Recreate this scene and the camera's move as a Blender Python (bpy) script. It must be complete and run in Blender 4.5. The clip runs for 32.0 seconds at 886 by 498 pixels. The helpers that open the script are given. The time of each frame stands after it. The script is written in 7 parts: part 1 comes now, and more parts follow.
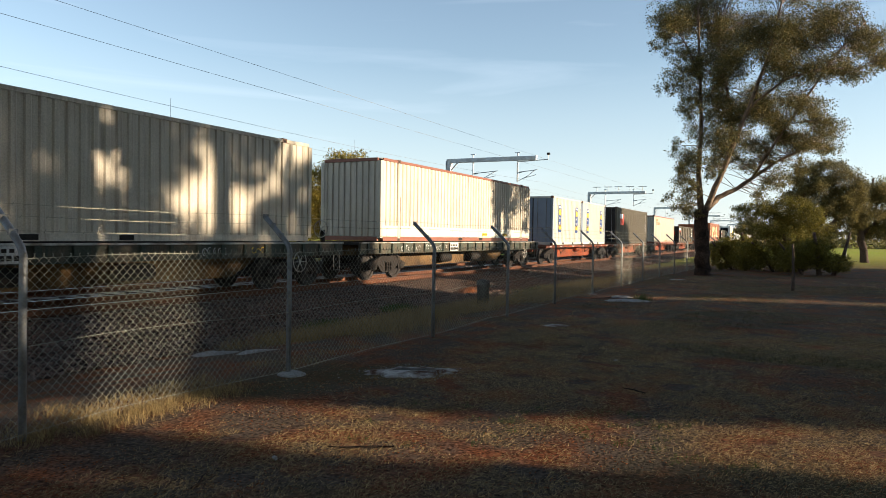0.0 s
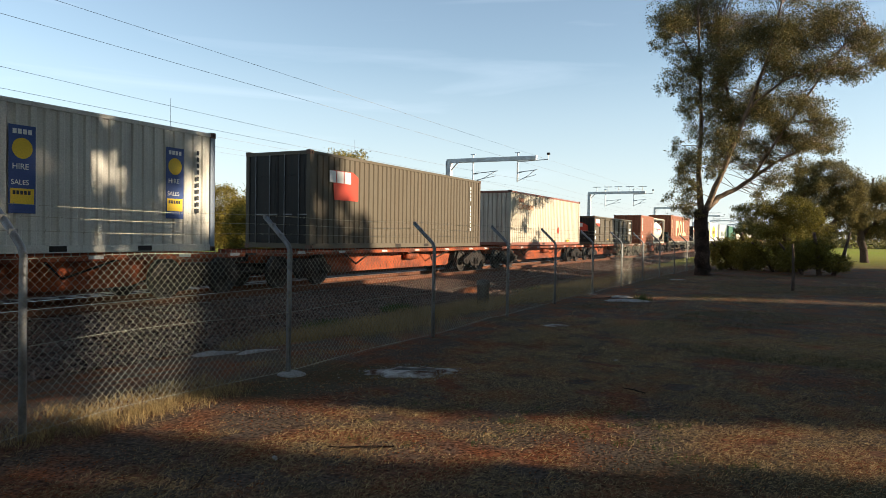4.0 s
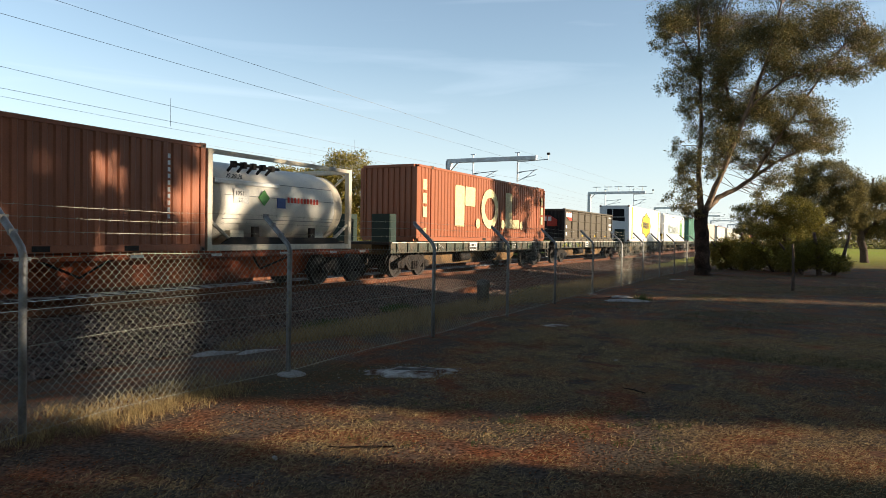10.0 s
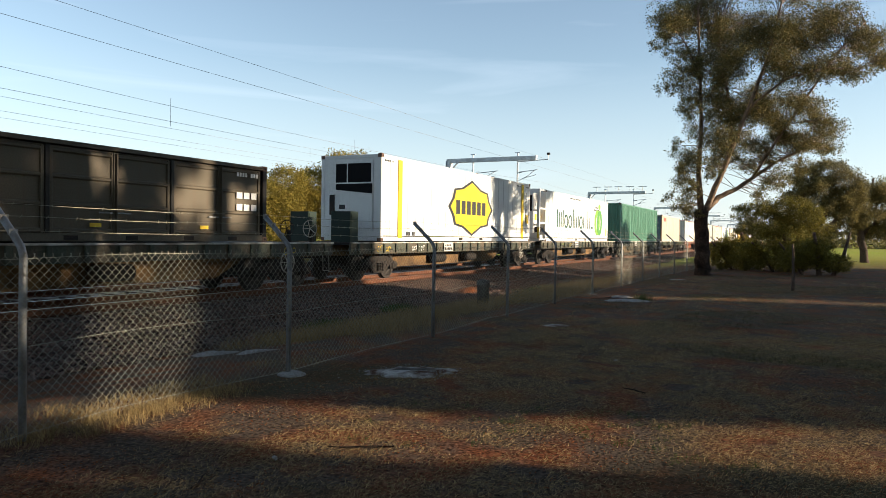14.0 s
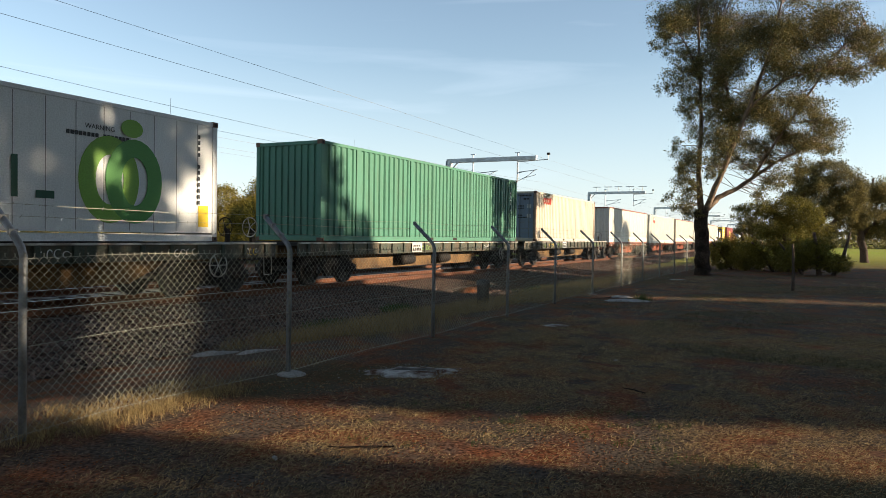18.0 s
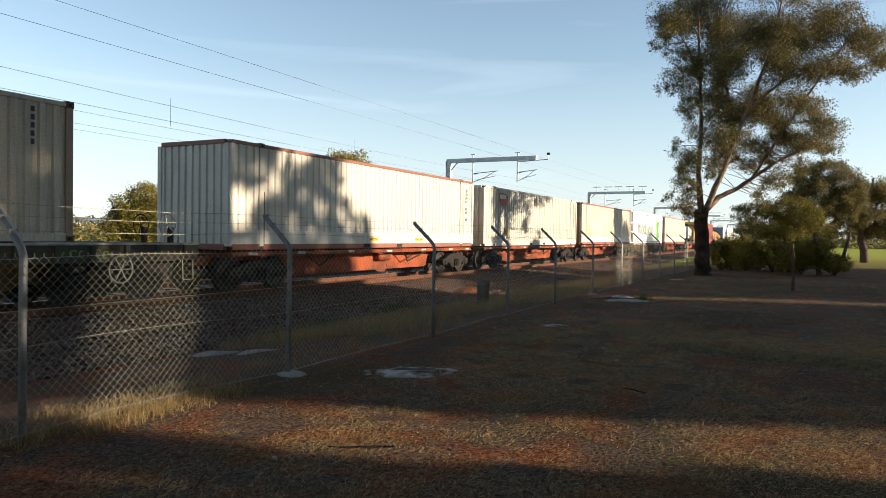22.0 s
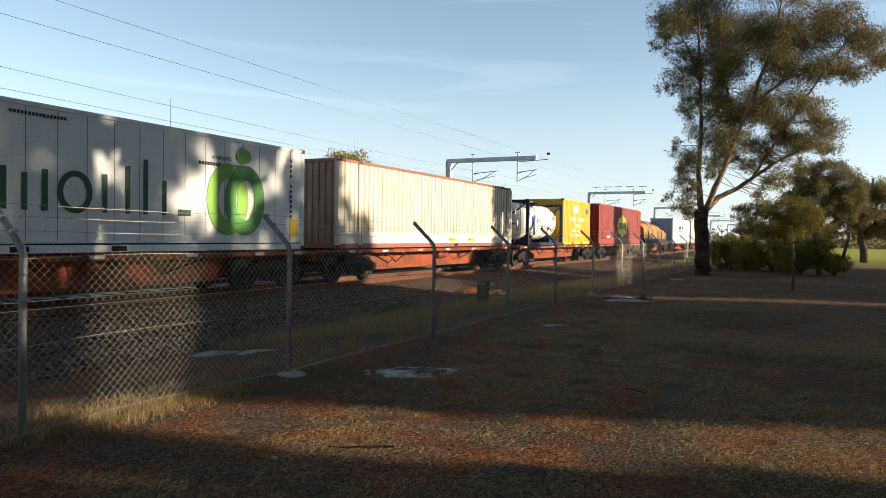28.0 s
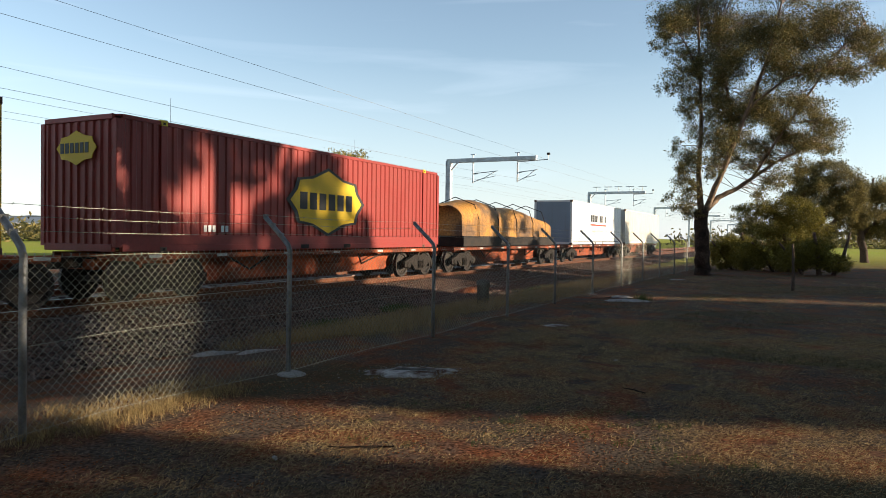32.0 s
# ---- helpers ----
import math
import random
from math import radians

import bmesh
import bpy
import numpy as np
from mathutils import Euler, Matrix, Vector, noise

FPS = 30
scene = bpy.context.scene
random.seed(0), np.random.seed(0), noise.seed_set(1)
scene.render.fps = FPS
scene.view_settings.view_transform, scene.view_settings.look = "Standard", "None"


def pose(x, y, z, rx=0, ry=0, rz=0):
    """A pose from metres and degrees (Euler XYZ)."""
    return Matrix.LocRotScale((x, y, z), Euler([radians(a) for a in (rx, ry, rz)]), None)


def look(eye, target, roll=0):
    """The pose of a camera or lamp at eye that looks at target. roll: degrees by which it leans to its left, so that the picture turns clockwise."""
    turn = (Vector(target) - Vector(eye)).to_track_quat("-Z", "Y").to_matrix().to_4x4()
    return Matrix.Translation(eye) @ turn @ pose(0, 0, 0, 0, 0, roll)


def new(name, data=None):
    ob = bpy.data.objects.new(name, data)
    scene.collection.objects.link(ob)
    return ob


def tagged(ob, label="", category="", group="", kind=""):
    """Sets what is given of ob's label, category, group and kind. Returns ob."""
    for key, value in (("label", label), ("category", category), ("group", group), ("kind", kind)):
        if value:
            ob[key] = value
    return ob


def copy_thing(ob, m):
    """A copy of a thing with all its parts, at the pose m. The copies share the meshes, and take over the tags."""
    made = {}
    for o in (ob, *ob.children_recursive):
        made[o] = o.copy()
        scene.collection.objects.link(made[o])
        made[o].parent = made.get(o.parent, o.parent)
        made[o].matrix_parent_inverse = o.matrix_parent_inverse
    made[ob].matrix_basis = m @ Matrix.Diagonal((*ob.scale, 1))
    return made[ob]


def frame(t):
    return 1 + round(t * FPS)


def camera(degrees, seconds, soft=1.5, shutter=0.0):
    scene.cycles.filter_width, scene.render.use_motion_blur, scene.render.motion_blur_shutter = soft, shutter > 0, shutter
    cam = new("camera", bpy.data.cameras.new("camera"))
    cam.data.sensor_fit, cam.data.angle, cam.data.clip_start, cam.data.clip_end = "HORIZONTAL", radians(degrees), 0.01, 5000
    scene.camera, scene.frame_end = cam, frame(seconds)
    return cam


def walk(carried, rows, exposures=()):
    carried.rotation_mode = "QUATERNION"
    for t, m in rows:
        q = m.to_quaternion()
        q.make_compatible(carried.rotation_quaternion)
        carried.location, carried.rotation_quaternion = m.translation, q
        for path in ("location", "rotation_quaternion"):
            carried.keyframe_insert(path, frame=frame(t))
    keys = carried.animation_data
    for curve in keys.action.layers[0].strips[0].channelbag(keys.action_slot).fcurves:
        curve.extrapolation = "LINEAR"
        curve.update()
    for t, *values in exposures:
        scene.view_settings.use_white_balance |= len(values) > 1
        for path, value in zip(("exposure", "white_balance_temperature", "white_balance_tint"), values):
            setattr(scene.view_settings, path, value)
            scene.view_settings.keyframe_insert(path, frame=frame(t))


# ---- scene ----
# World: x runs along the track, y away from the viewer across it, z up from the soil at the fence.
cam = camera(64.65, 32.0, 0.55)
EYE = Vector((0.0, 0.0, 1.6))
VIEW = look(EYE, EYE + Vector((0.8916, 0.4525, -0.0192)), 0.83)
walk(cam, [(0.0, VIEW), (32.0, VIEW)], [(0.0, 1.10, 6000, 10), (32.0, 1.10, 6000, 10)])

# ---- sky and sun ----
SUN_TILT, SUN_X, SUN_Y = 11.0, 0.28, -0.96
world = bpy.data.worlds.new("sky")
scene.world = world
world.use_nodes = True
wn, wl = world.node_tree.nodes, world.node_tree.links
sky = wn.new("ShaderNodeTexSky")
sky.sky_type, sky.sun_disc = "NISHITA", False
sky.sun_elevation, sky.sun_rotation = radians(SUN_TILT), math.atan2(SUN_X, SUN_Y)
sky.air_density, sky.dust_density, sky.ozone_density = 1.0, 0.0, 0.8
haze = wn.new("ShaderNodeHueSaturation")
haze.inputs["Saturation"].default_value = 0.86
wl.new(sky.outputs[0], haze.inputs["Color"])
# thin streaks of high cloud
way = wn.new("ShaderNodeTexCoord")
flat = wn.new("ShaderNodeMapping")
flat.inputs["Rotation"].default_value, flat.inputs["Scale"].default_value = (0, 0, 0.5), (1.2, 1.2, 13.0)
cirrus = wn.new("ShaderNodeTexNoise")
cirrus.inputs["Scale"].default_value, cirrus.inputs["Detail"].default_value, cirrus.inputs["Distortion"].default_value = 1.6, 6, 0.6
thin = wn.new("ShaderNodeMapRange")
thin.inputs[1].default_value, thin.inputs[2].default_value, thin.inputs[4].default_value = 0.55, 0.80, 0.16
veil = wn.new("ShaderNodeMix")
veil.data_type = "RGBA"
veil.inputs[7].default_value = (7.6, 7.9, 8.2, 1)
wl.new(way.outputs["Generated"], flat.inputs[0])
wl.new(flat.outputs[0], cirrus.inputs["Vector"])
wl.new(cirrus.outputs[0], thin.inputs[0])
wl.new(thin.outputs[0], veil.inputs[0])
wl.new(haze.outputs[0], veil.inputs[6])
# pale haze low over the horizon
height = wn.new("ShaderNodeSeparateXYZ")
wl.new(way.outputs["Generated"], height.inputs[0])
low = wn.new("ShaderNodeMapRange")
low.inputs[1].default_value, low.inputs[2].default_value, low.inputs[3].default_value, low.inputs[4].default_value = -0.02, 0.24, 0.8, 0.0
wl.new(height.outputs[2], low.inputs[0])
mist = wn.new("ShaderNodeMix")
mist.data_type = "RGBA"
mist.inputs[7].default_value = (3.55, 3.95, 4.35, 1)
wl.new(low.outputs[0], mist.inputs[0])
wl.new(veil.outputs[2], mist.inputs[6])
wl.new(mist.outputs[2], wn["Background"].inputs[0])
wn["Background"].inputs[1].default_value = 0.100
sun = new("sun", bpy.data.lights.new("sun", "SUN"))
sun.data.energy, sun.data.angle, sun.data.color = 5.0, radians(0.55), (1.0, 0.80, 0.55)
sun.matrix_basis = look((SUN_X * 60, SUN_Y * 60, 60 * math.tan(radians(SUN_TILT))), (0, 0, 0))


# ---- mesh building ----
class Geo:
    """Gathers vertices and faces for one mesh."""

    def __init__(self):
        self.v, self.f = [], []

    def add(self, vs, fs):
        n = len(self.v)
        self.v.extend(vs)
        self.f.extend([tuple(i + n for i in q) for q in fs])
        return self

    def box(self, x0, x1, y0, y1, z0, z1, c=0.0):
        """A box, its long edges chamfered by c."""
        if c <= 0:
            vs = [(x, y, z) for x in (x0, x1) for y in (y0, y1) for z in (z0, z1)]
            return self.add(vs, [(0, 1, 3, 2), (4, 6, 7, 5), (0, 4, 5, 1), (2, 3, 7, 6), (0, 2, 6, 4), (1, 5, 7, 3)])
        d = (x1 - x0, y1 - y0, z1 - z0)
        k = d.index(max(d))
        lo, hi = (x0, y0, z0), (x1, y1, z1)
        a, b = [i for i in range(3) if i != k]
        ring = [(lo[a] + c, lo[b]), (hi[a] - c, lo[b]), (hi[a], lo[b] + c), (hi[a], hi[b] - c), (hi[a] - c, hi[b]), (lo[a] + c, hi[b]), (lo[a], hi[b] - c), (lo[a], lo[b] + c)]
        vs = []
        for e in (lo[k], hi[k]):
            for p, q in ring:
                w = [0, 0, 0]
                w[k], w[a], w[b] = e, p, q
                vs.append(tuple(w))
        n = 8
        fs = [(i, (i + 1) % n, n + (i + 1) % n, n + i) for i in range(n)] + [tuple(range(n - 1, -1, -1)), tuple(range(n, 2 * n))]
        return self.add(vs, fs)

    def prism(self, poly, a, b, axis="y"):
        """A polygon given in the plane across axis, stretched from a to b along it."""
        def at(p, e):
            return {"x": (e, p[0], p[1]), "y": (p[0], e, p[1]), "z": (p[0], p[1], e)}[axis]
        n = len(poly)
        vs = [at(p, a) for p in poly] + [at(p, b) for p in poly]
        return self.add(vs, [tuple(range(n)), tuple(range(2 * n - 1, n - 1, -1))] + [(i, n + i, n + (i + 1) % n, (i + 1) % n) for i in range(n)])

    def tube(self, pts, radii, n=6, cap=True):
        """A round bar through the points, with a radius for each."""
        pts = [Vector(p) for p in pts]
        if not hasattr(radii, "__len__"):
            radii = [radii] * len(pts)
        vs, fs, m = [], [], len(pts)
        side = None
        for i, p in enumerate(pts):
            d = (pts[min(i + 1, m - 1)] - pts[max(i - 1, 0)]).normalized()
            if side is None:
                side = d.orthogonal().normalized()
            side = (side - d * side.dot(d)).normalized()
            up = d.cross(side)
            for j in range(n):
                a = 2 * math.pi * j / n
                vs.append(tuple(p + (side * math.cos(a) + up * math.sin(a)) * radii[i]))
        for i in range(m - 1):
            for j in range(n):
                k = (j + 1) % n
                fs.append((i * n + j, i * n + k, (i + 1) * n + k, (i + 1) * n + j))
        if cap:
            fs += [tuple(range(n - 1, -1, -1)), tuple(range((m - 1) * n, m * n))]
        return self.add(vs, fs)

    def lathe(self, prof, axis="y", n=20, at=(0, 0, 0)):
        """Turns (radius, along) pairs round an axis through at."""
        vs, fs, m = [], [], len(prof)
        for r, e in prof:
            for j in range(n):
                a = 2 * math.pi * j / n
                p = {"x": (e, r * math.cos(a), r * math.sin(a)), "y": (r * math.cos(a), e, r * math.sin(a)), "z": (r * math.cos(a), r * math.sin(a), e)}[axis]
                vs.append((p[0] + at[0], p[1] + at[1], p[2] + at[2]))
        for i in range(m - 1):
            for j in range(n):
                k = (j + 1) % n
                fs.append((i * n + j, i * n + k, (i + 1) * n + k, (i + 1) * n + j))
        fs += [tuple(range(n - 1, -1, -1)), tuple(range((m - 1) * n, m * n))]
        return self.add(vs, fs)

    def grid(self, xs, ys, height):
        """A sheet over xs and ys."""
        ny = len(ys)
        vs = [(x, y, height(x, y)) for x in xs for y in ys]
        fs = [(i * ny + j, (i + 1) * ny + j, (i + 1) * ny + j + 1, i * ny + j + 1) for i in range(len(xs) - 1) for j in range(ny - 1)]
        return self.add(vs, fs)

    def mesh(self, name, mat, smooth=False):
        me = bpy.data.meshes.new(name)
        me.from_pydata(self.v, [], self.f)
        me.materials.append(mat)
        if smooth:
            me.polygons.foreach_set("use_smooth", [True] * len(me.polygons))
        me.update()
        return me


def cloud_mesh(name, verts, faces, mat):
    """A mesh from numpy arrays of vertices (n, 3) and of triangles or quads (m, 3 or 4)."""
    me = bpy.data.meshes.new(name)
    k = faces.shape[1]
    me.vertices.add(len(verts))
    me.vertices.foreach_set("co", verts.astype(np.float32).ravel())
    me.loops.add(faces.size)
    me.loops.foreach_set("vertex_index", faces.astype(np.int32).ravel())
    me.polygons.add(len(faces))
    me.polygons.foreach_set("loop_start", np.arange(0, faces.size, k, dtype=np.int32))
    me.materials.append(mat)
    me.update(calc_edges=True)
    return me


def part(name, geo, material, parent, label="", smooth=False, at=None):
    """Links a Geo, or a mesh that is shared, as one mesh object under a thing or a part."""
    ob = new(name, geo if isinstance(geo, bpy.types.Mesh) else geo.mesh(name, material, smooth))
    ob.parent = parent
    if at is not None:
        ob.matrix_basis = at
    if label:
        tagged(ob, label)
    return ob


def thing(name, label, category, at=None, group="", kind=""):
    ob = new(name)
    ob.empty_display_size = 0.2
    if at is not None:
        ob.matrix_basis = at
    return tagged(ob, label, category, group, kind)


def letters(text, size, mat_, name="lettering"):
    """A mesh of plain words in the built-in font, lying in the x-z plane and facing -y, its lower left corner at the origin."""
    cu = bpy.data.curves.new(name, "FONT")
    cu.body, cu.size, cu.extrude = text, size, 0.002
    ob = bpy.data.objects.new(name, cu)
    me = bpy.data.meshes.new_from_object(ob)
    bpy.data.objects.remove(ob)
    me.transform(Matrix.Rotation(radians(90), 4, "X"))
    me.materials.clear()
    me.materials.append(mat_)
    return me


# ---- materials ----
def mat(name, color, rough=0.6, metal=0.0, second=None, scale=3.0, amount=0.5, grain=40.0, grain_amount=0.12, bump=0.0, bump_scale=60.0,
        streak=None, streak_amount=0.0, per="", spread=0.12, sharp=(0.4, 0.62), coat=0.0, shine=0.3):
    """A surface with blotches of a second colour, a fine grain, vertical streaks and relief. per: OBJECT or ISLAND varies the shade piece by piece."""
    m = bpy.data.materials.new(name)
    m.use_nodes = True
    n, l = m.node_tree.nodes, m.node_tree.links
    b = n["Principled BSDF"]
    b.inputs["Roughness"].default_value, b.inputs["Metallic"].default_value = rough, metal
    b.inputs["Coat Weight"].default_value = coat
    b.inputs["Specular IOR Level"].default_value = 0.06 if rough > 0.9 else shine
    co = n.new("ShaderNodeTexCoord").outputs["Object"]

    def tex(sc, detail=4.0, stretch=None):
        t = n.new("ShaderNodeTexNoise")
        t.inputs["Scale"].default_value, t.inputs["Detail"].default_value = sc, detail
        src = co
        if stretch:
            mp = n.new("ShaderNodeMapping")
            mp.inputs["Scale"].default_value = stretch
            l.new(co, mp.inputs[0])
            src = mp.outputs[0]
        l.new(src, t.inputs["Vector"])
        return t.outputs[0]

    def ramp(src, lo, hi):
        r = n.new("ShaderNodeMapRange")
        r.inputs["From Min"].default_value, r.inputs["From Max"].default_value = lo, hi
        l.new(src, r.inputs[0])
        return r.outputs[0]

    def mix(fac, a, c, mode="MIX"):
        x = n.new("ShaderNodeMix")
        x.data_type, x.blend_type = "RGBA", mode
        for sock, val in ((x.inputs[0], fac), (x.inputs[6], a), (x.inputs[7], c)):
            if hasattr(val, "is_linked"):
                l.new(val, sock)
            else:
                sock.default_value = (*val, 1) if hasattr(val, "__len__") else val
        return x.outputs[2]

    def times(a, k):
        x = n.new("ShaderNodeMath")
        x.operation = "MULTIPLY"
        l.new(a, x.inputs[0])
        x.inputs[1].default_value = k
        return x.outputs[0]

    out = mix(0.0, color, color)
    if second:
        out = mix(times(ramp(tex(scale), *sharp), amount), out, second)
    if streak:
        out = mix(times(ramp(tex(1.0, 3.0, (9.0, 9.0, 0.45)), 0.5, 0.72), streak_amount), out, streak)
    if grain_amount:
        g = tex(grain, 3.0)
        dark = tuple(c * (1 - grain_amount * 2.2) for c in (1, 1, 1))
        lite = tuple(c * (1 + grain_amount * 2.2) for c in (1, 1, 1))
        out = mix(1.0, out, mix(ramp(g, 0.3, 0.7), dark, lite), "MULTIPLY")
    if per:
        if per == "OBJECT":
            rnd = n.new("ShaderNodeObjectInfo").outputs["Random"]
        else:
            rnd = n.new("ShaderNodeNewGeometry").outputs["Random Per Island"]
        out = mix(1.0, out, mix(rnd, (1 - spread,) * 3, (1 + spread,) * 3), "MULTIPLY")
    l.new(out, b.inputs["Base Color"])
    if bump:
        bp = n.new("ShaderNodeBump")
        bp.inputs["Strength"].default_value, bp.inputs["Distance"].default_value = min(1.0, bump * 25), 0.04
        l.new(tex(bump_scale, 5.0), bp.inputs["Height"])
        l.new(bp.outputs[0], b.inputs["Normal"])
    return m


def leaf_mat(name, a, b_, glow=0.35):
    """Leaves: the shade varies leaf by leaf, and light comes through."""
    m = bpy.data.materials.new(name)
    m.use_nodes = True
    n, l = m.node_tree.nodes, m.node_tree.links
    b = n["Principled BSDF"]
    b.inputs["Roughness"].default_value = 0.6
    b.inputs["Specular IOR Level"].default_value = 0.15
    rnd = n.new("ShaderNodeNewGeometry").outputs["Random Per Island"]
    x = n.new("ShaderNodeMix")
    x.data_type = "RGBA"
    l.new(rnd, x.inputs[0])
    x.inputs[6].default_value, x.inputs[7].default_value = (*a, 1), (*b_, 1)
    l.new(x.outputs[2], b.inputs["Base Color"])
    tr = n.new("ShaderNodeBsdfTranslucent")
    l.new(x.outputs[2], tr.inputs[0])
    ms = n.new("ShaderNodeMixShader")
    ms.inputs[0].default_value = glow
    l.new(b.outputs[0], ms.inputs[1])
    l.new(tr.outputs[0], ms.inputs[2])
    l.new(ms.outputs[0], n["Material Output"].inputs[0])
    return m


RUST = (0.17, 0.07, 0.035)
M_SOIL = mat("red_soil", (0.25, 0.082, 0.03), 0.95, second=(0.17, 0.11, 0.066), scale=0.9, amount=0.9, grain=26, grain_amount=0.22, bump=0.03, bump_scale=22)
M_GRASSY = mat("dry_grass_ground", (0.19, 0.16, 0.05), 0.95, second=(0.13, 0.15, 0.03), scale=0.15, amount=0.8, grain=3, grain_amount=0.15)
M_BALLAST = mat("ballast_bed", (0.05, 0.04, 0.036), 0.95, second=(0.12, 0.05, 0.028), scale=0.5, amount=0.5, grain=14, grain_amount=0.3, bump=0.04, bump_scale=16)
M_STONE = mat("ballast_stone", (0.135, 0.10, 0.082), 0.95, second=(0.15, 0.08, 0.05), scale=1.2, amount=0.5, grain=60, grain_amount=0.1, per="ISLAND", spread=0.75)
M_RAIL = mat("rusty_rail_steel", (0.15, 0.06, 0.028), 0.75, 0.2, second=(0.12, 0.05, 0.03), scale=8, amount=0.6)
M_RAILTOP = mat("polished_rail_head", (0.34, 0.33, 0.33), 0.35, 0.9, grain_amount=0.03)
M_SLEEPER = mat("concrete_sleeper", (0.30, 0.27, 0.24), 0.9, second=(0.2, 0.12, 0.08), scale=4, amount=0.5)
M_GALV = mat("weathered_galvanised_steel", (0.27, 0.275, 0.285), 0.55, 0.4, second=(0.17, 0.155, 0.14), scale=14, amount=0.6, grain=120, grain_amount=0.08)
M_WIRE = mat("galvanised_wire", (0.34, 0.33, 0.26), 0.6, 0.1, second=(0.20, 0.18, 0.14), scale=6, amount=0.5, grain_amount=0.05)
M_CABLE = mat("dull_copper_cable", (0.17, 0.17, 0.175), 0.6, 0.4, grain_amount=0.05)
M_GANTRY = mat("gantry_steel", (0.72, 0.74, 0.73), 0.55, 0.1, second=(0.38, 0.37, 0.36), scale=3, amount=0.5, grain_amount=0.05)
# The shade on the gum's trunk is put into this dark bark colour.
M_BARK = mat("gum_bark_shade_dark", (0.03, 0.022, 0.018), 0.95, second=(0.075, 0.05, 0.036), scale=2.2, amount=0.8, grain=18, grain_amount=0.25, bump=0.03, bump_scale=14)
M_BARKDARK = mat("dark_rough_bark", (0.085, 0.063, 0.05), 0.95, second=(0.14, 0.10, 0.08), scale=3, amount=0.6, grain=16, grain_amount=0.25, bump=0.04, bump_scale=12)
M_GUM = leaf_mat("gum_leaves", (0.055, 0.072, 0.032), (0.27, 0.20, 0.062), 0.22)
# Paler copy of the bark, with the sun on the upper limbs put in.
M_LIMB = mat("sunlit_pale_gum_limb", (0.24, 0.165, 0.105), 0.8, second=(0.07, 0.048, 0.035), scale=2.5, amount=0.7, grain=16, grain_amount=0.2, bump=0.02, bump_scale=12)
M_BUSH = leaf_mat("shrub_leaves", (0.03, 0.042, 0.012), (0.30, 0.24, 0.035), 0.25)
# Nearly opaque leaves for the unseen trees that were added to block light.
M_SCREENLEAF = leaf_mat("dark_screen_leaves", (0.018, 0.026, 0.012), (0.04, 0.05, 0.02), 0.02)
M_WATTLE = leaf_mat("wattle_leaves", (0.14, 0.125, 0.025), (0.32, 0.24, 0.045), 0.35)
M_FAR = leaf_mat("pepper_tree_leaves", (0.06, 0.065, 0.028), (0.27, 0.21, 0.07), 0.3)
M_STRAW = leaf_mat("dry_straw", (0.15, 0.10, 0.045), (0.52, 0.38, 0.17), 0.2)
M_DEADGRASS = leaf_mat("matted_dead_grass", (0.13, 0.085, 0.045), (0.64, 0.46, 0.21), 0.12)
M_LITTER = leaf_mat("leaf_litter", (0.10, 0.06, 0.035), (0.26, 0.19, 0.11), 0.1)
M_LUSH = leaf_mat("green_weed", (0.03, 0.07, 0.015), (0.09, 0.14, 0.03), 0.3)
M_LAWN = leaf_mat("thin_lawn", (0.05, 0.05, 0.02), (0.19, 0.16, 0.07), 0.2)
M_AMBER = mat("amber_band_paint", (0.72, 0.50, 0.02), 0.55, grain_amount=0.05)
M_CONCRETE = mat("pale_concrete", (0.40, 0.37, 0.34), 0.92, second=(0.28, 0.25, 0.22), scale=6, amount=0.7, grain=50, grain_amount=0.15, bump=0.02, bump_scale=40)
M_ASH = mat("pale_ash_gravel", (0.56, 0.52, 0.47), 0.95, second=(0.12, 0.06, 0.035), scale=5, amount=1.0, grain=70, grain_amount=0.25, bump=0.03, bump_scale=50)
M_BLACK = mat("grimy_black_steel", (0.022, 0.02, 0.019), 0.75, 0.3, second=(0.05, 0.035, 0.025), scale=4, amount=0.6)
M_WHEEL = mat("wheel_steel", (0.05, 0.042, 0.037), 0.6, 0.4, second=(0.03, 0.024, 0.02), scale=6, amount=0.6)
M_BOGIE = mat("dusty_bogie_steel", (0.036, 0.028, 0.023), 0.9, 0.1, second=(0.018, 0.015, 0.013), scale=5, amount=0.7)
# Dark blotches: grime, and the shade below the containers put into the paint.
M_ORANGE = mat("faded_shaded_orange_wagon_paint", (0.35, 0.072, 0.018), 0.7, second=(0.09, 0.026, 0.014), scale=1.6, amount=0.85, streak=(0.10, 0.05, 0.03), streak_amount=0.4, grain=30)
M_DKGREEN = mat("worn_green_wagon_paint", (0.052, 0.062, 0.045), 0.65, second=(0.10, 0.075, 0.05), scale=1.8, amount=0.7, streak=(0.16, 0.09, 0.05), streak_amount=0.35, grain=30)
# Dust and grime, darkened further to carry the shade under the wagon.
M_TANSILL = mat("dusty_shaded_tan_sill", (0.20, 0.115, 0.046), 0.85, second=(0.035, 0.022, 0.015), scale=1.5, amount=0.85, grain=30)
M_LOCKER = mat("dark_green_locker_paint", (0.008, 0.022, 0.016), 0.6, second=(0.02, 0.03, 0.02), scale=3, amount=0.4)
M_WHITELINE = mat("white_edge_paint", (0.56, 0.53, 0.46), 0.6, second=(0.16, 0.11, 0.07), scale=2.2, amount=0.8)
M_PLATE = mat("pale_plate", (0.56, 0.55, 0.52), 0.6, second=(0.36, 0.33, 0.3), scale=9, amount=0.4)
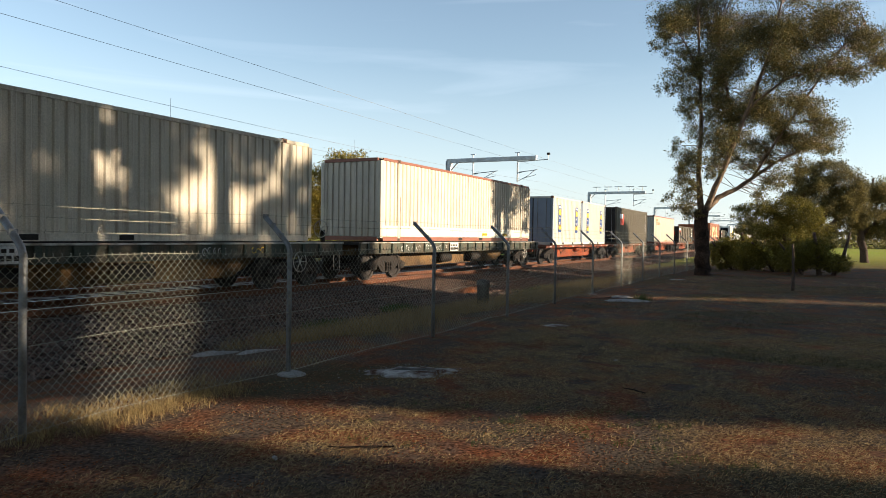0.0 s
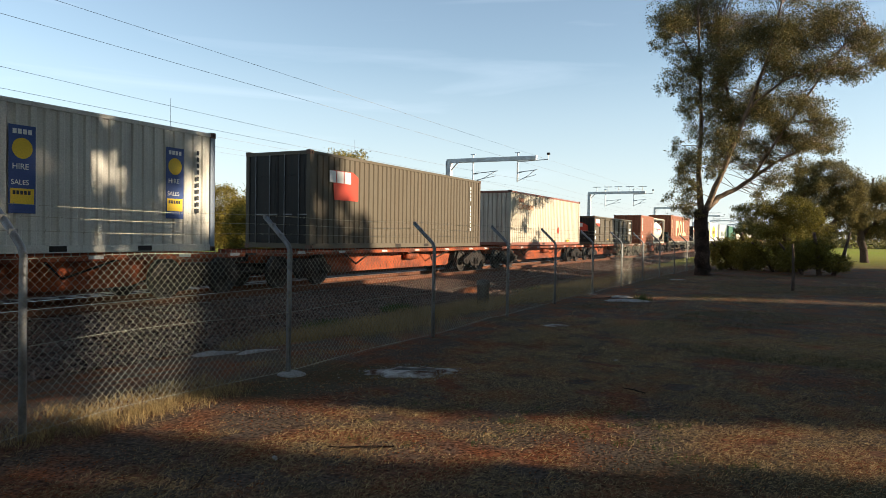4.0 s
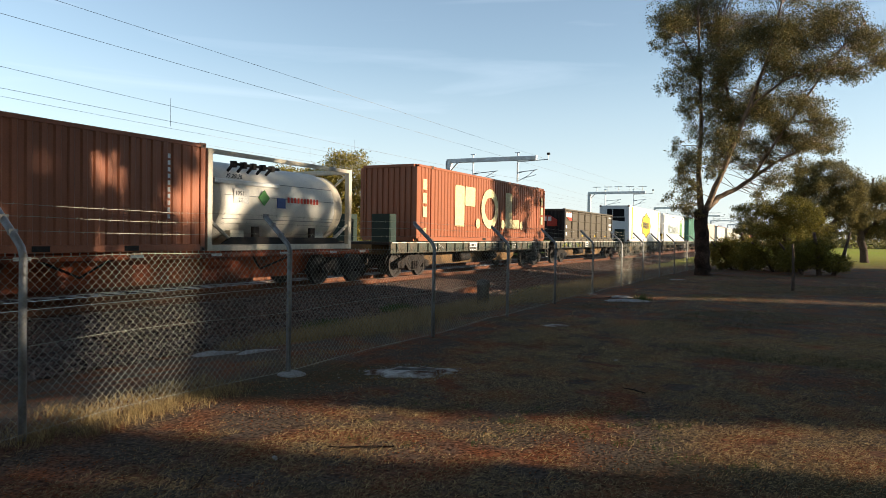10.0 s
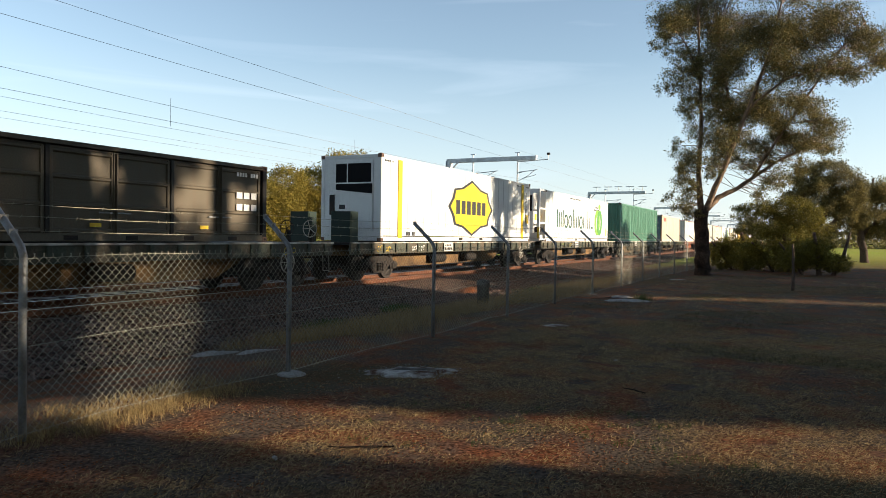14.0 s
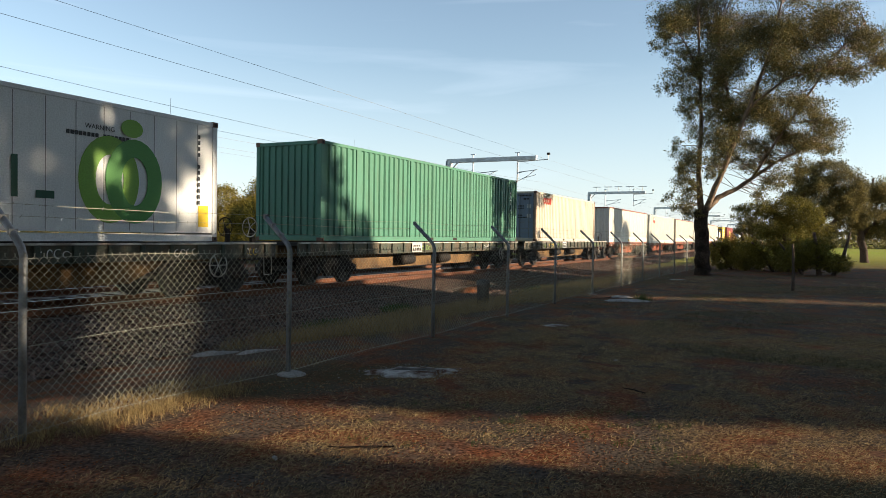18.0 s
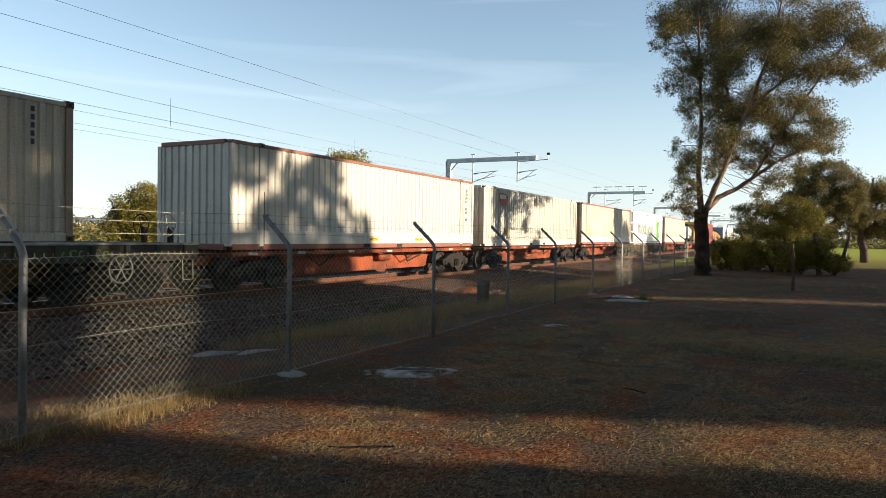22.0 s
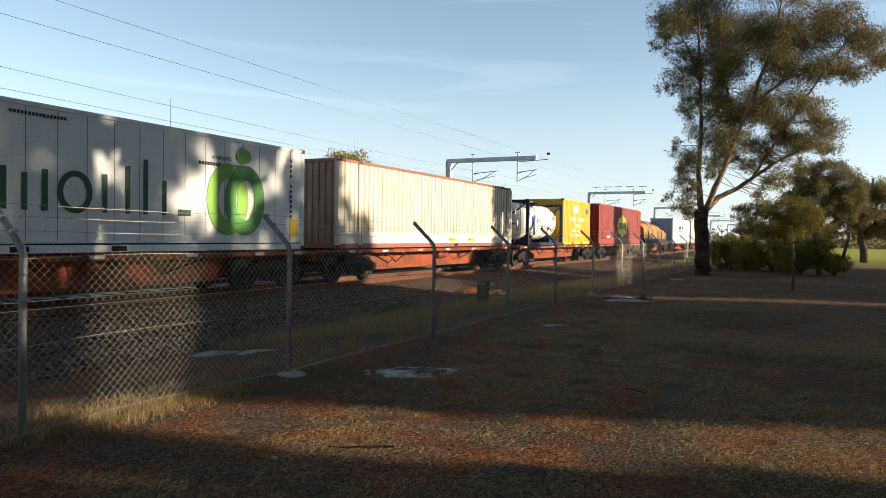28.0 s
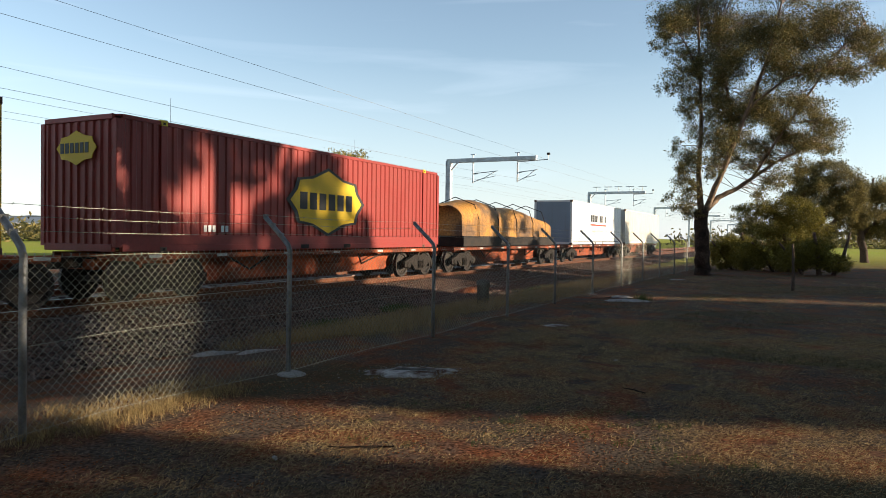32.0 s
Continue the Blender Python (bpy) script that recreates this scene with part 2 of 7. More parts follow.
M_FADEDORANGE = mat("faded_orange_lettering", (0.52, 0.22, 0.09), 0.6, grain_amount=0.12)
M_FADED = mat("faded_yellow_marking", (0.62, 0.48, 0.16), 0.6, grain_amount=0.1)
M_MARKER = mat("weathered_dark_concrete", (0.13, 0.12, 0.105), 0.95, second=(0.22, 0.20, 0.17), scale=4, amount=0.6, grain=60, grain_amount=0.2)
M_SEAM = mat("dark_panel_joint", (0.20, 0.20, 0.19), 0.7, grain_amount=0.05)
M_YELLOW = mat("yellow_marking", (0.70, 0.47, 0.02), 0.5, grain_amount=0.05)
M_DARKMARK = mat("black_marking", (0.03, 0.03, 0.032), 0.5, grain_amount=0.05)
M_WHITEMARK = mat("white_marking", (0.74, 0.73, 0.70), 0.55, grain_amount=0.06)
M_RED = mat("red_marking", (0.46, 0.05, 0.025), 0.55, grain_amount=0.08)
M_BLUE = mat("blue_marking", (0.035, 0.07, 0.22), 0.5, grain_amount=0.06)
M_GREENMARK = mat("deep_green_lettering", (0.02, 0.075, 0.045), 0.5, grain_amount=0.05)
M_LIME = mat("lime_green_marking", (0.19, 0.36, 0.05), 0.5, grain_amount=0.06)
M_LEAFGREEN = mat("leaf_green_marking", (0.09, 0.26, 0.06), 0.5, grain_amount=0.06)
M_CASTING = mat("rusted_corner_casting", (0.17, 0.10, 0.07), 0.75, 0.2, second=(0.09, 0.06, 0.05), scale=9, amount=0.6)
M_GLASSDARK = mat("dark_grille", (0.009, 0.009, 0.010), 0.75, grain_amount=0.04, shine=0.08)


def paint(name, color, dirt=0.45, streaks=0.3, rough=0.5, second=None):
    """Old container paint: dull blotches, rust runs and grime."""
    s2 = second or tuple(c * 0.72 + d * 0.1 for c, d in zip(color, (0.28, 0.2, 0.13)))
    return mat(name, color, rough, second=s2, scale=1.3, amount=dirt, streak=tuple(c * 0.45 + r * 0.4 for c, r in zip(color, RUST)), streak_amount=streaks, grain=35, grain_amount=0.06, sharp=(0.38, 0.7), shine=0.15 if max(color) < 0.15 else 0.4)


P_OLDWHITE = paint("old_cream_white_paint", (0.64, 0.565, 0.445), 0.6, 0.65)
P_WHITE = paint("white_container_paint", (0.67, 0.63, 0.54), 0.45, 0.35)
P_GREYBEIGE = paint("grey_beige_container_paint", (0.60, 0.525, 0.41), 0.65, 0.7)
P_GREY = paint("pale_grey_container_paint", (0.55, 0.525, 0.455), 0.45, 0.35)
P_BLUEGREY = paint("blue_grey_door_paint", (0.22, 0.265, 0.33), 0.4, 0.3)
P_CHAR = paint("charcoal_container_paint", (0.026, 0.026, 0.025), 0.5, 0.2)
P_BROWNGREY = paint("brown_grey_container_paint", (0.112, 0.094, 0.068), 0.5, 0.25)
P_RUST = paint("rust_red_container_paint", (0.29, 0.088, 0.034), 0.5, 0.3)
P_RUSTEND = paint("rust_stained_end_paint", (0.38, 0.27, 0.185), 0.8, 0.7, second=(0.24, 0.12, 0.065))
P_CREAM = paint("cream_container_paint", (0.55, 0.49, 0.38), 0.5, 0.4)
P_GREEN = paint("green_container_paint", (0.072, 0.205, 0.135), 0.4, 0.25)
P_REEFER = paint("clean_white_panel_paint", (0.68, 0.675, 0.66), 0.25, 0.12, 0.5)
P_CRIMSON = paint("crimson_container_paint", (0.25, 0.027, 0.022), 0.35, 0.2)
P_BRIGHTYEL = paint("yellow_container_paint", (0.58, 0.35, 0.012), 0.25, 0.15)
P_REDRAIL = paint("faded_red_rail_paint", (0.26, 0.095, 0.06), 0.5, 0.35)
P_TANK = paint("pale_tank_paint", (0.80, 0.79, 0.75), 0.35, 0.15, 0.4)
P_GASTANK = paint("dusty_cream_tank_paint", (0.66, 0.62, 0.54), 0.45, 0.25, 0.55)
P_BLUEFRAME = paint("dark_blue_frame_paint", (0.025, 0.035, 0.06), 0.3, 0.2)
M_TARP = mat("ochre_tarpaulin", (0.42, 0.20, 0.035), 0.6, second=(0.10, 0.06, 0.035), scale=0.8, amount=0.9, grain=14, grain_amount=0.2, bump=0.04, bump_scale=5)


# ---- ground ----
def smooth(a, b, x):
    t = min(1.0, max(0.0, (x - a) / (b - a)))
    return t * t * (3 - 2 * t)


def soil(x, y):
    """The height of the soil: flat park land, a shallow ditch before the railway, a plain beyond."""
    z = -0.34 * smooth(5.7, 8.6, y)
    d = math.hypot(x, y)
    if d < 90:
        z += 0.035 * noise.noise((x * 0.35, y * 0.35, 0)) + 0.014 * noise.noise((x * 1.7, y * 1.7, 3))
    z -= 0.6 * smooth(30, 120, y)
    return z


def ground_material():
    m = mat("park_soil", (0.175, 0.063, 0.027), 0.95, second=(0.095, 0.069, 0.050), scale=1.6, amount=1.0, grain=34, grain_amount=0.32, bump=0.016, bump_scale=38, sharp=(0.36, 0.56))
    n, l = m.node_tree.nodes, m.node_tree.links
    b = n["Principled BSDF"]
    base = b.inputs["Base Color"].links[0].from_socket
    co = n.new("ShaderNodeTexCoord").outputs["Object"]
    # green lawn in patches, thicker away from the path
    t = n.new("ShaderNodeTexNoise")
    t.inputs["Scale"].default_value, t.inputs["Detail"].default_value = 0.33, 6
    l.new(co, t.inputs["Vector"])
    r = n.new("ShaderNodeMapRange")
    r.inputs[1].default_value, r.inputs[2].default_value, r.inputs[4].default_value = 0.52, 0.66, 0.7
    l.new(t.outputs[0], r.inputs[0])
    x = n.new("ShaderNodeMix")
    x.data_type = "RGBA"
    l.new(r.outputs[0], x.inputs[0])
    l.new(base, x.inputs[6])
    x.inputs[7].default_value = (0.075, 0.065, 0.028, 1)
    # far paddocks
    ln = n.new("ShaderNodeVectorMath")
    ln.operation = "LENGTH"
    l.new(co, ln.inputs[0])
    r2 = n.new("ShaderNodeMapRange")
    r2.inputs[1].default_value, r2.inputs[2].default_value = 45, 75
    l.new(ln.outputs["Value"], r2.inputs[0])
    t2 = n.new("ShaderNodeTexNoise")
    t2.inputs["Scale"].default_value = 0.02
    l.new(co, t2.inputs["Vector"])
    far = n.new("ShaderNodeMix")
    far.data_type = "RGBA"
    l.new(t2.outputs[0], far.inputs[0])
    far.inputs[6].default_value, far.inputs[7].default_value = (0.29, 0.35, 0.025, 1), (0.36, 0.30, 0.07, 1)
    x2 = n.new("ShaderNodeMix")
    x2.data_type = "RGBA"
    l.new(r2.outputs[0], x2.inputs[0])
    l.new(x.outputs[2], x2.inputs[6])
    l.new(far.outputs[2], x2.inputs[7])
    l.new(x2.outputs[2], b.inputs["Base Color"])
    return m


def spaced(stops):
    out = []
    for (a, b, n) in stops:
        out += [a + (b - a) * i / n for i in range(n)]
    return out + [stops[-1][1]]


xs = spaced([(-3000, -200, 6), (-200, -20, 8), (-20, 0, 16), (0, 14, 70), (14, 45, 80), (45, 120, 25), (120, 600, 12), (600, 4000, 8)])
ys = spaced([(-3000, -200, 6), (-200, -20, 9), (-20, -4, 16), (-4, 13, 90), (13, 40, 20), (40, 150, 12), (150, 600, 8), (600, 4000, 8)])
ground = new("ground", Geo().grid(xs, ys, soil).mesh("ground", ground_material(), True))
tagged(ground, "red-brown park soil with dry grass, sloping to a railway ditch", "ground", kind="structure")

# ---- railway ----
TRACK_Y, RAIL_Z = 13.85, 0.06
SPAN0, SPAN1 = -60.0, 420.0


def bed(y):
    """The cross-section of the ballast."""
    edge = [(9.7, -0.42), (10.6, -0.27), (12.25, -0.14), (15.5, -0.14), (16.4, -0.14), (19.8, -0.14), (21.6, -0.45)]
    for (a, za), (b, zb) in zip(edge, edge[1:]):
        if a <= y <= b:
            return za + (zb - za) * (y - a) / (b - a)
    return -0.45


bx = spaced([(SPAN0, 0, 20), (0, 50, 160), (50, 120, 60), (120, SPAN1, 40)])
by = [9.7, 10.0, 10.3, 10.6, 10.9, 11.2, 11.5, 11.8, 12.1, 12.4, 12.7, 13.0, 13.3, 14.4, 15.5, 16.4, 17.2, 18.7, 19.8, 20.6, 21.6]
ballast = new("ballast", Geo().grid(bx, by, lambda x, y: bed(y) + 0.05 * noise.noise((x * 1.3, y * 1.6, 7)) * (1 if y < 13 else 0.4)).mesh("ballast", M_BALLAST, True))
tagged(ballast, "grey-brown crushed stone railway ballast bed", "ballast", kind="structure")


def stones(n, x0, x1, y0, y1, size, seed, name, lift=0.0, material=None):
    """Loose stones strewn over the bed, joined."""
    rng = np.random.default_rng(seed)
    base = np.array([(1, 0, 0), (-1, 0, 0), (0, 1, 0), (0, -1, 0), (0, 0, 1), (0, 0, -1)], float)
    tri = np.array([(0, 2, 4), (2, 1, 4), (1, 3, 4), (3, 0, 4), (2, 0, 5), (1, 2, 5), (3, 1, 5), (0, 3, 5)])
    u = rng.random(n)
    px = x0 + (x1 - x0) * u ** 1.25
    py = y0 + (y1 - y0) * rng.random(n) ** 0.85
    pz = np.array([max(bed(b) if b > 8 else -9, soil(a, b)) for a, b in zip(px, py)]) + lift * (0.4 + 1.2 * rng.random(n))
    s = size * (0.6 + 0.9 * rng.random((n, 1, 1)))
    q = rng.normal(size=(n, 3, 3))
    q, _ = np.linalg.qr(q)
    jit = base[None] * (0.7 + 0.6 * rng.random((n, 6, 1)))
    v = np.einsum("nij,nkj->nki", q, jit) * s * np.array([1, 1, 0.75])
    v += np.stack([px, py, pz], 1)[:, None]
    f = tri[None] + 6 * np.arange(n)[:, None, None]
    ob = new(name, cloud_mesh(name, v.reshape(-1, 3), f.reshape(-1, 3), material or M_STONE))
    return ob


tagged(stones(46000, 5.5, 30, 8.7, 13.02, 0.036, 3, "loose_ballast", 0.012), "loose grey and brown crushed ballast stones", "stones", kind="stuff")
tagged(stones(12000, 30, 62, 9.6, 13.02, 0.048, 4, "loose_ballast", 0.015), "loose crushed ballast stones farther along the track", "stones", kind="stuff")
tagged(stones(7000, 8, 40, 13.16, 14.5, 0.04, 5, "loose_ballast", 0.0), "crushed ballast stones between the rails", "stones", kind="stuff")


def rail_profile(y, top):
    w = [(-0.07, -0.16), (0.07, -0.16), (0.07, -0.145), (0.012, -0.125), (0.012, -0.045), (0.036, -0.035), (0.036, -0.004), (-0.036, -0.004), (-0.036, -0.035), (-0.012, -0.045), (-0.012, -0.125), (-0.07, -0.145)]
    return [(y + a, top + b) for a, b in w]


def railway_track(y, label, n_sleepers):
    tr = thing("railway_track", label, "railway track", pose(0, 0, 0), "railway tracks", "structure")
    for side in (-0.7525, 0.7525):
        r = part("rail", Geo().prism(rail_profile(y + side, RAIL_Z), SPAN0, SPAN1, "x"), M_RAIL, tr, "rusty steel rail")
        part("rail_head", Geo().box(SPAN0, SPAN1, y + side - 0.03, y + side + 0.03, RAIL_Z - 0.0038, RAIL_Z + 0.001), M_RAILTOP, r, "polished running surface")
    me = Geo().box(-0.12, 0.12, -1.25, 1.25, -0.20, RAIL_Z - 0.168, 0.02).mesh("sleeper", M_SLEEPER)
    clip = Geo().box(-0.05, 0.05, -0.05, 0.05, 0, 0.035, 0.01).mesh("rail_clip", M_RAIL)
    for i in range(n_sleepers):
        sl = part("sleeper", me, None, tr, at=pose(2 + 0.66 * i, y, 0.0))
        if i < 70:
            for c in (-0.65, -0.86):
                part("rail_clip", clip, None, sl, at=pose(0, c, RAIL_Z - 0.165))
    return tr


railway_track(TRACK_Y, "rusty standard-gauge track on concrete sleepers under the train", 110)
railway_track(TRACK_Y + 4.0, "second railway track beyond the train", 60)

# ---- fence ----
FENCE_Y, MESH_TOP = 5.15, 1.40
POSTS = [3.27, 6.33, 9.77, 13.04, 16.38, 19.78, 23.1, 26.5, 29.9, 33.2, 36.6, 40.0, 43.4, 46.8, 50.2, 53.6, -0.2, -3.6]
fence = thing("chain_link_fence", "galvanised chain-link fence with cranked posts and three barbed wires", "fence", pose(0, FENCE_Y, 0), kind="structure")


def fence_line(x):
    """How far the fence wanders from its line."""
    return 0.06 * math.sin(x * 0.45) + 0.05 * smooth(0, 20, x) - 0.22 * smooth(24, 34, x)


rngp = random.Random(5)
for px in POSTS:
    lean = rngp.uniform(-0.012, 0.012)
    y0 = fence_line(px)
    base = soil(px, FENCE_Y) - 0.15
    pts = [(px, y0, base), (px + lean, y0, 0.9), (px + 2 * lean, y0, 1.40), (px + 2 * lean, y0 + 0.03, 1.47), (px + 2 * lean, y0 + 0.10, 1.54), (px + 2 * lean, y0 + 0.37, 1.79)]
    post = part("post", Geo().tube(pts, [0.029] * 6, 10), M_GALV, fence, "cranked galvanised tube post", True)
    for k, d in enumerate((0.13, 0.25, 0.36)):
        part("wire_hook", Geo().box(px + 2 * lean - 0.034, px + 2 * lean + 0.034, y0 + d - 0.012, y0 + d + 0.012, 1.57 + 0.93 * (d - 0.13) - 0.012, 1.57 + 0.93 * (d - 0.13) + 0.035), M_GALV, post)
collar = Geo().lathe([(0.17, -0.04), (0.16, 0.012), (0.12, 0.03), (0.05, 0.036), (0.01, 0.036)], "z", 14)
part("post_footing", collar, M_CONCRETE, fence, "rough concrete collar at a post's foot", True, pose(6.33, -0.02, soil(6.33, FENCE_Y)))
part("post_footing", collar, M_CONCRETE, fence, "rough concrete collar at a post's foot", True, pose(19.78, 0.1, soil(19.78, FENCE_Y) - 0.02))


def chain_link(x0, x1, half, r, label):
    """Zigzag wires hooked into one another, two half widths to the diamond."""
    rows = int(MESH_TOP / half)
    n = max(2, round((x1 - x0) / half))
    half_x = (x1 - x0) / n
    vs, fs = [], []
    for i in range(n):
        xm = x0 + half_x * i
        pts = []
        for k in range(rows + 1):
            z = MESH_TOP - k * half
            left = (k + i) % 2 == 0
            x = xm + (-0.002 if left else half_x + 0.002)
            gz = soil(x, FENCE_Y) + 0.015
            bow = 0.025 * noise.noise((x * 0.8, z * 1.1, 5))
            zz = gz + z * (MESH_TOP - gz) / MESH_TOP + 0.014 * noise.noise((x * 0.6, 0, 9))
            pts.append((x, fence_line(x) - 0.034 + bow + (0.003 if left else -0.003), max(gz, zz)))
        if i % 2 == 0:
            pts.insert(0, (pts[0][0] + half_x * 0.3, pts[0][1], pts[0][2] + half * 0.6))
        else:
            pts.insert(0, (pts[0][0] - half_x * 0.3, pts[0][1], pts[0][2] + half * 0.6))
        m = len(vs)
        for (x, y, z) in pts:
            vs += [(x - r, y + r * 0.6, z), (x + r, y + r * 0.6, z), (x, y - r * 1.2, z)]
        for k in range(len(pts) - 1):
            q = m + 3 * k
            for j in range(3):
                fs.append((q + j, q + (j + 1) % 3, q + 3 + (j + 1) % 3, q + 3 + j))
    return part("mesh_panel", cloud_mesh("mesh_panel", np.array(vs), np.array(fs), M_WIRE), None, fence, label)


for a, b in zip(sorted(POSTS), sorted(POSTS)[1:]):
    if b < 35:
        chain_link(a, b, 0.037, 0.0021 if b < 8 else 0.0018 if b < 14 else 0.0015, "woven diamond wire mesh")
    else:
        chain_link(a, b, 0.06, 0.0017, "woven diamond wire mesh")
for z, sag in ((1.385, 0.0), (0.72, 0.05), (0.06, 0.0)):
    pts = [(x * 0.5, fence_line(x * 0.5) - 0.02, z + soil(x * 0.5, FENCE_Y) * (1 - z / 1.4) + 0.015 * math.sin(x * 0.9)) for x in range(-8, 108)]
    part("tension_wire", Geo().tube(pts, 0.0032, 4), M_WIRE, fence, "straight tension wire")
barb = random.Random(8)
for d in (0.13, 0.25, 0.36):
    g = Geo()
    z = 1.595 + 0.93 * (d - 0.13)
    pts = []
    for i in range(-8, 110):
        x = i * 0.5
        near = min(abs(x - p) for p in POSTS)
        pts.append((x, fence_line(x) + d, z - 0.025 * min(1.0, near / 1.7) + barb.uniform(-0.004, 0.004)))
    g.tube(pts, 0.0026, 4)
    for i in range(240):
        x = -2 + i * 0.12 + barb.uniform(-0.02, 0.02)
        k = int((x + 4) / 0.5)
        p, q = Vector(pts[k]), Vector(pts[k + 1])
        c = p + (q - p) * ((x - p.x) / 0.5)
        a = barb.uniform(0, 3.1)
        w = Vector((0.006, math.cos(a) * 0.016, math.sin(a) * 0.016))
        g.tube([c - w, c + w], 0.0018, 3)
    part("barbed_wire", g, M_WIRE, fence, "thin barbed wire on the post arms")


# ---- plants ----
def leaf_cloud(name, clumps, count, leaf, leafmat, seed, droop=0.5, fill=0.35, sub=26, subsize=0.22):
    """Leaves gathered in sprays round the given ellipsoids (x, y, z, rx, ry, rz); count is for the whole crown."""
    rng = np.random.default_rng(seed)
    cl = np.array(clumps, float)
    vol = np.cbrt(cl[:, 3] * cl[:, 4] * cl[:, 5]) ** 2.3
    share = vol / vol.sum()
    vs = []
    for c, w in zip(cl, share):
        k = max(20, int(count * w))
        ns = max(6, int(sub * (c[3] * c[4] * c[5]) ** 0.33 * 2))
        d = rng.normal(size=(ns, 3))
        d /= np.linalg.norm(d, axis=1, keepdims=True)
        rad = (fill + (1 - fill) * rng.random((ns, 1))) * (0.85 + 0.3 * rng.random((ns, 1)))
        cen = c[:3] + d * rad * c[3:]
        pick = rng.integers(0, ns, k)
        spread = subsize * (c[3] * c[4] * c[5]) ** 0.33
        p = cen[pick] + rng.normal(size=(k, 3)) * spread * np.array([1, 1, 0.8])
        p[:, 2] -= np.abs(rng.normal(size=k)) * spread * droop
        vs.append(p)
    p = np.concatenate(vs)
    n = len(p)
    a = rng.normal(size=(n, 3))
    a[:, 2] = a[:, 2] * (1 - droop * 0.5) - droop * 1.2
    a /= np.linalg.norm(a, axis=1, keepdims=True)
    b = np.cross(a, rng.normal(size=(n, 3)))
    b /= np.linalg.norm(b, axis=1, keepdims=True) + 1e-9
    s = leaf * (0.6 + 0.8 * rng.random((n, 1)))
    w = s * (0.30 + 0.15 * rng.random((n, 1)))
    v = np.stack([p - a * s * 0.5, p + b * w * 0.5, p + a * s * 0.5, p - b * w * 0.5], 1).reshape(-1, 3)
    f = np.arange(4 * n).reshape(-1, 4)
    return cloud_mesh(name, v, f, leafmat)


def tree(name, label, at, limbs, clumps, count, leaf, leafmat, bark, seed, droop=0.5, twigs=True, group="", category="tree", fill=0.35, sub=26, subsize=0.22, limb_bark=None):
    """limbs: lists of (x, y, z, radius); the first is the trunk. Twigs reach from the limbs into the clumps."""
    t = thing(name, label, category, at, group)
    for i, limb in enumerate(limbs):
        pts, rad = [p[:3] for p in limb], [p[3] for p in limb]
        fine_p, fine_r = [], []
        rng = random.Random(seed * 31 + i)
        for (p, q, r, s) in zip(pts, pts[1:], rad, rad[1:]):
            for k in range(4):
                u = k / 4
                j = [rng.uniform(-0.16, 0.16) * (r if k else 0.3 * r) for _ in range(3)]
                fine_p.append([a + (b - a) * u + e for a, b, e in zip(p, q, j)])
                fine_r.append((r + (s - r) * u) * rng.uniform(0.93, 1.07))
        fine_p.append(pts[-1])
        fine_r.append(rad[-1])
        part("trunk" if i == 0 else "limb", Geo().tube(fine_p, fine_r, 9 if rad[0] > 0.1 else 6), bark if i == 0 else limb_bark or bark, t, "", True)
    if twigs:
        g = Geo()
        rng = random.Random(seed)
        ends = [Vector(p[:3]).lerp(Vector(q[:3]), u / 5) for limb in limbs for p, q in zip(limb, limb[1:]) for u in range(1, 6)]
        for c in clumps:
            cv = Vector(c[:3])
            close = sorted(ends, key=lambda e: (e - cv).length + 0.6 * max(0.0, e.z - cv.z))[:5]
            for k in range(3):
                near = close[rng.randrange(5)]
                tip = cv + Vector((rng.uniform(-0.7, 0.7) * c[3], rng.uniform(-0.7, 0.7) * c[4], rng.uniform(-0.4, 0.7) * c[5]))
                mid = near.lerp(tip, 0.5) + Vector((rng.uniform(-0.2, 0.2), rng.uniform(-0.2, 0.2), rng.uniform(0.0, 0.3))) * min(c[3:])
                third = mid.lerp(tip, 0.5) + Vector((rng.uniform(-0.2, 0.2), rng.uniform(-0.2, 0.2), rng.uniform(-0.1, 0.2))) * min(c[3:])
                g.tube([near, mid, third, tip], [0.017, 0.012, 0.008, 0.003], 4)
        tagged(part("twig_growth", g, limb_bark or bark, t), "thin branches", kind="stuff")
    part("crown", leaf_cloud("crown", clumps, count, leaf, leafmat, seed, droop, fill, sub, subsize), None, t)
    return t


# Across the view the right-hand way is (RX, RY); deep is away from the viewer.
RIGHT, DEEP = Vector((0.4525, -0.8916, 0)), Vector((0.8916, 0.4525, 0))


def facing(rows, n):
    """Rows of (right, deep, up, ...) turned into the ground's axes; n values after the place are kept."""
    if hasattr(rows[0][0], "__len__"):
        return [facing(r, n) for r in rows]
    out = []
    for r in rows:
        p = RIGHT * r[0] + DEEP * r[1]
        out.append((p.x, p.y, r[2], *r[3:3 + n]))
    return out


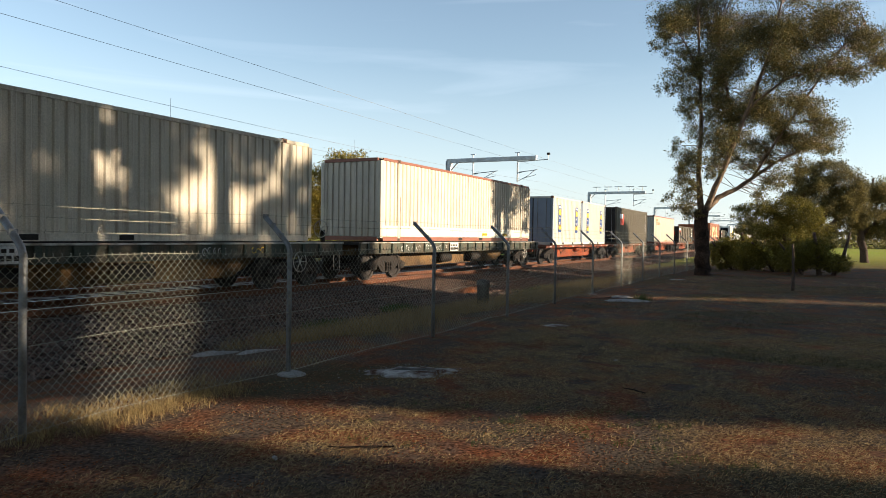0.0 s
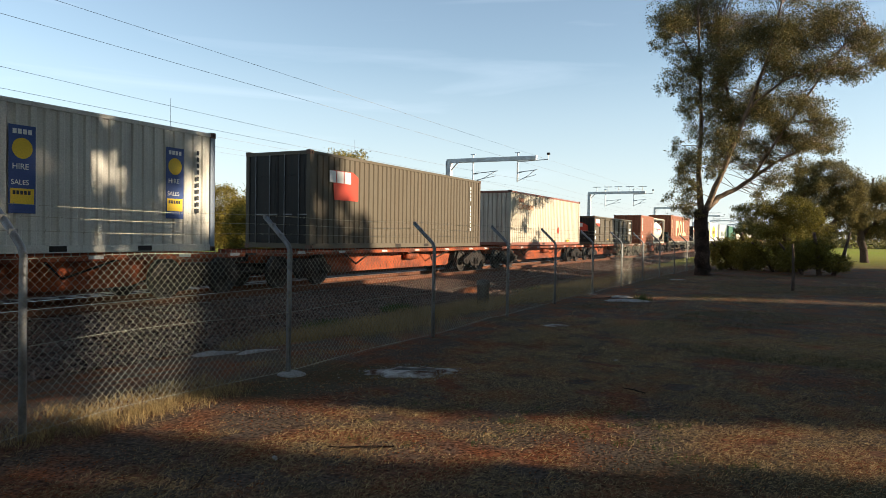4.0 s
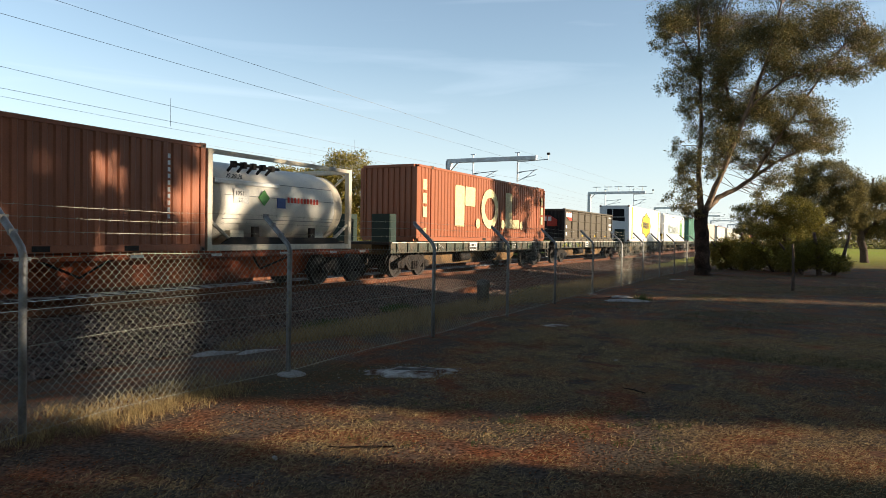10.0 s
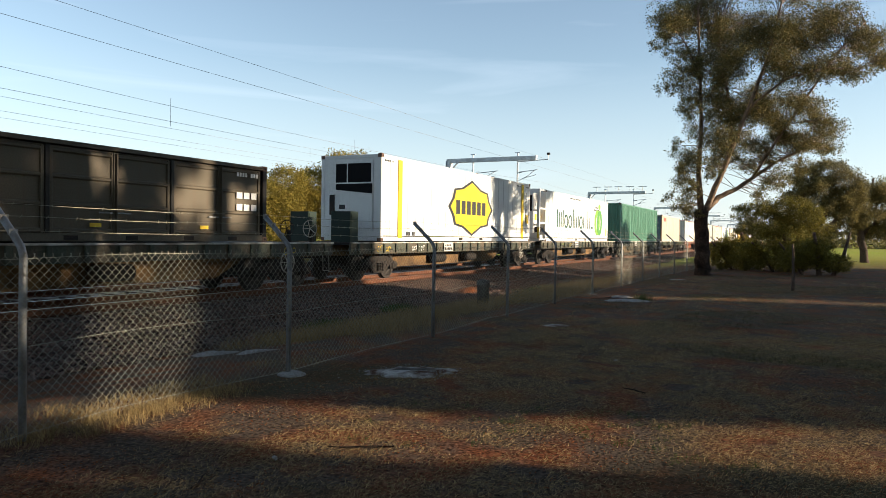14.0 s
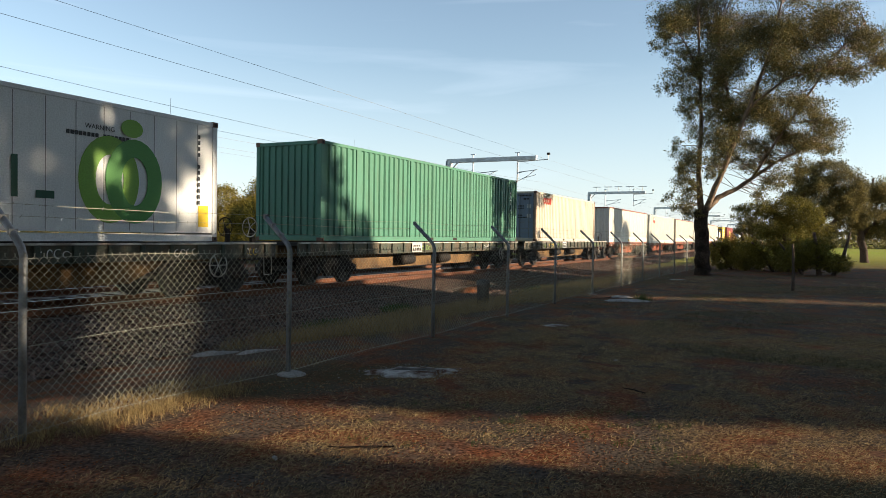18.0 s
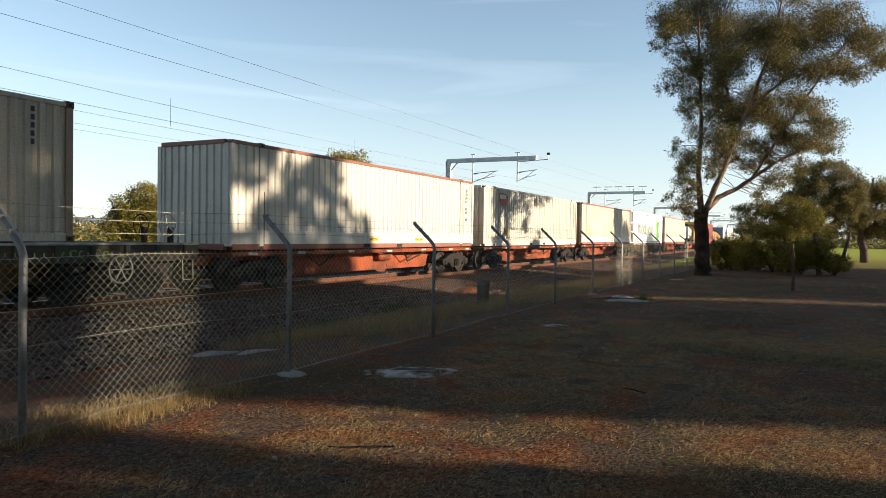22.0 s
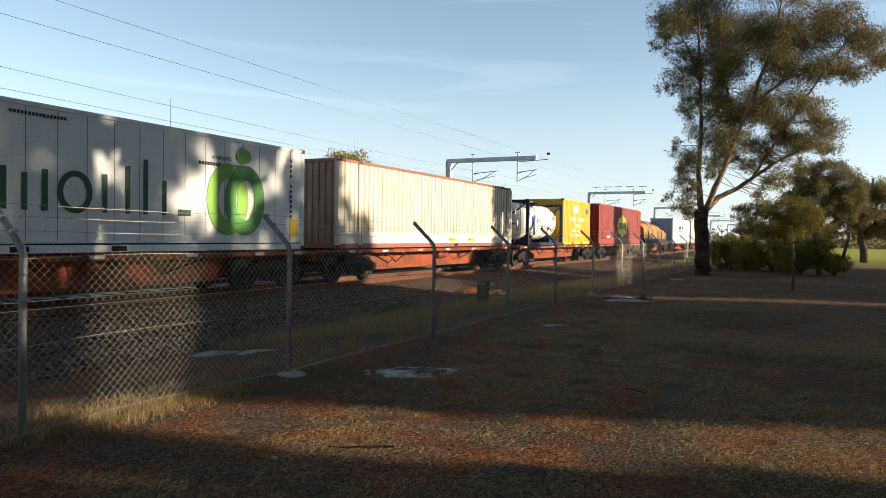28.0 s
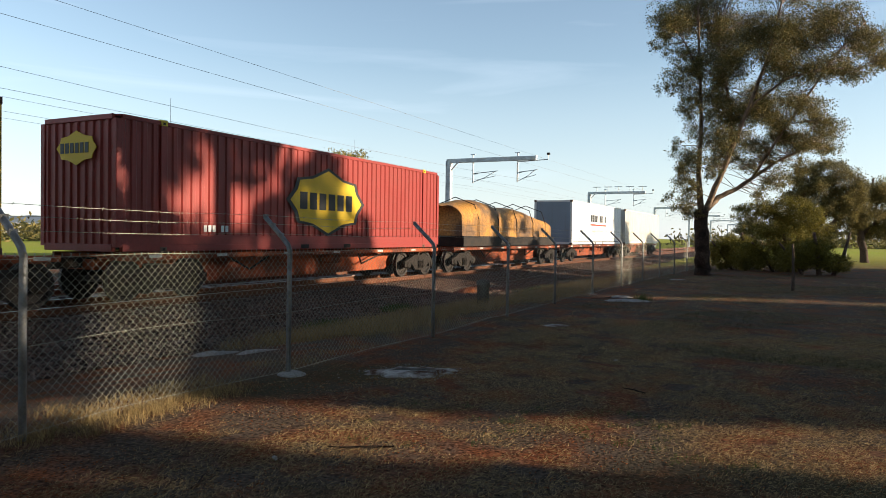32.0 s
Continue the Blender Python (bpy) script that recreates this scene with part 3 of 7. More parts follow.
gum_limbs = [
    [(0.0, 0, -0.2, 0.50), (-0.05, 0, 0.4, 0.40), (-0.1, 0, 1.5, 0.36), (-0.12, 0.05, 2.9, 0.38)],
    [(-0.15, 0, 2.8, 0.27), (-0.28, 0.1, 4.6, 0.2), (-0.2, 0.1, 6.6, 0.17), (-0.25, 0.3, 9.4, 0.12), (-0.4, 0.3, 12.0, 0.06)],
    [(0.0, 0, 2.8, 0.28), (0.35, -0.2, 3.9, 0.24), (0.9, -0.4, 5.4, 0.2), (1.6, -0.6, 7.4, 0.16), (2.4, -0.8, 9.8, 0.12), (2.9, -0.9, 12.4, 0.06)],
    [(0.5, -0.25, 4.2, 0.2), (1.2, 0.4, 5.3, 0.16), (1.5, 0.9, 7.2, 0.13), (1.2, 1.4, 9.6, 0.1), (1.0, 1.7, 12.3, 0.05)],
    [(0.05, 0, 2.9, 0.27), (0.7, 0.3, 3.5, 0.23), (1.6, 0.5, 3.9, 0.19), (2.3, 0.5, 4.4, 0.17), (3.4, 0.4, 5.2, 0.13), (4.6, 0.3, 5.8, 0.07)],
    [(2.3, 0.5, 4.4, 0.14), (3.1, 0.0, 6.0, 0.13), (4.2, -0.4, 7.9, 0.11), (5.4, -0.6, 9.8, 0.08), (6.6, -0.6, 11.2, 0.05)],
    [(1.6, -0.6, 7.4, 0.11), (3.0, -1.0, 8.6, 0.1), (4.6, -1.3, 9.0, 0.07), (6.2, -1.2, 9.0, 0.04)],
    [(-0.25, 0.3, 9.0, 0.09), (-0.9, 0.1, 10.2, 0.07), (-1.6, -0.1, 11.1, 0.04)],
]
gum_clumps = [
    (-1.7, 0.0, 11.3, 0.95, 1.2, 0.9), (-0.7, 0.2, 11.9, 0.9, 1.2, 0.9), (-2.2, 0.2, 10.6, 0.5, 0.7, 0.5), (-1.2, 0.3, 9.9, 0.6, 0.8, 0.6),
    (-1.3, 0.0, 8.5, 0.75, 0.9, 0.9), (-1.9, 0.1, 8.2, 0.4, 0.5, 0.5), (-0.5, 0.3, 9.2, 0.7, 1.0, 0.8), (-1.0, 0.1, 7.4, 0.55, 0.7, 0.6),
    (0.6, 1.4, 11.2, 1.2, 1.4, 1.1), (1.3, -0.6, 10.2, 1.1, 1.3, 1.0), (2.6, -0.8, 11.2, 1.3, 1.4, 1.1), (0.8, 0.8, 9.0, 1.0, 1.2, 0.9),
    (4.1, -0.6, 10.9, 1.3, 1.5, 1.1), (5.6, -0.6, 11.4, 1.2, 1.4, 1.0), (6.9, -0.6, 10.8, 1.0, 1.2, 0.9), (7.5, -0.9, 9.6, 0.7, 0.8, 0.5),
    (3.2, -0.9, 9.4, 1.1, 1.3, 0.8), (4.8, -1.2, 9.2, 1.0, 1.2, 0.7), (6.2, -1.1, 9.3, 0.8, 1.0, 0.6), (1.9, 0.9, 8.0, 1.0, 1.1, 0.8),
    (2.5, -0.5, 7.3, 0.8, 1.0, 0.7), (4.1, -0.3, 7.7, 1.1, 1.2, 0.75), (5.2, -0.2, 6.9, 0.8, 1.0, 0.8), (4.4, 0.3, 6.2, 1.1, 1.2, 0.7),
    (5.3, 0.3, 5.9, 0.55, 0.8, 0.5), (3.3, 0.4, 6.3, 0.7, 0.9, 0.6), (2.2, 0.4, 6.0, 0.6, 0.8, 0.6), (1.2, 0.7, 6.6, 0.6, 0.8, 0.7),
    (3.2, 0.4, 4.3, 0.7, 0.8, 0.55), (3.9, 0.3, 5.0, 0.6, 0.7, 0.5), (1.4, 0.5, 5.1, 0.4, 0.5, 0.5),
    (0.5, 0.6, 7.4, 0.9, 0.9, 0.9), (0.7, -0.2, 6.0, 0.85, 0.9, 0.9), (0.6, -0.4, 4.9, 0.6, 0.7, 0.6), (1.5, -0.3, 7.2, 0.8, 0.8, 0.8), (-1.0, -0.2, 4.2, 0.7, 0.7, 0.9), (-0.9, -0.2, 3.2, 0.6, 0.6, 0.6), (-0.9, 0.0, 5.2, 0.7, 0.7, 0.8), (-0.7, 0.0, 7.9, 0.7, 0.8, 0.8), (1.4, -0.3, 6.0, 0.5, 0.7, 0.6), (0.3, 0.5, 4.9, 0.4, 0.6, 0.7), (1.9, 0.2, 5.0, 0.5, 0.6, 0.5), (2.6, 0.6, 5.5, 0.6, 0.7, 0.5), (0.1, 0.6, 8.3, 0.6, 0.8, 0.7), (3.0, 0.2, 7.0, 0.8, 0.9, 0.6), (2.4, 0.5, 3.7, 0.45, 0.5, 0.4), (-0.5, 0.2, 6.5, 0.4, 0.6, 0.6), (-0.8, 0.2, 4.9, 0.5, 0.6, 0.6),
    (-1.0, 0.1, 5.6, 0.6, 0.7, 0.9), (-1.3, 0.0, 4.5, 0.5, 0.6, 0.7), (-0.9, 0.1, 3.7, 0.6, 0.6, 0.8), (-1.6, 0.0, 3.5, 0.4, 0.5, 0.35), (-0.6, 0.0, 2.8, 0.4, 0.5, 0.4),
    (0.2, 0.5, 13.6, 1.6, 1.6, 1.2), (2.4, -0.3, 13.8, 1.8, 1.8, 1.3), (4.8, -0.6, 13.2, 1.6, 1.7, 1.1), (3.2, 0.0, 15.6, 2.0, 2.0, 1.3), (1.0, 0.5, 15.4, 1.5, 1.6, 1.1),
]


def deepened(rows):
    """The crown's masses, and others behind them that keep the same outline as seen from the path."""
    rg = random.Random(77)
    out = []
    for r, d, z, a, b, c in rows:
        layers = [d, rg.uniform(2.0, 6.5)] if r > -0.7 and z < 8.5 else [d, d + rg.uniform(1.5, 3.5)] if z > 8.5 else [d]
        for far in layers:
            k = 1 + far / 31.4
            for lobe in range(3 if a > 0.65 else 2):
                q = rg.uniform(0, 6.28)
                e = rg.uniform(0.3, 0.55)
                s = rg.uniform(0.62, 0.82)
                out.append(((11.7 + r + math.cos(q) * e * a) * k - 11.7, far + rg.uniform(-0.6, 0.6) * b, 1.6 + (z + math.sin(q) * e * c - 1.6) * k, a * k * s, b * s, c * k * s))
    return out


tree("gum_tree", "tall eucalyptus with dark forked trunk and olive hanging foliage", pose(33.3, 3.77, 0), facing([[(*p[:3], p[3] * (0.82 if i == 0 else 0.52)) for p in limb] for i, limb in enumerate(gum_limbs)], 1), facing(deepened(gum_clumps), 3), 360000, 0.086, M_GUM, M_BARK, 11, 0.55, sub=18, subsize=0.20, fill=0.35, limb_bark=M_LIMB)

bush_limbs = [[(0.3, 0, -0.1, 0.12), (0.2, 0, 0.8, 0.10), (0.0, 0, 2.0, 0.07)], [(0.9, 0, -0.1, 0.1), (1.4, 0, 0.9, 0.08), (1.8, 0.2, 2.0, 0.05)], [(-0.4, 0, -0.1, 0.08), (-1.0, 0, 0.8, 0.06), (-1.6, 0, 1.5, 0.04)]]
tree("shrub", "dense rounded green shrub with yellow-green sunlit top", pose(39.35, 0.68, 0), facing(bush_limbs, 1), facing([
    (-2.0, 0, 3.0, 0.55, 0.8, 0.38), (-1.4, 0, 3.1, 0.7, 1.0, 0.45), (-0.5, 0, 3.2, 0.7, 0.9, 0.55), (0.3, 0, 3.2, 0.8, 1.0, 0.6), (0.9, -0.3, 2.7, 0.9, 1.0, 0.7), (1.5, 0, 2.2, 0.7, 0.9, 0.7), (1.7, -0.2, 1.6, 0.6, 0.8, 0.6), (0.2, -0.3, 1.7, 1.1, 1.0, 0.8), (-0.4, 0.2, 2.3, 0.8, 0.9, 0.6), (0.9, -0.5, 1.1, 0.8, 0.8, 0.7), (-0.8, 0.3, 1.3, 0.9, 0.9, 0.8), (-1.4, 0.5, 0.8, 0.8, 0.9, 0.7), (-0.3, -0.2, 0.7, 0.9, 0.9, 0.6), (0.6, 0.4, 0.6, 0.9, 0.9, 0.6)], 3),
    75000, 0.075, M_BUSH, M_BARKDARK, 12, 0.2, False, category="shrub", fill=0.7, sub=60, subsize=0.15)
tree("shrub", "low spreading dark green shrub in shade", pose(40.9, 2.74, 0), facing(bush_limbs, 1), facing([
    (-0.9, 0, 1.0, 0.55, 0.9, 0.7), (-0.2, 0, 1.25, 0.6, 0.9, 0.65), (-1.0, 0, 0.5, 0.5, 0.7, 0.45), (0.3, 0, 0.6, 0.9, 1.0, 0.6)], 3),
    34000, 0.08, M_BUSH, M_BARKDARK, 13, 0.2, False, category="shrub", fill=0.6, sub=60, subsize=0.15)
tree("shrub", "low dark shrub with bare lower branches", pose(36.86, -0.63, 0), facing(bush_limbs, 1), facing([
    (0.0, 0, 1.0, 0.9, 0.9, 0.7), (0.9, 0, 0.6, 0.8, 0.8, 0.4), (-0.9, 0, 0.8, 0.7, 0.8, 0.5)], 3),
    22000, 0.08, M_BUSH, M_BARKDARK, 14, 0.2, False, category="shrub", fill=0.6, sub=60, subsize=0.15)
tree("sapling", "thin young tree trunk with a sparse top", pose(24.94, 0.13, 0), [[(0, 0, -0.1, 0.05), (0.03, 0, 0.7, 0.045), (0, 0.03, 1.5, 0.03)]], [(0.0, 0, 1.7, 0.15, 0.15, 0.2)], 60, 0.08, M_BUSH, M_BARKDARK, 15, 0.3, False)
far_limbs = [[(0, 0, -0.2, 0.35), (-0.2, 0, 1.6, 0.28), (0.1, 0, 3.0, 0.22)], [(-0.1, 0, 1.5, 0.2), (-1.4, 0, 3.0, 0.15), (-2.2, 0, 4.2, 0.08)], [(0, 0, 1.6, 0.2), (1.6, 0, 2.8, 0.15), (3.0, 0, 4.0, 0.08)], [(0.1, 0, 2.8, 0.18), (0.4, 0, 4.6, 0.1), (0.2, 0, 6.2, 0.05)]]
far_clumps = [(0, 0, 6.2, 1.7, 1.7, 1.2), (-1.8, 0, 5.4, 1.6, 1.6, 1.1), (1.6, 0, 5.3, 1.6, 1.6, 1.2), (3.2, 0, 4.4, 1.5, 1.6, 1.1), (-2.8, 0, 4.2, 1.2, 1.4, 1.0), (0.4, 0, 4.6, 1.6, 1.6, 0.9), (-1.0, 0, 3.9, 1.2, 1.4, 0.8), (4.2, 0, 3.2, 1.0, 1.2, 0.9), (2.2, 0, 3.4, 1.2, 1.3, 0.8)]
park_limbs = [[(0, 0, -0.2, 0.3), (-0.25, 0, 1.2, 0.24), (-0.5, 0, 2.4, 0.2)], [(-0.45, 0, 2.2, 0.16), (-1.2, 0, 3.6, 0.11), (-1.5, 0, 5.0, 0.05)], [(-0.4, 0, 2.2, 0.17), (0.3, 0, 3.8, 0.12), (0.4, 0, 5.8, 0.05)], [(-0.3, 0, 1.8, 0.15), (0.9, 0, 3.0, 0.1), (1.7, 0, 4.2, 0.05)]]
tree("park_tree", "broad dense park tree with dull olive crown and golden sunlit side", pose(59.2, -1.7, 0) @ Matrix.Scale(1.12, 4), facing(park_limbs, 1), facing([
    (-1.2, 0, 5.5, 1.2, 1.3, 1.0), (0.2, 0, 6.1, 1.1, 1.3, 0.8), (1.2, 0, 5.4, 1.1, 1.3, 1.0), (-1.8, 0, 4.3, 0.8, 1.1, 0.8), (-0.6, 0.2, 4.5, 1.1, 1.2, 0.9), (0.9, 0, 4.1, 1.1, 1.2, 0.8), (2.0, 0, 4.4, 0.7, 1.0, 0.9), (-1.4, 0, 3.3, 0.8, 0.9, 0.6), (0.1, 0, 3.4, 0.9, 1.0, 0.55), (1.3, 0, 3.1, 0.7, 0.9, 0.5)], 3),
    60000, 0.11, M_FAR, M_BARKDARK, 16, 0.6, group="park trees", fill=0.55, sub=26, subsize=0.17)
weeping = tree("park_tree", "low weeping park tree with dark hanging branches", pose(62.5, -4.6, 0) @ Matrix.Scale(1.12, 4), facing(park_limbs, 1), facing([
    (0.2, 0, 5.0, 1.5, 1.4, 0.8), (1.7, 0, 4.9, 1.4, 1.4, 0.8), (-1.5, 0, 4.0, 0.9, 1.1, 0.8), (3.2, 0, 4.2, 1.3, 1.3, 1.0), (3.0, 0.4, 2.9, 1.2, 1.2, 0.9), (0.2, 0, 3.2, 1.7, 1.4, 0.7), (1.8, 0, 2.7, 1.1, 1.2, 0.8), (-1.4, 0, 2.6, 0.8, 1.0, 0.7), (0.6, 0, 2.1, 0.8, 0.9, 0.5), (2.4, 0, 1.7, 0.7, 0.9, 0.6)], 3),
    70000, 0.11, M_FAR, M_BARKDARK, 20, 0.8, group="park trees", fill=0.5, sub=26, subsize=0.17)
copy_thing(weeping, pose(74, -9.0, 0, 0, 0, 70))
copy_thing(weeping, pose(80, -12.5, 0, 0, 0, 200))
rail_tree = tree("wattle_tree", "olive-gold bushy tree beyond the railway", pose(45.1, 31.9, -0.5), facing([[(0, 0, -0.2, 0.3), (0, 0, 2.5, 0.22), (0.2, 0, 5.0, 0.12)], [(0, 0, 2.0, 0.18), (-1.4, 0, 4.6, 0.08)], [(0, 0, 2.4, 0.16), (1.6, 0, 4.8, 0.08)]], 1), facing([
    (0.3, 0, 7.0, 2.2, 2.0, 1.7), (-1.9, 0, 6.0, 1.9, 1.8, 1.4), (2.5, 0, 5.6, 1.7, 1.8, 1.3), (-0.2, 0, 4.7, 2.4, 2.0, 1.4), (-3.2, 0, 4.8, 1.4, 1.5, 1.2), (3.2, 0, 4.1, 1.3, 1.5, 1.1), (0.5, 0, 3.0, 2.6, 2.0, 1.4), (-2.4, 0, 3.0, 1.6, 1.6, 1.3)], 3),
    44000, 0.19, M_WATTLE, M_BARKDARK, 17, 0.3, group="trees beyond the railway", fill=0.55, sub=50, subsize=0.15)
low_tree = tree("wattle_shrub", "rounded dark green bush beyond the railway", pose(24.2, 30.0, -0.5), facing([[(0, 0, -0.2, 0.2), (0, 0, 1.5, 0.12), (0, 0, 2.6, 0.06)]], 1), facing([
    (0.1, 0, 3.2, 0.95, 1.0, 0.95), (-0.5, 0, 2.4, 0.8, 0.9, 0.9), (0.7, 0, 2.3, 0.8, 0.9, 0.9), (0.0, 0, 1.4, 1.1, 1.1, 0.9), (-0.7, 0, 1.0, 0.6, 0.8, 0.6)], 3),
    14000, 0.13, M_BUSH, M_BARKDARK, 18, 0.3, False, group="trees beyond the railway", category="shrub", fill=0.6, sub=60, subsize=0.13)
for x, y, a, s in ((33.5, 31.0, 40, 1.0), (36.5, 33.0, 130, 1.1), (40.0, 34, 250, 1.2), (62, 36, 20, 1.2), (70, 40, 90, 1.3), (84, 38, 200, 1.3)):
    copy_thing(low_tree, pose(x, y, -0.6, 0, 0, a) @ Matrix.Scale(s, 4))
for x, y, a, s in ((40.3, 33.6, 60, 0.82), (35.5, 34.5, 200, 0.62), (30.5, 36, 130, 0.6)):
    copy_thing(rail_tree, pose(x, y, -0.5, 0, 0, a) @ Matrix.Scale(s, 4))
park = tree("park_tree", "far broad park tree with dull golden-green crown", pose(165, 9, -0.5), facing(far_limbs, 1), facing(far_clumps, 3), 8000, 0.36, M_FAR, M_BARKDARK, 19, 0.7, group="park trees")
for x, y, a in ((150, 2.5, 0), (175, -3, 80), (205, 1, 160), (240, 6, 20), (200, -14, 220), (260, -8, 120), (230, -22, 70)):
    copy_thing(park, pose(x, y, -0.5, 0, 0, a))

# Unseen trees added on the sunny side, behind the viewer, to shape the shade: each spot is given where its shade falls,
# along the track (a) and above it (b), and the tree stands 34 m back towards the sun.
SLOPE = math.tan(radians(SUN_TILT)) / 0.96


def shade_tree(name, label, rows, count, leaf, seed, back=34.0, group="trees on the sunny side"):
    """rows: (a, b, half width, half height) of the crown's sprays, as seen from the sun."""
    mid = sum(r[0] for r in rows) / len(rows) + 0.2917 * back
    rg = random.Random(seed)
    cl = [(r[0] + 0.2917 * back - mid, rg.uniform(-0.7, 0.7), r[1] + SLOPE * back, r[2], 0.6, r[3]) for r in rows]
    top = max(c[2] for c in cl)
    trunk = [[(0, 0, -0.2, 0.3), (0.1, 0, top * 0.4, 0.24), (0, 0, top * 0.8, 0.1)]]
    return tree(name, label, pose(mid, -back, 0), trunk, cl, count, leaf, M_SCREENLEAF, M_BARKDARK, seed, 0.2, False, group, fill=0.1, sub=30, subsize=0.2)


def sprays(a0, a1, b0, b1, step, shaded):
    """Sprays of leaves on a loose lattice, wherever shaded(a, b) says."""
    rg = random.Random(int(a0 * 7 + b1 * 3))
    rows = []
    na, nb = math.ceil((a1 - a0) / step), math.ceil((b1 - b0) / step)
    for i in range(na):
        for j in range(nb):
            a, b = a0 + (i + 0.5 + rg.uniform(-0.15, 0.15)) * (a1 - a0) / na, b0 + (j + 0.5 + rg.uniform(-0.15, 0.15)) * (b1 - b0) / nb
            if shaded(a, b):
                rows.append((a, b, step * 0.7, step * 0.7))
    return rows


def steps_at(table, a):
    """Straight lines between the (a, height) pairs of a table."""
    for (p, q), (r, s) in zip(table, table[1:]):
        if p <= a <= r:
            return q + (s - q) * (a - p) / (r - p)
    return table[-1][1] if a > table[-1][0] else table[0][1]


# heights at the near side of the train between which the light comes through
LIGHT_LOW = [(14.82, 2.36), (15.1, 1.9), (15.74, 1.85), (15.82, 1.37), (16.9, 1.34), (17.55, 2.0), (18.48, 2.74), (18.75, 3.31), (20.04, 3.59), (20.4, 4.6), (21.3, 4.6), (21.46, 2.81), (22.0, 2.49), (22.4, 2.02), (23.2, 2.0), (23.4, 0.8)]
LIGHT_TOP = [(14.82, 2.42), (15.07, 2.81), (16.0, 3.12), (16.55, 3.8), (16.84, 2.75), (17.44, 2.79), (18.3, 3.12), (18.7, 3.45), (18.8, 5.4)]
AT_TRAIN = 12.6 * SLOPE


def crown_shade(a, b):
    z = b - AT_TRAIN
    if a < 14.8:
        return not ((a - 13.2) / 0.46) ** 2 + ((z - 3.25) / 0.62) ** 2 < 1
    return z < steps_at(LIGHT_LOW, a) + 0.08 or (a < 18.8 and z > steps_at(LIGHT_TOP, a) - 0.08)


def slit(a, b):
    return (5.2 < a < 6.7 and b < 0.95) or (5.35 < a < 6.4 and b < 2.8) or (20.0 < a < 21.3 and b < 1.0) or (20.75 < a < 21.35 and b < 2.0)


def low_shade(a, b):
    top = 2.6 if a < 21.4 else 2.45 if a < 23.6 else 1.15 if a < 26 else 1.75 if a < 28.5 else 2.6 if a < 33 else 3.5 if a < 36.6 else 1.5
    return b < top and not slit(a, b)


shade_tree("shade_tree", "unseen tall tree, its crown shaped to shade the tracks", sprays(6.9, 14.8, 1.8, 8.2, 0.36, crown_shade), 42000, 0.3, 21)
shade_tree("shade_tree", "unseen wide tree, its crown shaped to shade the tracks", sprays(14.8, 23.6, 1.8, 8.2, 0.30, lambda a, b: crown_shade(a, b) and not slit(a, b)), 46000, 0.24, 22)
# Added low screen, out of view, that leaves slits for the strips of sun.
for a0, a1, top, sd in ((-26, -14, 11.0, 31), (-14, -4, 12.5, 32), (-4, 2.6, 12.0, 33), (2.6, 5.4, 4.0, 50), (6.4, 9.0, 2.6, 34), (9.0, 13.2, 2.6, 58), (13.2, 21.3, 2.6, 35), (21.3, 27.0, 2.9, 36), (27.0, 33.0, 2.9, 37), (33.0, 36.6, 3.8, 38), (36.6, 47.0, 1.8, 39)):
    near = sd in (34, 50)
    shade_tree("windbreak_tree", "unseen dense tree added to screen the ground from the sun", sprays(a0, a1, -3.4 if a0 > 2 else -4.6, top, 0.34 if near else 0.5, low_shade if a0 > 5 else lambda a, b: not slit(a, b)), 18000 if near or a0 < 2 else 10000, 0.26 if near else 0.62, sd, 18.0 if near else 34.0, group="windbreak trees")
# Tall crowns added out of view to darken the skylight on ground and train.
for x, y, s in ((-34, -11, 41), (-22, -13, 42), (-11, -10, 43), (-1, -13, 44), (12.4, -11.5, 45), (20.5, -14, 46), (4.6, -8.0, 47), (16.5, -8.6, 48), (1.5, -4.5, 71), (8.6, -5.0, 72), (-6.5, -4.0, 73), (14.5, -6.5, 74), (-3.0, 4.0, 75)):
    big = [(-2.5, 0, 12.5, 3.4, 3.4, 3.2), (2.6, 0.4, 13.2, 3.4, 3.4, 3.4), (0, -0.5, 17.5, 4.0, 4.0, 3.6), (-2.6, 0.5, 20.5, 3.4, 3.6, 3.0), (2.2, 0, 22, 3.6, 3.8, 3.2), (0, 0, 25, 3.0, 3.2, 2.6)]
    tree("park_gum", "unseen towering tree added to hold back skylight", pose(x, y, 0), [[(0, 0, -0.2, 0.4), (0.2, 0, 6, 0.33), (0, 0, 14, 0.22), (0.3, 0, 22, 0.1)], [(0.1, 0, 9, 0.2), (-2.2, 0, 13, 0.1)], [(0.1, 0, 10, 0.2), (2.4, 0, 14, 0.1)]], big, 7000, 1.2, M_SCREENLEAF, M_BARK, s, 0.3, False, "tall gums behind the viewer", fill=0.3)

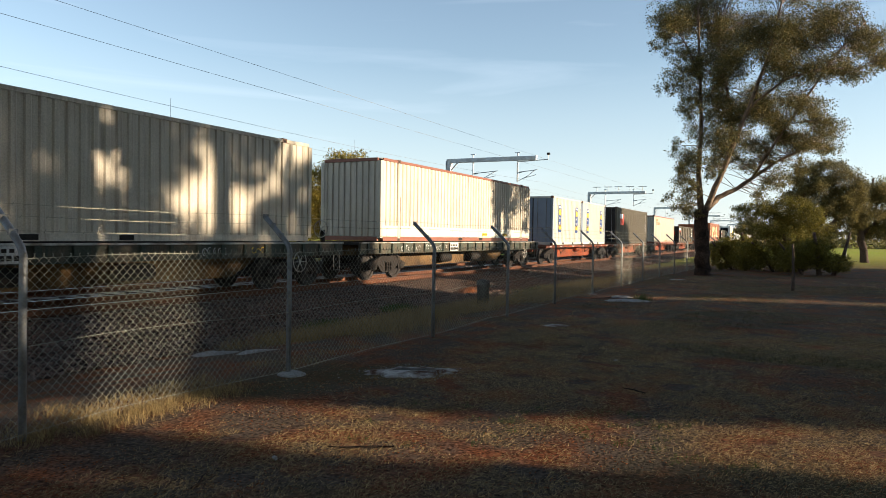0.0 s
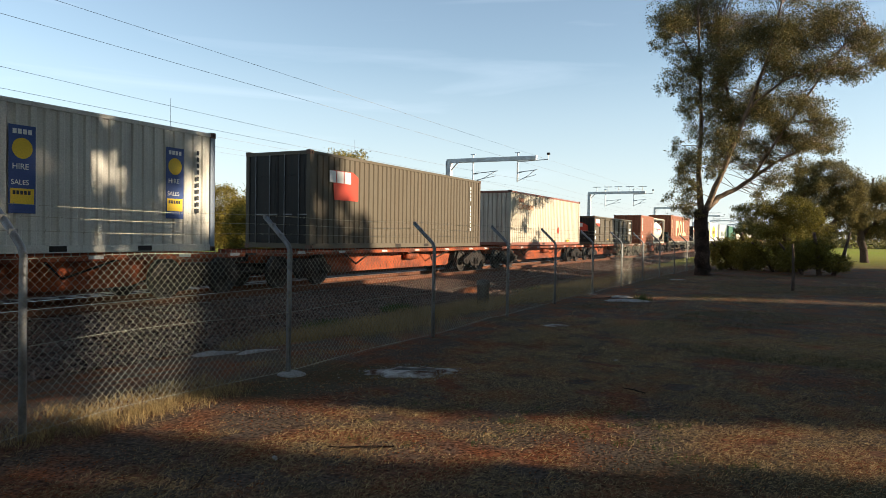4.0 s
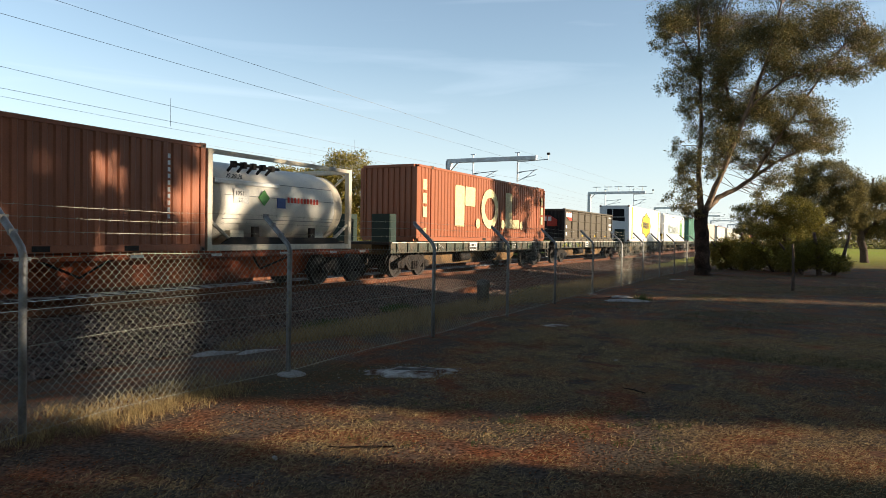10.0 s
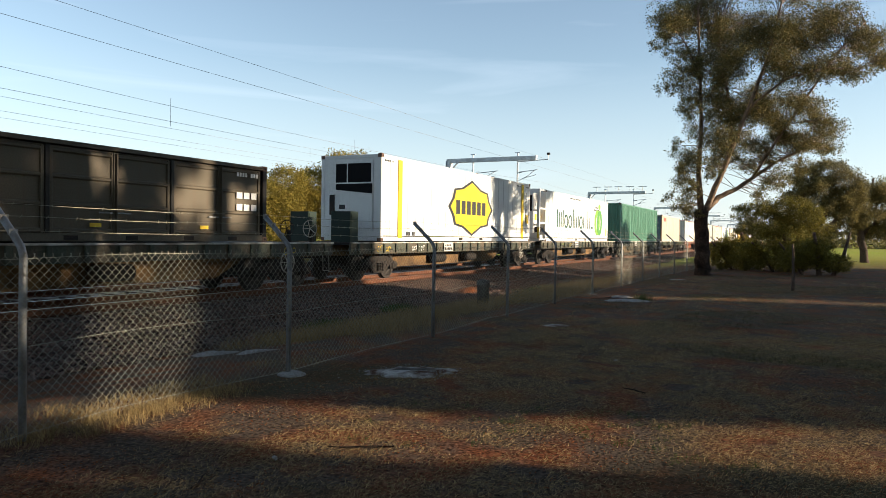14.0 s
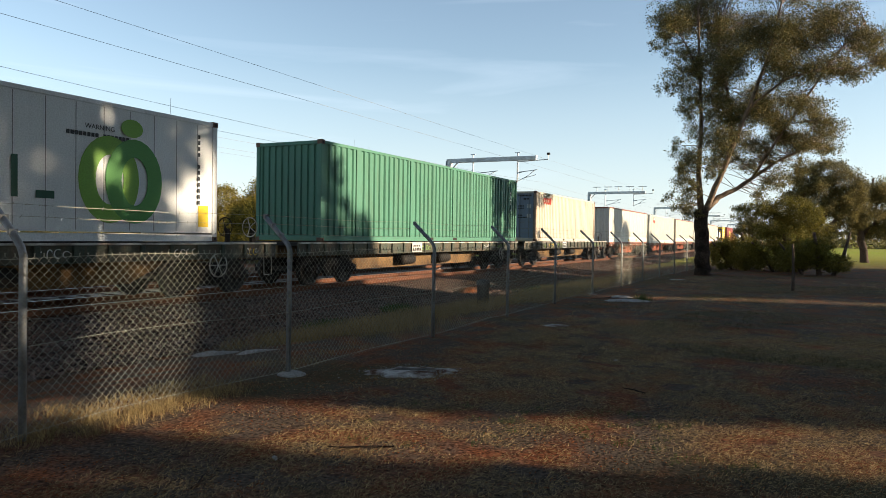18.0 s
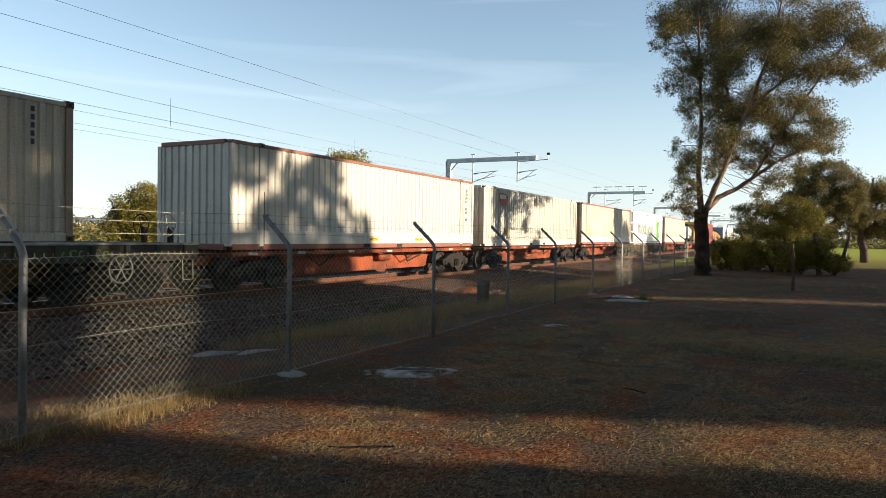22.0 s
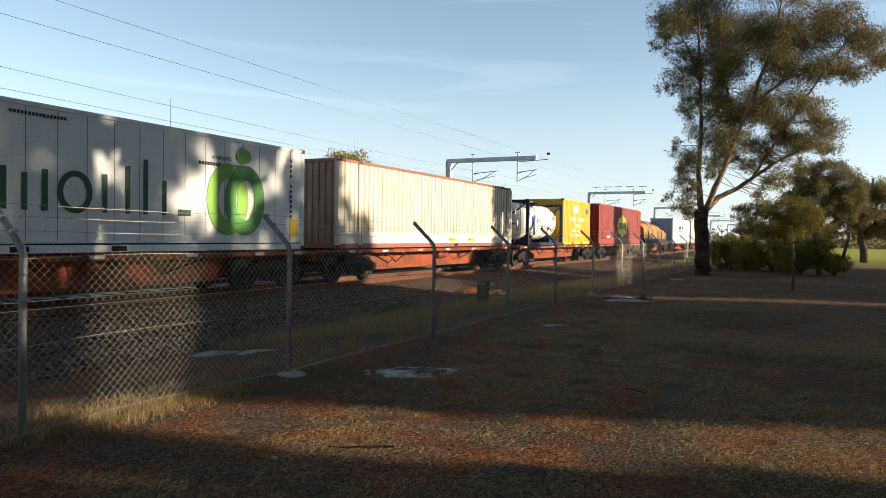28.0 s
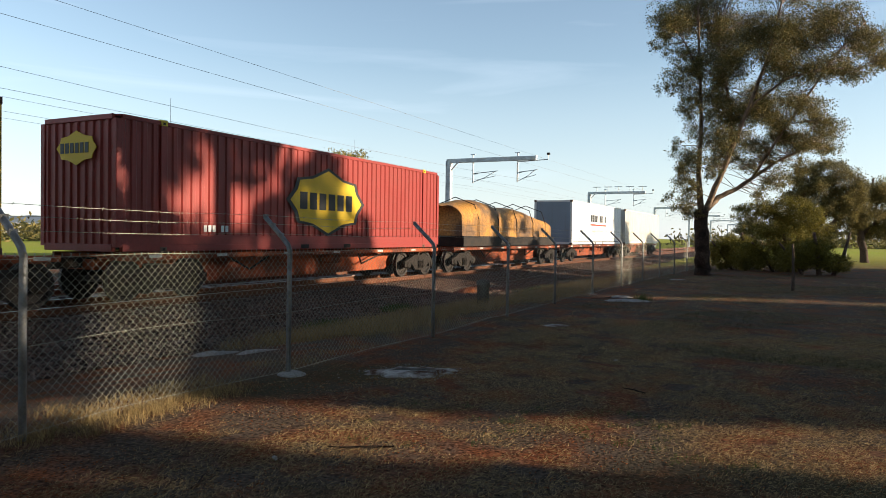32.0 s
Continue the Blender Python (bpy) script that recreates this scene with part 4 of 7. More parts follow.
# One more unseen crown, added overhead to dim the sky on the path.
tree("park_gum", "unseen spreading tree added over the path to hold back skylight", pose(-2.8, -1.6, 0), [[(0, 0, -0.2, 0.45), (0.3, 0.2, 4, 0.36), (1.2, 0.8, 8.5, 0.28), (3.5, 2.2, 11.5, 0.16)], [(1.0, 0.7, 8.0, 0.2), (5.0, 1.0, 11.0, 0.14), (9.5, 1.6, 12.5, 0.06)], [(0.9, 0.6, 7.5, 0.18), (2.0, 4.0, 10.5, 0.12), (4.0, 6.2, 12.0, 0.06)]],
     [(3.5, 2.5, 12.6, 3.2, 3.0, 1.4), (7.5, 1.6, 13.0, 3.0, 2.8, 1.3), (11.0, 2.2, 13.4, 2.8, 2.8, 1.2), (5.0, 5.6, 13.2, 3.0, 2.8, 1.3), (9.0, 5.4, 14.0, 2.8, 2.8, 1.2), (1.0, 5.0, 12.8, 2.6, 2.6, 1.2), (13.0, -0.8, 13.8, 2.6, 2.6, 1.2)], 9000, 0.9, M_SCREENLEAF, M_BARK, 76, 0.3, False, "tall gums behind the viewer", fill=0.2)

# ---- hedge of dry grass, litter and weeds ----
def blades(name, spots, height, width, material, seed, lean=0.35):
    """Thin blades at (x, y) spots, each with its own tilt."""
    rng = np.random.default_rng(seed)
    p = np.array(spots, float)
    n = len(p)
    z = np.array([max(soil(a, b), bed(b) if b > 9.7 else -9) for a, b in p])
    h = height * (0.45 + 0.8 * rng.random(n))
    d = rng.normal(size=(n, 2)) * lean
    w = rng.normal(size=(n, 2))
    w /= np.linalg.norm(w, axis=1, keepdims=True)
    w *= width
    base = np.stack([p[:, 0], p[:, 1], z - 0.01], 1)
    off = np.concatenate([w, np.zeros((n, 1))], 1)
    mid = base + np.stack([d[:, 0] * h * 0.35, d[:, 1] * h * 0.35, h * 0.6], 1)
    tip = base + np.stack([d[:, 0] * h, d[:, 1] * h, h * (1 - 0.3 * (d ** 2).sum(1)).clip(0.2)], 1)
    v = np.stack([base - off, base + off, mid + off * 0.6, tip, mid - off * 0.6], 1).reshape(-1, 3)
    f = (np.array([(0, 1, 2), (0, 2, 4), (4, 2, 3)])[None] + 5 * np.arange(n)[:, None, None]).reshape(-1, 3)
    return new(name, cloud_mesh(name, v, f, material))


rs = np.random.default_rng(41)


def tufts(n, x0, x1, y0, y1, per, spread, power=1.0):
    cx = x0 + (x1 - x0) * rs.random(n) ** power
    cy = y0 + (y1 - y0) * rs.random(n)
    c = np.stack([cx, cy], 1)
    return (np.repeat(c, per, 0) + rs.normal(size=(n * per, 2)) * spread)


tagged(blades("dry_grass", np.concatenate([tufts(110, 1.5, 5.5, 5.0, 5.75, 46, 0.07), tufts(60, 3.2, 5.6, 4.85, 5.3, 40, 0.06), tufts(40, 5.4, 12, 5.2, 5.9, 24, 0.09)]), 0.125, 0.0014, M_STRAW, 42, 0.75), "pale dry grass along the foot of the fence", "dry grass", kind="stuff")
tagged(blades("dry_grass", np.concatenate([tufts(460, 9.5, 30, 5.6, 8.4, 46, 0.13), tufts(240, 8.8, 14.5, 5.9, 7.9, 50, 0.12), tufts(120, 8.6, 15, 6.6, 8.6, 40, 0.13), tufts(120, 15.5, 22.0, 5.3, 6.8, 40, 0.13)]), 0.27, 0.0015, M_STRAW, 43, 0.6), "tall dry grass in the railway ditch", "dry grass", kind="stuff")
tagged(blades("green_weed", np.concatenate([tufts(14, 14.9, 15.7, 8.8, 9.3, 90, 0.10), tufts(5, 18.2, 18.6, 3.3, 3.6, 40, 0.09), tufts(16, 22.5, 24, 7.5, 8.5, 60, 0.2), tufts(10, 11.0, 12.0, 8.3, 8.9, 60, 0.12)]), 0.24, 0.004, M_LUSH, 44, 0.6), "low green weeds in the dry grass", "weeds", kind="stuff")


def straws(name, spots, length, width, material, seed, rise=0.5):
    """Fallen straws and short blades: thin slivers in every direction, some of them half upright."""
    rng = np.random.default_rng(seed)
    p = np.array(spots, float)
    n = len(p)
    z = np.array([soil(a, b) for a, b in p])
    q = rng.random(n) * 2 * math.pi
    up = np.abs(rng.normal(size=n)) * rise
    k = length * (0.4 + 1.1 * rng.random(n)) / np.sqrt(1 + up ** 2)
    d = np.stack([np.cos(q) * k, np.sin(q) * k, up * k], 1)
    w = np.stack([-np.sin(q), np.cos(q), np.zeros(n)], 1) * width
    base = np.stack([p[:, 0], p[:, 1], z + 0.004 * rng.random(n)], 1)
    v = np.stack([base - w, base + w + np.array([0, 0, 0.002]), base + d], 1).reshape(-1, 3)
    return new(name, cloud_mesh(name, v, np.arange(3 * n).reshape(-1, 3), material))


def bare(x, y):
    """How far feet and water keep the red soil bare: along the fence and in worn spots."""
    fence_side = smooth(3.6, 4.6, y + 0.5 * noise.noise((x * 0.9, y * 0.9, 2.3))) * (1 - smooth(4.9, 5.1, y))
    worn = 0.6 * noise.noise((x * 0.45 + 0.3, y * 0.45, 5.4)) + 0.4 * noise.noise((x * 1.3, y * 1.3, 1.7)) + 0.25 * noise.noise((x * 4.1, y * 4.1, 8.6))
    return max(fence_side, smooth(-0.05, 0.5, worn + 0.12 * smooth(2.0, 0.0, y)))


def patchy(n, x0, x1, y0, y1, size, level, seed):
    """Spots that gather where a slow noise is high."""
    rng = np.random.default_rng(seed)
    x = x0 + (x1 - x0) * rng.random(n) ** 1.4
    y = y0 + (y1 - y0) * rng.random(n)
    keep = np.array([noise.noise((a * size, b * size, seed)) > level for a, b in zip(x, y)])
    return np.stack([x, y], 1)[keep]


def thinned(spots, seed):
    rng = np.random.default_rng(seed)
    return np.array([p for p in spots if rng.random() > 0.95 * bare(p[0], p[1])])


tagged(straws("turf", thinned(patchy(430000, 1.8, 14, -2.4, 5.0, 2.2, -0.4, 47), 1), 0.036, 0.0011, M_DEADGRASS, 48, 0.6), "matted pale dead grass on the soil", "turf", kind="stuff")
tagged(straws("turf", thinned(patchy(90000, 9, 32, -3.5, 4.9, 0.9, -0.3, 53), 2), 0.05, 0.003, M_DEADGRASS, 51, 0.5), "sparse grey dead grass farther off", "turf", kind="stuff")
tagged(straws("green_turf", patchy(90000, 10, 36, -4.0, 4.6, 0.35, 0.12, 49), 0.055, 0.005, M_LAWN, 50, 0.7), "thin green lawn in patches", "turf", kind="stuff")
tagged(blades("green_turf", np.concatenate([tufts(26, 5.2, 6.4, 0.2, 2.4, 30, 0.05), tufts(12, 4.4, 6.0, 2.0, 3.4, 24, 0.04)]), 0.06, 0.0016, M_LUSH, 55, 0.7), "few green tufts in the dead grass", "turf", kind="stuff")


def litter(n, x0, x1, y0, y1, size, seed, material, name):
    rng = np.random.default_rng(seed)
    x, y = x0 + (x1 - x0) * rng.random(n), y0 + (y1 - y0) * rng.random(n)
    z = np.array([soil(a, b) for a, b in zip(x, y)]) + 0.008
    p = np.stack([x, y, z], 1)
    a = rng.normal(size=(n, 3)) * np.array([1, 1, 0.25])
    a /= np.linalg.norm(a, axis=1, keepdims=True)
    b = np.cross(a, np.array([0, 0, 1.0]) + rng.normal(size=(n, 3)) * 0.3)
    s = size * (0.4 + rng.random((n, 1)) * 1.2)
    v = np.stack([p - a * s, p + b * s * 0.16, p + a * s, p - b * s * 0.16], 1).reshape(-1, 3)
    return new(name, cloud_mesh(name, v, np.arange(4 * n).reshape(-1, 4), material))


tagged(stones(14000, 1.9, 10, -1.6, 5.2, 0.006, 61, "soil_clods", 0.002, M_SOIL), "small red-brown clods of dry soil", "soil clods", kind="stuff")
tagged(litter(16000, 1.8, 13, -1.4, 5.1, 0.011, 46, M_LITTER, "leaf_litter"), "fallen dry leaves and bark scraps on the soil", "leaf litter", kind="stuff")


# ---- the train ----
# Places along the train are counted from the point that passes x = 0 at 16 s.
def travel(t):
    u = (t - 16.0) / 16.0
    return 9.7457 * (t - 16.0) + 16.0 * (0.0862 * u ** 2 - 0.0159 * u ** 3 - 0.0131 * u ** 4)


MOVERS = []     # (thing, place along the train, y, z, turn)
WHEELSETS = []  # (wheelset, x in its bogie)
_cache = {}


def shared(key, make):
    if key not in _cache:
        _cache[key] = make()
    return _cache[key]


def corrugated(length, z0, z1, pitch, depth, y):
    """A pressed steel wall along x at y, its ribs depth deep towards the inside (+y)."""
    n = max(1, round(length / pitch))
    p = length / n
    vs, fs = [], []
    prof = []
    for i in range(n):
        a = -length / 2 + i * p
        prof += [(a, 0.0), (a + p * 0.36, 0.0), (a + p * 0.48, depth), (a + p * 0.88, depth)]
    prof.append((length / 2, 0.0))
    for x, d in prof:
        vs += [(x, y + d, z0), (x, y + d, z1), (x, y + d + 0.012, z0), (x, y + d + 0.012, z1)]
    for i in range(len(prof) - 1):
        k = 4 * i
        fs += [(k, k + 4, k + 5, k + 1), (k + 2, k + 3, k + 7, k + 6), (k + 1, k + 5, k + 7, k + 3), (k, k + 2, k + 6, k + 4)]
    return Geo().add(vs, fs)


def turned(geo, deg, x=0.0, y=0.0):
    m = Matrix.Translation((x, y, 0)) @ Matrix.Rotation(radians(deg), 4, "Z")
    geo.v = [tuple(m @ Vector(v)) for v in geo.v]
    return geo


def bars(parent, x, z, y, n, w, h, gap, material, name="lettering", vertical=False, label="", height_jitter=None, seed=0):
    """Marks that stand for writing: a run of small bars, each letter a block."""
    rg = random.Random(seed + n)
    last = None
    for i in range(n):
        if rg.random() < 0.1 and n > 5:
            continue
        a = x + (0 if vertical else i * (w + gap))
        b = z - (i * (h + gap) if vertical else 0)
        last = part(name, Geo().box(a, a + w, y - 0.004, y, b - h, b), material, parent, label)
    return last


def disc(g, x, z, r, y, n=24, squash=1.0):
    g.prism([(x + r * math.cos(2 * math.pi * k / n), z + r * squash * math.sin(2 * math.pi * k / n)) for k in range(n)], y - 0.004, y)
    return g


def ring(g, x, z, rx, rz, w, y, n=28, a0=0.0, a1=2 * math.pi):
    vs, fs = [], []
    for k in range(n + 1):
        a = a0 + (a1 - a0) * k / n
        c, s = math.cos(a), math.sin(a)
        vs += [(x + rx * c, y, z + rz * s), (x + (rx - w) * c, y, z + (rz - w) * s), (x + rx * c, y - 0.004, z + rz * s), (x + (rx - w) * c, y - 0.004, z + (rz - w) * s)]
    for k in range(n):
        i = 4 * k
        fs += [(i + 2, i + 3, i + 7, i + 6), (i, i + 2, i + 6, i + 4), (i + 1, i + 5, i + 7, i + 3)]
    return g.add(vs, fs)


def stroke(g, pts, w, y):
    """A flat band of width w through points in the x-z plane."""
    for (a, b), (c, d) in zip(pts, pts[1:]):
        e = math.hypot(c - a, d - b)
        nx, nz = -(d - b) / e * w / 2, (c - a) / e * w / 2
        ux, uz = (c - a) / e * w * 0.2, (d - b) / e * w * 0.2
        g.prism([(a + nx - ux, b + nz - uz), (a - nx - ux, b - nz - uz), (c - nx + ux, d - nz + uz), (c + nx + ux, d + nz + uz)], y - 0.004, y)
    return g


def container(label, x0, x1, z0, z1, side, frame_mat=None, end=None, width=2.44, inset=0.0, skirt=0.0, skirt_mat=None, rail_mat=None, pitch=0.278, depth=0.033,
              doors_front=False, side_doors=False, flat=False, post_mat=None, name="shipping_container", category="shipping container", stripes=0, group="containers on the train", top_mat=None, casting_mat=None):
    """A box container. x0, x1: its ends along the train; z0, z1: its floor and roof. inset: how far the lifting posts stand in from the ends."""
    L, H, W = x1 - x0, z1 - z0, width
    end = end or side
    rail_mat = rail_mat or frame_mat or side
    frame_mat = frame_mat or side
    post_mat = post_mat or frame_mat
    t = thing(name, label, category, group=group)
    MOVERS.append((t, (x0 + x1) / 2, TRACK_Y, z0, 0))
    hy = W / 2
    lo = 0.16 + skirt
    # walls
    for s in (-1, 1):
        if side_doors and s < 0:
            part("side_frame", Geo().box(-L / 2 + 0.05, L / 2 - 0.05, -hy + 0.09, -hy + 0.13, lo, H - 0.12), side, t)
            n = 4
            bay = (L - 0.36) / n
            z_lo, z_hi = lo + 0.02, H - 0.15
            for b in range(n):
                for half in (0, 1):
                    w = bay / 2 - 0.07
                    a = -L / 2 + 0.18 + b * bay + half * bay / 2 + (0.055 if not half else 0.015)

                    def leaf_mesh():
                        return Geo().box(0, w, -hy + 0.075, -hy + 0.10, z_lo, z_hi).mesh("side_door", side)

                    def frame_mesh():
                        g = Geo()
                        for p, q in ((0.0, 0.07), (w - 0.07, w)):
                            g.box(p, q, -hy + 0.035, -hy + 0.076, z_lo, z_hi, 0.008)
                        for u in (0.0, 0.31, 0.64, 0.945):
                            zz = z_lo + (z_hi - z_lo) * u
                            g.prism([(-hy + 0.076, zz - 0.01), (-hy + 0.038, zz + 0.02), (-hy + 0.038, zz + 0.06), (-hy + 0.076, zz + 0.09)], 0.06, w - 0.06, "x")
                        return g.mesh("door_frame", side)
                    d = part("side_door", shared(("leaf", round(H, 2), side.name), leaf_mesh), None, t, at=pose(a, 0, 0))
                    part("door_frame", shared(("leaf_frame", round(H, 2), side.name), frame_mesh), None, d)
                    e = w - 0.02 if not half else 0.02
                    part("lock_bar", Geo().tube([(e, -hy + 0.022, lo), (e, -hy + 0.022, H - 0.14)], 0.016, 6), frame_mat, d)
                    part("door_handle", Geo().box(w - 0.36 if not half else 0.05, w - 0.05 if not half else 0.36, -hy + 0.008, -hy + 0.034, lo + 0.42, lo + 0.45), M_GALV, d)
                part("bay_post", Geo().box(-L / 2 + 0.18 + b * bay - 0.045, -L / 2 + 0.18 + b * bay + 0.045, -hy + 0.01, -hy + 0.09, lo, H - 0.12, 0.01), post_mat, t)
                for dx in (0.5, 1.9):
                    part("lashing_shoe", Geo().box(-L / 2 + dx + b * bay, -L / 2 + dx + 0.3 + b * bay, -hy - 0.004, -hy + 0.06, 0.03, 0.13, 0.01), M_BLACK, t)
        elif flat:
            n = round(L / 0.62)
            g = Geo().box(-L / 2 + 0.1, L / 2 - 0.1, hy * s - 0.03 if s > 0 else -hy + 0.022, hy - 0.022 if s > 0 else -hy + 0.05, 0.2, H - 0.1)
            part("side_panel", g, side, t)
            if s < 0:
                seam = Geo().box(-0.007, 0.007, -hy + 0.018, -hy + 0.03, 0.24, H - 0.12).mesh("panel_seam", M_SEAM)
                for i in range(1, n):
                    part("panel_seam", seam, None, t, at=pose(-L / 2 + i * L / n, 0, 0))
        else:
            c = corrugated(L - 0.24, lo, H - 0.09, pitch, depth, -hy + 0.012)
            if s > 0:
                c = turned(c, 180)
            part("side_wall", c, side, t)
    if skirt:
        part("lower_panel", Geo().box(-L / 2 + 0.1, L / 2 - 0.1, -hy + 0.006, -hy + 0.04, 0.15, lo + 0.02, 0.006), skirt_mat or side, t, "smooth lower side panel")
        part("lower_panel", Geo().box(-L / 2 + 0.1, L / 2 - 0.1, hy - 0.04, hy - 0.006, 0.15, lo + 0.02, 0.006), skirt_mat or side, t)
    for s in (-1, 1):
        y0, y1 = (-hy, -hy + 0.11) if s < 0 else (hy - 0.11, hy)
        part("bottom_rail", Geo().box(-L / 2 + 0.16, L / 2 - 0.16, y0 + 0.002, y1, 0.012, 0.165, 0.008), rail_mat, t)
        part("top_rail", Geo().box(-L / 2 + 0.16, L / 2 - 0.16, y0 + 0.004, y1 - 0.03, H - 0.10, H - 0.008, 0.008), top_mat or rail_mat, t)
    if not side_doors:
        for x in ((-1.05, 1.05) if L > 9 else (-1.0, 1.0)):
            # No real recess: a black plate stands for the shade inside the pocket.
            part("fork_pocket", Geo().box(x - 0.18, x + 0.18, -hy - 0.001, -hy + 0.02, 0.035, 0.145), M_BLACK, t, "dark plate for the shade in a forklift pocket")
    # roof and floor
    part("roof", turned(Geo().box(-L / 2 + 0.1, L / 2 - 0.1, -hy + 0.05, hy - 0.05, H - 0.05, H - 0.012), 0), side, t)
    part("floor", Geo().box(-L / 2 + 0.1, L / 2 - 0.1, -hy + 0.1, hy - 0.1, 0.06, 0.14), M_BLACK, t)
    # ends
    for s in (-1, 1):
        if s < 0 and doors_front:
            for d in (-1, 1):
                ya, yb = (-hy + 0.14, -0.012) if d < 0 else (0.012, hy - 0.14)
                dr = part("door_leaf", Geo().box(-L / 2 + 0.03, -L / 2 + 0.07, ya, yb, 0.17, H - 0.12), end, t, "container door with four lock rods")
                for ga, gb in ((ya - 0.012, ya + 0.022), (yb - 0.022, yb + 0.012)):
                    part("gasket", Geo().box(-L / 2 + 0.022, -L / 2 + 0.045, ga, gb, 0.16, H - 0.11), M_BLACK, dr, "black rubber door seal")
                for k in range(5):
                    z = 0.25 + k * (H - 0.5) / 5
                    part("pressed_panel", Geo().box(-L / 2 + 0.018, -L / 2 + 0.035, ya + 0.08, yb - 0.08, z, z + (H - 0.5) / 5 - 0.12), end, dr)
                for u in (0.25, 0.75):
                    y = ya + (yb - ya) * u
                    part("lock_rod", Geo().tube([(-L / 2 + 0.0, y, 0.16), (-L / 2 + 0.0, y, H - 0.1)], 0.017, 6), M_GALV, dr)
                    part("handle", Geo().box(-L / 2 - 0.02, -L / 2 + 0.0, y - 0.3, y + 0.02, 1.0, 1.03), M_GALV, dr)
        elif flat:
            part("end_wall", Geo().box(s * L / 2 - 0.05 if s > 0 else -L / 2 + 0.015, L / 2 - 0.015 if s > 0 else -L / 2 + 0.05, -hy + 0.1, hy - 0.1, 0.15, H - 0.1), end, t)
        else:
            c = corrugated(W - 0.28, 0.16, H - 0.10, 0.25, 0.04, 0.0)
            c = turned(c, -90, -L / 2 + 0.03) if s < 0 else turned(c, 90, L / 2 - 0.03)
            part("end_wall", c, end, t)
        xa, xb = (-L / 2, -L / 2 + 0.1) if s < 0 else (L / 2 - 0.1, L / 2)
        part("header", Geo().box(xa + 0.003, xb, -hy + 0.15, hy - 0.15, H - 0.12, H - 0.01, 0.008), top_mat or rail_mat, t)
        part("sill", Geo().box(xa + 0.003, xb, -hy + 0.15, hy - 0.15, 0.012, 0.165, 0.008), rail_mat, t)
    for s in (-1, 1):
        for d in (-1, 1):
            xa, xb = (-L / 2, -L / 2 + 0.16) if s < 0 else (L / 2 - 0.16, L / 2)
            ya, yb = (-hy, -hy + 0.15) if d < 0 else (hy - 0.15, hy)
            part("corner_post", Geo().box(xa + 0.004, xb - 0.004, ya + 0.003, yb - 0.003, 0.11, H - 0.11, 0.012), post_mat, t)
            if inset:
                xm = s * (L / 2 - inset)
                part("lifting_post", Geo().box(xm - 0.085, xm + 0.085, ya - 0.002, ya + 0.06 if d < 0 else yb + 0.002, 0.1, H - 0.10, 0.012), post_mat, t)
                if rail_mat is P_REDRAIL and d < 0:
                    part("rust_seam", Geo().box(xm + 0.086, xm + 0.115, ya + 0.001, ya + 0.02, 0.16, H * (0.55 if s < 0 else 0.95)), M_CASTING, t, "rust-stained seam beside a lifting post")
                xa, xb = xm - 0.09, xm + 0.09
            for zz in (0.0, H - 0.118):
                ca = part("corner_casting", Geo().box(xa, xb, ya - 0.004, yb + 0.004, zz, zz + 0.118 + (0.015 if zz else 0), 0.012), (casting_mat if zz else None) or M_CASTING, t)
                if d < 0:
                    # The hole's inner shade is a black plate on the casting's face.
                    part("casting_hole", Geo().box((xa + xb) / 2 - 0.035, (xa + xb) / 2 + 0.035, ya - 0.0065, ya, zz + 0.03, zz + 0.085), M_BLACK, ca)
            if inset:
                xa, xb = (-L / 2, -L / 2 + 0.16) if s < 0 else (L / 2 - 0.16, L / 2)
    # serial marks near the far upper corner of the side and on the end
    t["half"] = L / 2
    return t


def wheelset_parts(parent, x):
    ws = part("wheelset", shared("axle", lambda: Geo().tube([(0, -0.95, 0), (0, 0.95, 0)], 0.075, 10).mesh("wheelset", M_WHEEL, True)), None, parent, at=pose(x, 0, 0.46))

    def wheel():
        g = Geo().lathe([(0.10, -0.09), (0.13, -0.10), (0.14, -0.045), (0.34, -0.025), (0.37, -0.065), (0.455, -0.068), (0.46, 0.04), (0.49, 0.05), (0.49, 0.07), (0.38, 0.06), (0.34, 0.01), (0.1, 0.02)], "y", 28)
        return g.mesh("wheel", M_WHEEL, False)
    me = shared("wheel", wheel)
    for s in (-1, 1):
        part("wheel", me, None, ws, at=pose(0, 0.7525 * s, 0, 0, 0, 0 if s < 0 else 180))
    WHEELSETS.append((ws, x))


